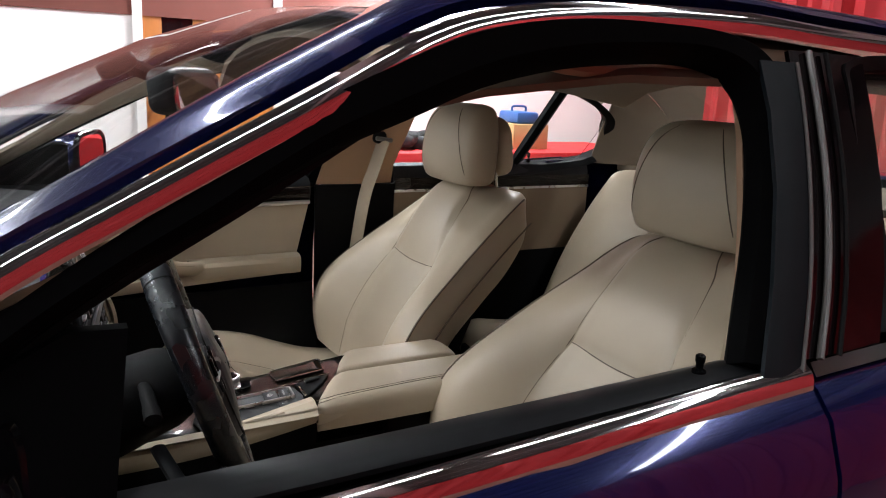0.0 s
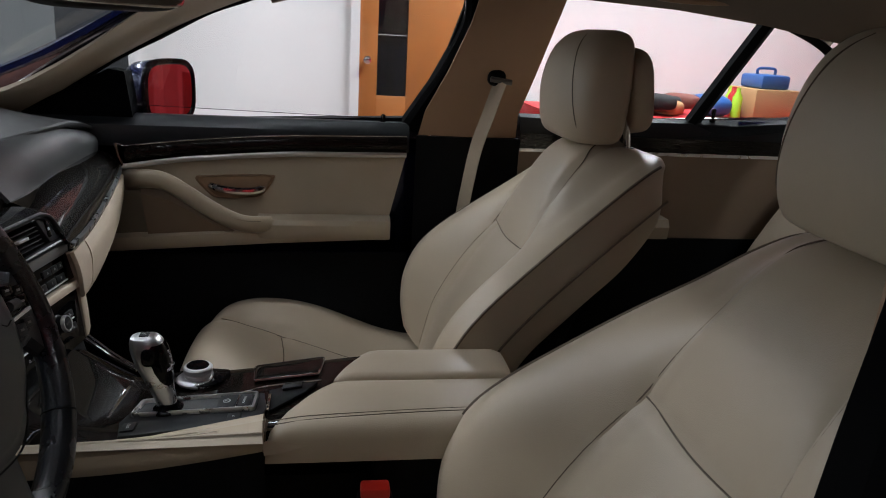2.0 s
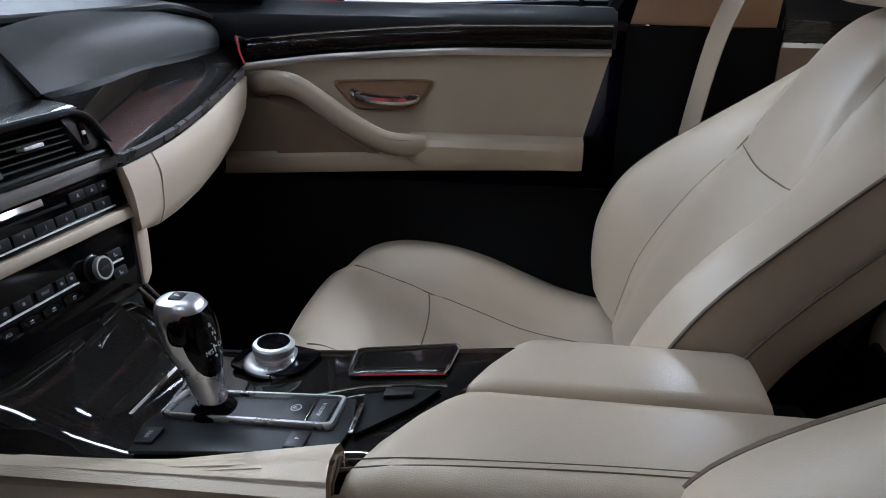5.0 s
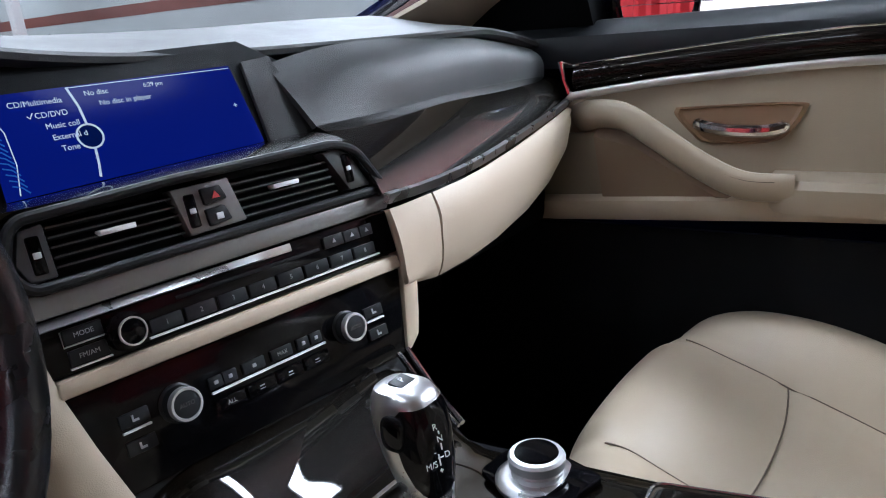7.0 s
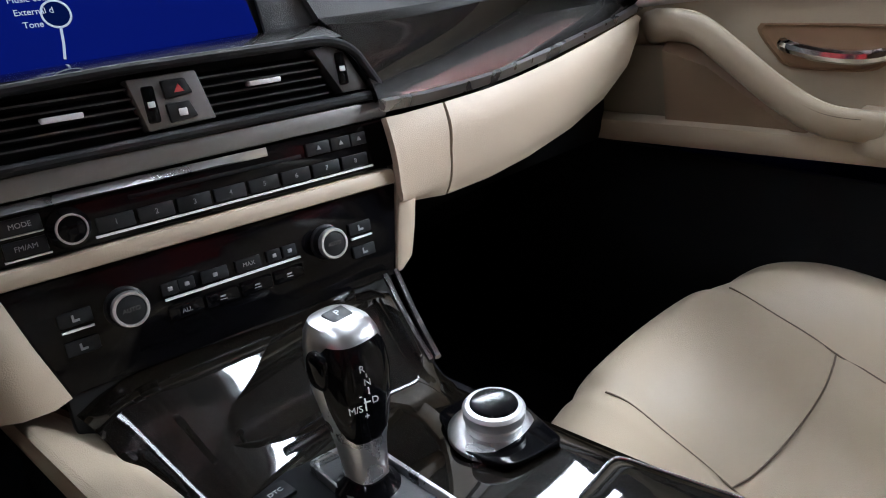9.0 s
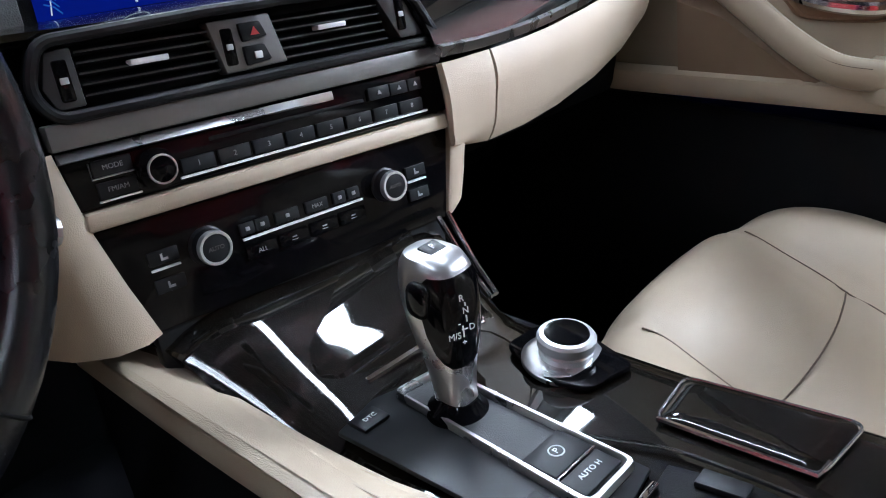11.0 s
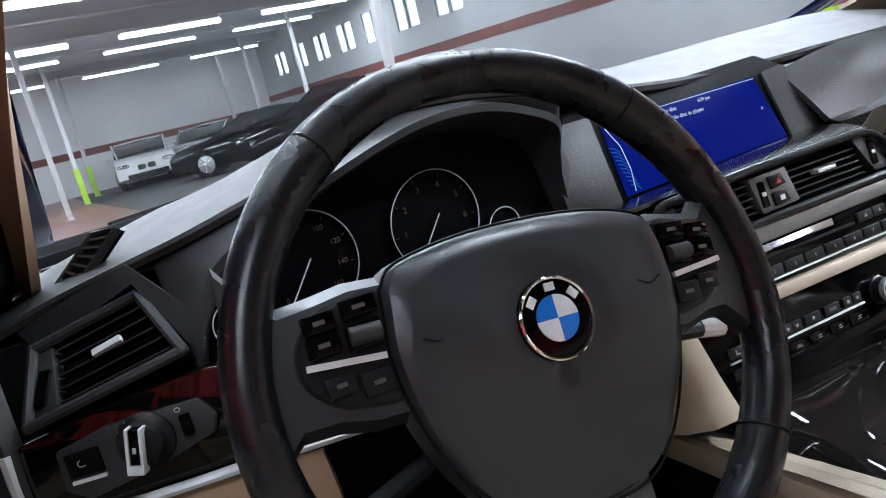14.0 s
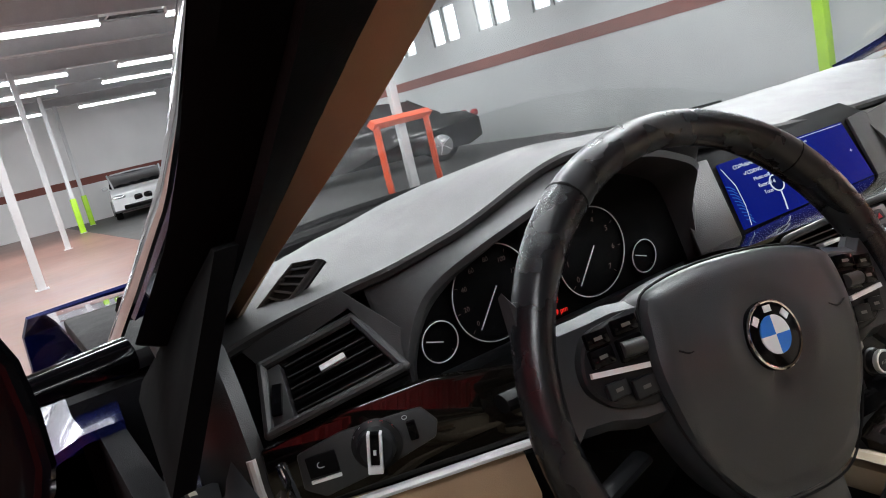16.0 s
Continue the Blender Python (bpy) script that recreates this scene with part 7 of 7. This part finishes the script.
PROF = [(0.660, 0.0115, 0.0125), (0.672, 0.0118, 0.0132), (0.686, 0.0132, 0.0150), (0.700, 0.0165, 0.0180), (0.716, 0.0195, 0.0212), (0.730, 0.0205, 0.0228), (0.741, 0.0202, 0.0224), (0.750, 0.0185, 0.0205), (0.7555, 0.0155, 0.0172), (0.7580, 0.009, 0.010)]


def lever_ring(z, angles, grow=1.0):
    wx, wy = interp(z, [(p[0], p[1]) for p in PROF]), interp(z, [(p[0], p[2]) for p in PROF])
    return [lever(z) + grow * Vector((wx * math.copysign(abs(math.cos(a)) ** 0.72, math.cos(a)), wy * math.copysign(abs(math.sin(a)) ** 0.72, math.sin(a)), 0)) for a in angles]


full = [2 * math.pi * k / 32 for k in range(32)]
part("stem", loft([lever_ring(z, full) for z in [p[0] for p in PROF]]), "satin", gl, "satin silver lever")
rows = []
for z, e in ((0.694, 0.40), (0.697, 0.70), (0.703, 0.90), (0.714, 1.0), (0.730, 1.03), (0.740, 1.0), (0.746, 0.92), (0.7495, 0.75)):
    rows.append(lever_ring(z, [radians(-112 + 64 * e * (k / 8 - 1)) for k in range(17)], 1.045))
part("gate_panel", sheet(rows, 0.002), "gloss_black", gl, "gloss black gate display")
gm = frame_m(lever(0.724) + Vector((-0.0082, -0.0222, 0)), (0.93, -0.37, 0), (0.05, 0.20, 1))
for body, s, z in (("R", 0.001, 0.015), ("N", 0.003, 0.007), ("D", 0.006, -0.004), ("-", -0.002, 0.000), ("M/S", -0.006, -0.0075), ("+", 0.000, -0.0125)):
    part("gate_mark", ptext(gm, s, z, body, 0.0056, -0.0020), "white_mark", gl)
for z0, z1 in ((0.0100, 0.0120), (0.000, 0.0040)):
    part("gate_line", pbox(gm, 0.0028, 0.0035, -0.0022, -0.0014, z0, z1), "white_mark", gl)
part("gate_line", pbox(gm, -0.0008, 0.0032, -0.0022, -0.0014, -0.0046, -0.0040), "white_mark", gl)
part("gate_line", pbox(gm, -0.0002, 0.0005, -0.0022, -0.0014, -0.0092, -0.002), "white_mark", gl)
pb = part("park_button", xf(box(-0.0075, 0.0075, -0.006, 0.006, 0.0, 0.0025, 0.001), Matrix.Translation(lever(0.7565)) @ pose(0, 0, 0, 8, 0, 0)), "satin_black", gl)
part("button_mark", text_mesh("P", 0.007, Matrix.Translation(lever(0.7565)) @ pose(0, 0.0, 0.0028, 8, 0, 0), 0.0001), "white_mark", pb)
part("release_button", puff(tuple(lever(0.735) + Vector((-0.0205, -0.002, 0))), 0.004, 0.009, 0.012, 0.7, 10), "gloss_black", gl)
# rotary controller
KX, KY = 0.0665, -0.0905
KZ = console_z(KY) + 0.001
kn = thing("rotary_controller", (KX, KY, KZ), "chrome rotary menu controller with black keys around", "control knob")
pad = rounded([Vector((x, y, 0)) for x, y in ((0.060, -0.045), (0.094, -0.050), (0.100, -0.090), (0.080, -0.136), (0.040, -0.124), (0.036, -0.085))], 0.008)
part("key_pad", plate_on([(p.x, p.y) for p in pad], 0.004, 0.001, 0.001), "gloss_black", kn)
for x, y in ((0.052, -0.0515), (0.0705, -0.0500), (0.088, -0.0545), (0.0455, -0.1240), (0.0625, -0.1290), (0.0785, -0.1300)):
    m = Matrix.Translation((x, y, console_z(y) + 0.0052)) @ pose(math.degrees(math.atan(-0.12)), 0, 0, 0, 0, 0)
    part("key", xf(box(-0.0078, 0.0078, -0.0050, 0.0050, -0.002, 0.0022, 0.0010), m), "satin_black", kn)
    part("key_mark", xf(box(-0.0038, 0.0038, -0.0006, 0.0006, 0.0022, 0.0024), m), "grey_plastic", kn)
part("base_ring", lathe([(0.0305, 0.0), (0.0305, 0.003), (0.0265, 0.0060), (0.0205, 0.0065)], (KX, KY, KZ), n=44), "satin", kn)
part("knob", lathe([(0.0185, 0.0), (0.0190, 0.0055), (0.0178, 0.0070), (0.0200, 0.0085), (0.0205, 0.0150), (0.0188, 0.0172), (0.0168, 0.0178)], (KX, KY, KZ + 0.0055), n=48), "silver", kn, "ribbed silver knob")
part("knob_cap", lathe([(0.0160, 0.0), (0.0150, 0.0014), (0.009, 0.0018)], (KX, KY, KZ + 0.0230), n=40), "gloss_black", kn)
# ashtray with wood lid
at = thing("ashtray", (0.06, -0.22, 0.665), "wood lidded ashtray with chrome frame", "ashtray")
AQ = on_top([(0.036, -0.173), (0.084, -0.170), (0.088, -0.270), (0.034, -0.262)], 0.0005)
cen = sum(AQ, Vector()) / 4
AR = rounded(AQ, 0.009)
part("lid", loft([AR, [p + Vector((0, 0, 0.0030)) for p in AR], [p.lerp(cen, 0.06) + Vector((0, 0, 0.0042)) for p in AR], [p.lerp(cen, 0.3) + Vector((0, 0, 0.0050)) for p in AR], [p.lerp(cen, 0.7) + Vector((0, 0, 0.0052)) for p in AR]]), "wood", at)
part("chrome_frame", tube([cen + (p - cen) * 1.03 + Vector((0, 0, 0.003)) for p in AR], 0.0010, 6, True), "dark_chrome", at)
part("chrome_edge", tube([p + Vector((-0.001, 0, 0.003)) for p in (AQ[0], AQ[0].lerp(AQ[3], 0.5), AQ[3], AQ[3].lerp(AQ[2], 0.25))], 0.0018, 6), "chrome", at)
part("chrome_bar", tube(smooth_path(on_top([(-0.004, -0.135), (0.006, -0.165), (0.014, -0.195), (0.014, -0.235), (0.012, -0.267)], 0.0035), 4), 0.0013, 8), "chrome", cc)
cu = thing("coin_tray", (0.0, -0.22, 0.665), "shallow black coin tray beside the armrest", "tray")
part("tray", plate_on([(-0.060, -0.200), (0.000, -0.196), (0.008, -0.240), (0.006, -0.262), (-0.02, -0.244)], 0.004, 0.001, 0.0008), "black", cu)
part("tray_button", plate_on([(-0.010, -0.214), (0.003, -0.214), (0.004, -0.240), (-0.008, -0.240)], 0.004, 0.001, 0.005), "satin_black", cu)
part("tray_lip", plate_on([(-0.062, -0.196), (-0.020, -0.196), (-0.020, -0.2005), (-0.060, -0.2005)], 0.004, 0.001, 0.005), "chrome", cu)

# ---- steering wheel ----
WN = Vector((-0.0679, -0.9414, 0.3305)).normalized()
ROT = -6.5
side0 = Vector((0.9974, -0.0719, 0))
up0 = WN.cross(side0).normalized()
wr = side0 * math.cos(radians(ROT)) + up0 * math.sin(radians(ROT))
wu = -side0 * math.sin(radians(ROT)) + up0 * math.cos(radians(ROT))
WC = Vector((-0.371, 0.003, 0.895)) - WN * 0.0265 - wu * 0.002
RIM = Vector((-0.3646, 0.0315, 0.8765)) - WC
WM = Matrix.Translation(WC) @ Matrix((wr, wu, WN)).transposed().to_4x4()
W = lambda x, y, z=0.0: WM @ Vector((x, y, z))
sw = thing("steering_wheel", tuple(WC), "black leather three-spoke steering wheel, slightly turned", "steering wheel")
RR = 0.1618
rows = []
for k in range(72):
    a = 2 * math.pi * k / 72
    d = Vector((math.cos(a), math.sin(a), 0))
    thick = 0.0134 + 0.0016 * max(0, math.cos(2 * (a - math.pi / 2 - 0.72))) ** 3 + 0.0016 * max(0, math.cos(2 * (a - math.pi / 2 + 0.72))) ** 3
    rows.append([RIM + WM @ (d * RR + d * thick * 0.97 * math.cos(b) + Vector((0, 0, 1)) * thick * 1.12 * math.sin(b)) for b in [2 * math.pi * j / 16 for j in range(16)]])
rows.append(rows[0])
part("rim", loft(rows, caps=False), "rim_leather", sw)
for ang in (90 + 39, 90 - 39, -35, 215):
    a = radians(ang)
    d = Vector((math.cos(a), math.sin(a), 0))
    part("rim_seam", tube([RIM + WM @ (d * RR + d * 0.0142 * math.cos(b) + Vector((0, 0, 1)) * 0.0163 * math.sin(b)) for b in [2 * math.pi * j / 20 for j in range(20)]], 0.0009, 5, True), "rubber", sw)
# airbag pad: a soft shield
pad = [(-0.087, 0.040), (-0.075, 0.052), (-0.03, 0.060), (0.03, 0.060), (0.075, 0.052), (0.087, 0.040), (0.090, 0.0), (0.079, -0.045), (0.056, -0.082), (0.028, -0.098), (-0.028, -0.098), (-0.056, -0.082), (-0.079, -0.045), (-0.090, 0.0)]
ringp = [Vector((p.x, p.y, 0)) for p in smooth_path([(x, y, 0) for x, y in pad + [pad[0]]], 4)[:-1]]
cen = Vector((0, -0.015, 0))
def padring(k, z):
    return [W(*(cen + (p - cen) * k).xy, z + 0.010 * (1 - ((p.y - 0.02) / 0.11) ** 2) * 0.4) for p in ringp]
def pad_fold(v):
    """Height of the pad's face: two planes meeting along the crease, with a dish round the badge."""
    q = WM.inverted() @ v
    line = 0.0055 - 0.105 * q.x
    r = math.hypot(q.x, q.y - 0.002)
    dish = min(1, max(0, (r - 0.026) / 0.012))
    edge = min(1, max(0, (0.082 - abs(q.x)) / 0.012))
    rise = -0.10 * (q.y - line) if q.y > line else 0.06 * (q.y - line)
    return v + WN * ((rise * edge + 0.002 - 0.0022 * (1 - dish)) if q.z > 0.0135 else 0.0)


skin = loft([padring(0.96, -0.022), padring(1.0, -0.008), padring(0.99, 0.004)] + [padring(k, z) for k, z in ((0.95, 0.012), (0.90, 0.0152), (0.85, 0.017))] + [padring(0.85 - 0.032 * i, 0.017 + 0.004 * (1 - (1 - i / 25) ** 2)) for i in range(1, 26)])
for v in skin.verts:
    v.co = pad_fold(v.co)
part("airbag_pad", skin, "black_leather", sw, "black airbag pad")
part("pad_crease", tube([W(*(cen + (p - cen) * 0.985).xy, 0.0075 + 0.004) for p in ringp], 0.0009, 5, True), "rubber", sw)
for sg in (-1, 1):
    part("pad_mark", tube(smooth_path([W(sg * 0.066 - 0.008, 0.010, 0.0235), W(sg * 0.066, 0.007, 0.0235), W(sg * 0.066 + 0.008, 0.010, 0.0235)]), 0.0006, 5), "rubber", sw)
# spokes with switches
for sg in (-1, 1):
    rows = []
    for x, y0, y1, z0, z1 in ((0.080, -0.026, 0.046, -0.016, 0.010), (0.100, -0.026, 0.047, -0.016, 0.006), (0.118, -0.022, 0.044, -0.016, 0.002), (0.136, -0.022, 0.042, -0.018, -0.002), (0.150, -0.036, 0.056, -0.018, -0.003), (0.160, -0.050, 0.070, -0.016, -0.004)):
        rows.append([W(sg * x, y, z) for y, z in ((y0, z0), (y0 - 0.002, (z0 + z1) / 2), (y0 + 0.004, z1), (lerp(y0, y1, 0.5), z1 + 0.002), (y1 - 0.004, z1), (y1 + 0.002, (z0 + z1) / 2), (y1, z0))])
    sp = part("spoke", loft(rows), "black_leather", sw)
    plate = [(0.0865, 0.043), (0.123, 0.036), (0.133, 0.020), (0.133, 0.002), (0.118, -0.012), (0.086, -0.017)]
    plate = [tuple(p.xy) for p in rounded([Vector((x, y, 0)) for x, y in plate], 0.009)]
    pts = [W(sg * x, y, 0.011 - 0.10 * (x - 0.0865)) for x, y in plate]
    part("switch_plate", loft([[W(sg * x, y, -0.004) for x, y in plate], pts, [p.lerp(sum(pts, Vector()) / len(pts), 0.08) + WN * 0.0015 for p in pts]]), "satin_black", sp)
    part("silver_strip", ribbon([W(sg * 0.091, 0.0075, 0.0145), W(sg * 0.130, 0.0105, 0.0105)], 0.0032, 0.003, wu), "bright_tab", sp, "bright silver strip")
    for x, y, w, h in ((0.099, 0.034, 0.0095, 0.0048), (0.1195, 0.0305, 0.0085, 0.0048), (0.099, 0.020, 0.0095, 0.0070), (0.1195, 0.0195, 0.0085, 0.0055), (0.098, -0.004, 0.0085, 0.0060), (0.116, -0.001, 0.0075, 0.0050)):
        b = part("switch", xf(box(-w, w, -h, h, 0, 0.004, 0.0012), WM @ pose(sg * x, y, 0.0125 - 0.10 * (x - 0.0865), 0, 0, sg * -4)), "gloss_black" if y > 0.01 else "satin_black", sp)
        part("switch_mark", xf(box(-w * 0.35, w * 0.35, -0.0011, 0.0011, 0.004, 0.0042), WM @ pose(sg * x, y, 0.0125 - 0.10 * (x - 0.0865), 0, 0, sg * -4)), "grey_plastic", b)
    part("thumb_roller", tube([W(sg * 0.091, 0.020, 0.0155), W(sg * 0.107, 0.020, 0.0142)], 0.0050, 12), "vent_grey", sp)
part("column_mark", xf(join(box(-0.006, 0.006, -0.0006, 0.0006, 0, 0.0004), box(-0.0006, 0.0006, -0.004, 0.004, 0, 0.0004)), WM @ pose(-0.055, -0.118, -0.03, 0, 0, 30)), "white_mark", sw)
part("lower_spoke", loft([[W(x, y, z) for x, z in ((-0.040, -0.014), (-0.043, 0.0), (-0.030, 0.004), (0.030, 0.004), (0.043, 0.0), (0.040, -0.014))] for y in (-0.085, -0.12, -0.155)]), "black_leather", sw)
# emblem
em = part("emblem", lathe([(0.0225, 0.0), (0.0225, 0.003), (0.021, 0.0042), (0.0195, 0.0045)], W(0, 0.002, 0.022), WN, 48), "gloss_black", sw, "round blue and white badge")
part("badge_ring", tube([W(0.0215 * math.cos(a), 0.002 + 0.0215 * math.sin(a), 0.0265) for a in [2 * math.pi * k / 48 for k in range(48)]], 0.0010, 6, True), "chrome", em)
for k in range(4):
    pts = [(0, 0)] + [(0.0125 * math.cos(radians(90 * k + 10 * j)), 0.0125 * math.sin(radians(90 * k + 10 * j))) for j in range(10)]
    part("badge_quadrant", loft([[W(x, 0.002 + y, 0.0262) for x, y in pts], [W(x, 0.002 + y, 0.0275) for x, y in pts]]), "emblem_white" if k % 2 == 0 else "emblem_blue", em)
for ang in (140, 90, 40):
    a = radians(ang)
    part("badge_bar", xf(box(-0.003, 0.003, -0.0022, 0.0022, 0, 0.0008), WM @ pose(0.0168 * math.cos(a), 0.002 + 0.0168 * math.sin(a), 0.0266, 0, 0, ang - 90)), "emblem_white", em)
# column and stalks
sc = thing("steering_column", (-0.375, 0.12, 0.80), "black steering column shroud with stalks", "steering column")
part("shroud", loft([[WM @ Vector((r * math.cos(a) * 1.0, r * 0.8 * math.sin(a) - 0.01, z)) for a in [2 * math.pi * k / 24 for k in range(24)]] for z, r in ((-0.028, 0.050), (-0.05, 0.060), (-0.12, 0.068), (-0.24, 0.075))]), "black", sc)
part("indicator_stalk", tube(smooth_path([(-0.40, 0.10, 0.880), (-0.44, 0.10, 0.884), (-0.49, 0.101, 0.887), (-0.519, 0.102, 0.888)]), [0.007] * 6 + [0.008] * 6 + [0.009] * 7, 10, flat=0.7), "black", sc)
part("wiper_stalk", tube(smooth_path([(-0.33, 0.09, 0.855), (-0.27, 0.085, 0.828), (-0.22, 0.078, 0.813), (-0.195, 0.075, 0.807)]), [0.008] * 6 + [0.009] * 6 + [0.010] * 7, 10, flat=0.7), "satin_black", sc)
part("stalk_tip", tube([(-0.194, 0.075, 0.807), (-0.174, 0.072, 0.801)], 0.0098, 10, flat=0.75), "satin", sc)
part("adjust_lever", tube(smooth_path([W(-0.05, -0.06, -0.08), W(-0.10, -0.075, -0.07), W(-0.125, -0.08, -0.065)]), 0.009, 10, flat=0.6), "satin_black", sc)

# ---- mirrors ----

im = thing("rear_view_mirror", (-0.01, -0.02, 1.19), "black framed inside rear-view mirror", "mirror")
part("housing", puff((-0.010, -0.018, 1.196), 0.124, 0.022, 0.036, 0.45, 20, (-4, 0, -27)), "satin_black", im)
part("mirror_glass", puff((-0.0195, -0.0368, 1.1945), 0.113, 0.002, 0.029, 0.30, 16, (-4, 0, -27)), "mirror", im)
part("stalk", tube(smooth_path([(0.0, 0.0, 1.205), (0.008, 0.045, 1.225), (0.012, 0.075, 1.232)], 4), 0.013, 10), "satin_black", im)
part("sensor_foot", puff((0.012, 0.078, 1.230), 0.03, 0.03, 0.016, 0.6, 12, (-30, 0, 0)), "satin_black", im)


def door_mirror(s):
    fwd, turn, rim = (0.0, 42, 0.11) if s > 0 else (0.11, 12, 0.36)
    spin = Matrix.Translation((s * 0.84, 0.19 + fwd, 0)) @ Matrix.Rotation(radians(-s * turn), 4, "Z") @ Matrix.Translation((-s * 0.84, -0.19, 0))
    m = thing("door_mirror", (s * 0.83, 0.20 + fwd, 0.95), "dark blue door mirror with black surround", "door mirror", "door mirrors")
    rows = []
    for y, kx, kz in ((0.115, 1.0, 1.0), (0.135, 1.03, 1.03), (0.175, 0.98, 0.95), (0.215, 0.8, 0.75), (0.24, 0.5, 0.45)):
        rows.append([(s * ((0.91 if s > 0 else 0.894) + (0.088 if s > 0 else 0.105) * kx * math.copysign(abs(math.cos(a)) ** 0.6, math.cos(a))), y + 0.03 * math.cos(a), (0.995 if s > 0 else 0.966) + (0.068 if s > 0 else 0.078) * kz * math.copysign(abs(math.sin(a)) ** 0.6, math.sin(a))) for a in [2 * math.pi * k / 28 for k in range(28)]])
    rows = [[spin @ Vector(p) for p in r] for r in rows]
    part("housing", loft(rows), "paint", m)
    ring = [Vector(p) for p in rows[0]]
    cen = sum(ring, Vector()) / len(ring)
    part("glass_surround", join(tube([p + Vector((0, -0.002, 0)) for p in ring], 0.006, 8, True), loft([[p.lerp(cen, k) + Vector((0, o, 0)) for p in ring] for k, o in ((0.0, -0.004), (rim - 0.05, -0.008), (rim, -0.005), (rim + 0.02, 0.002))], caps=False)), "gloss_black", m)
    part("mirror_glass", loft([[p.lerp(cen, rim) + Vector((0, -0.0045, 0)) for p in ring], [p.lerp(cen, rim) + Vector((0, 0.004, 0)) for p in ring]]), "mirror", m)
    part("foot", tube(smooth_path([(s * (0.765 if s > 0 else 0.695), 0.235 + fwd, 0.95), (s * 0.80, 0.215 + fwd, 0.952), (s * 0.84, 0.195 + fwd, 0.965)]), [0.022, 0.021, 0.020, 0.019, 0.018, 0.018, 0.018, 0.018, 0.018, 0.018, 0.019, 0.02, 0.02], 12, flat=0.7), "gloss_black", m)
    return m


door_mirror(1)
door_mirror(-1)
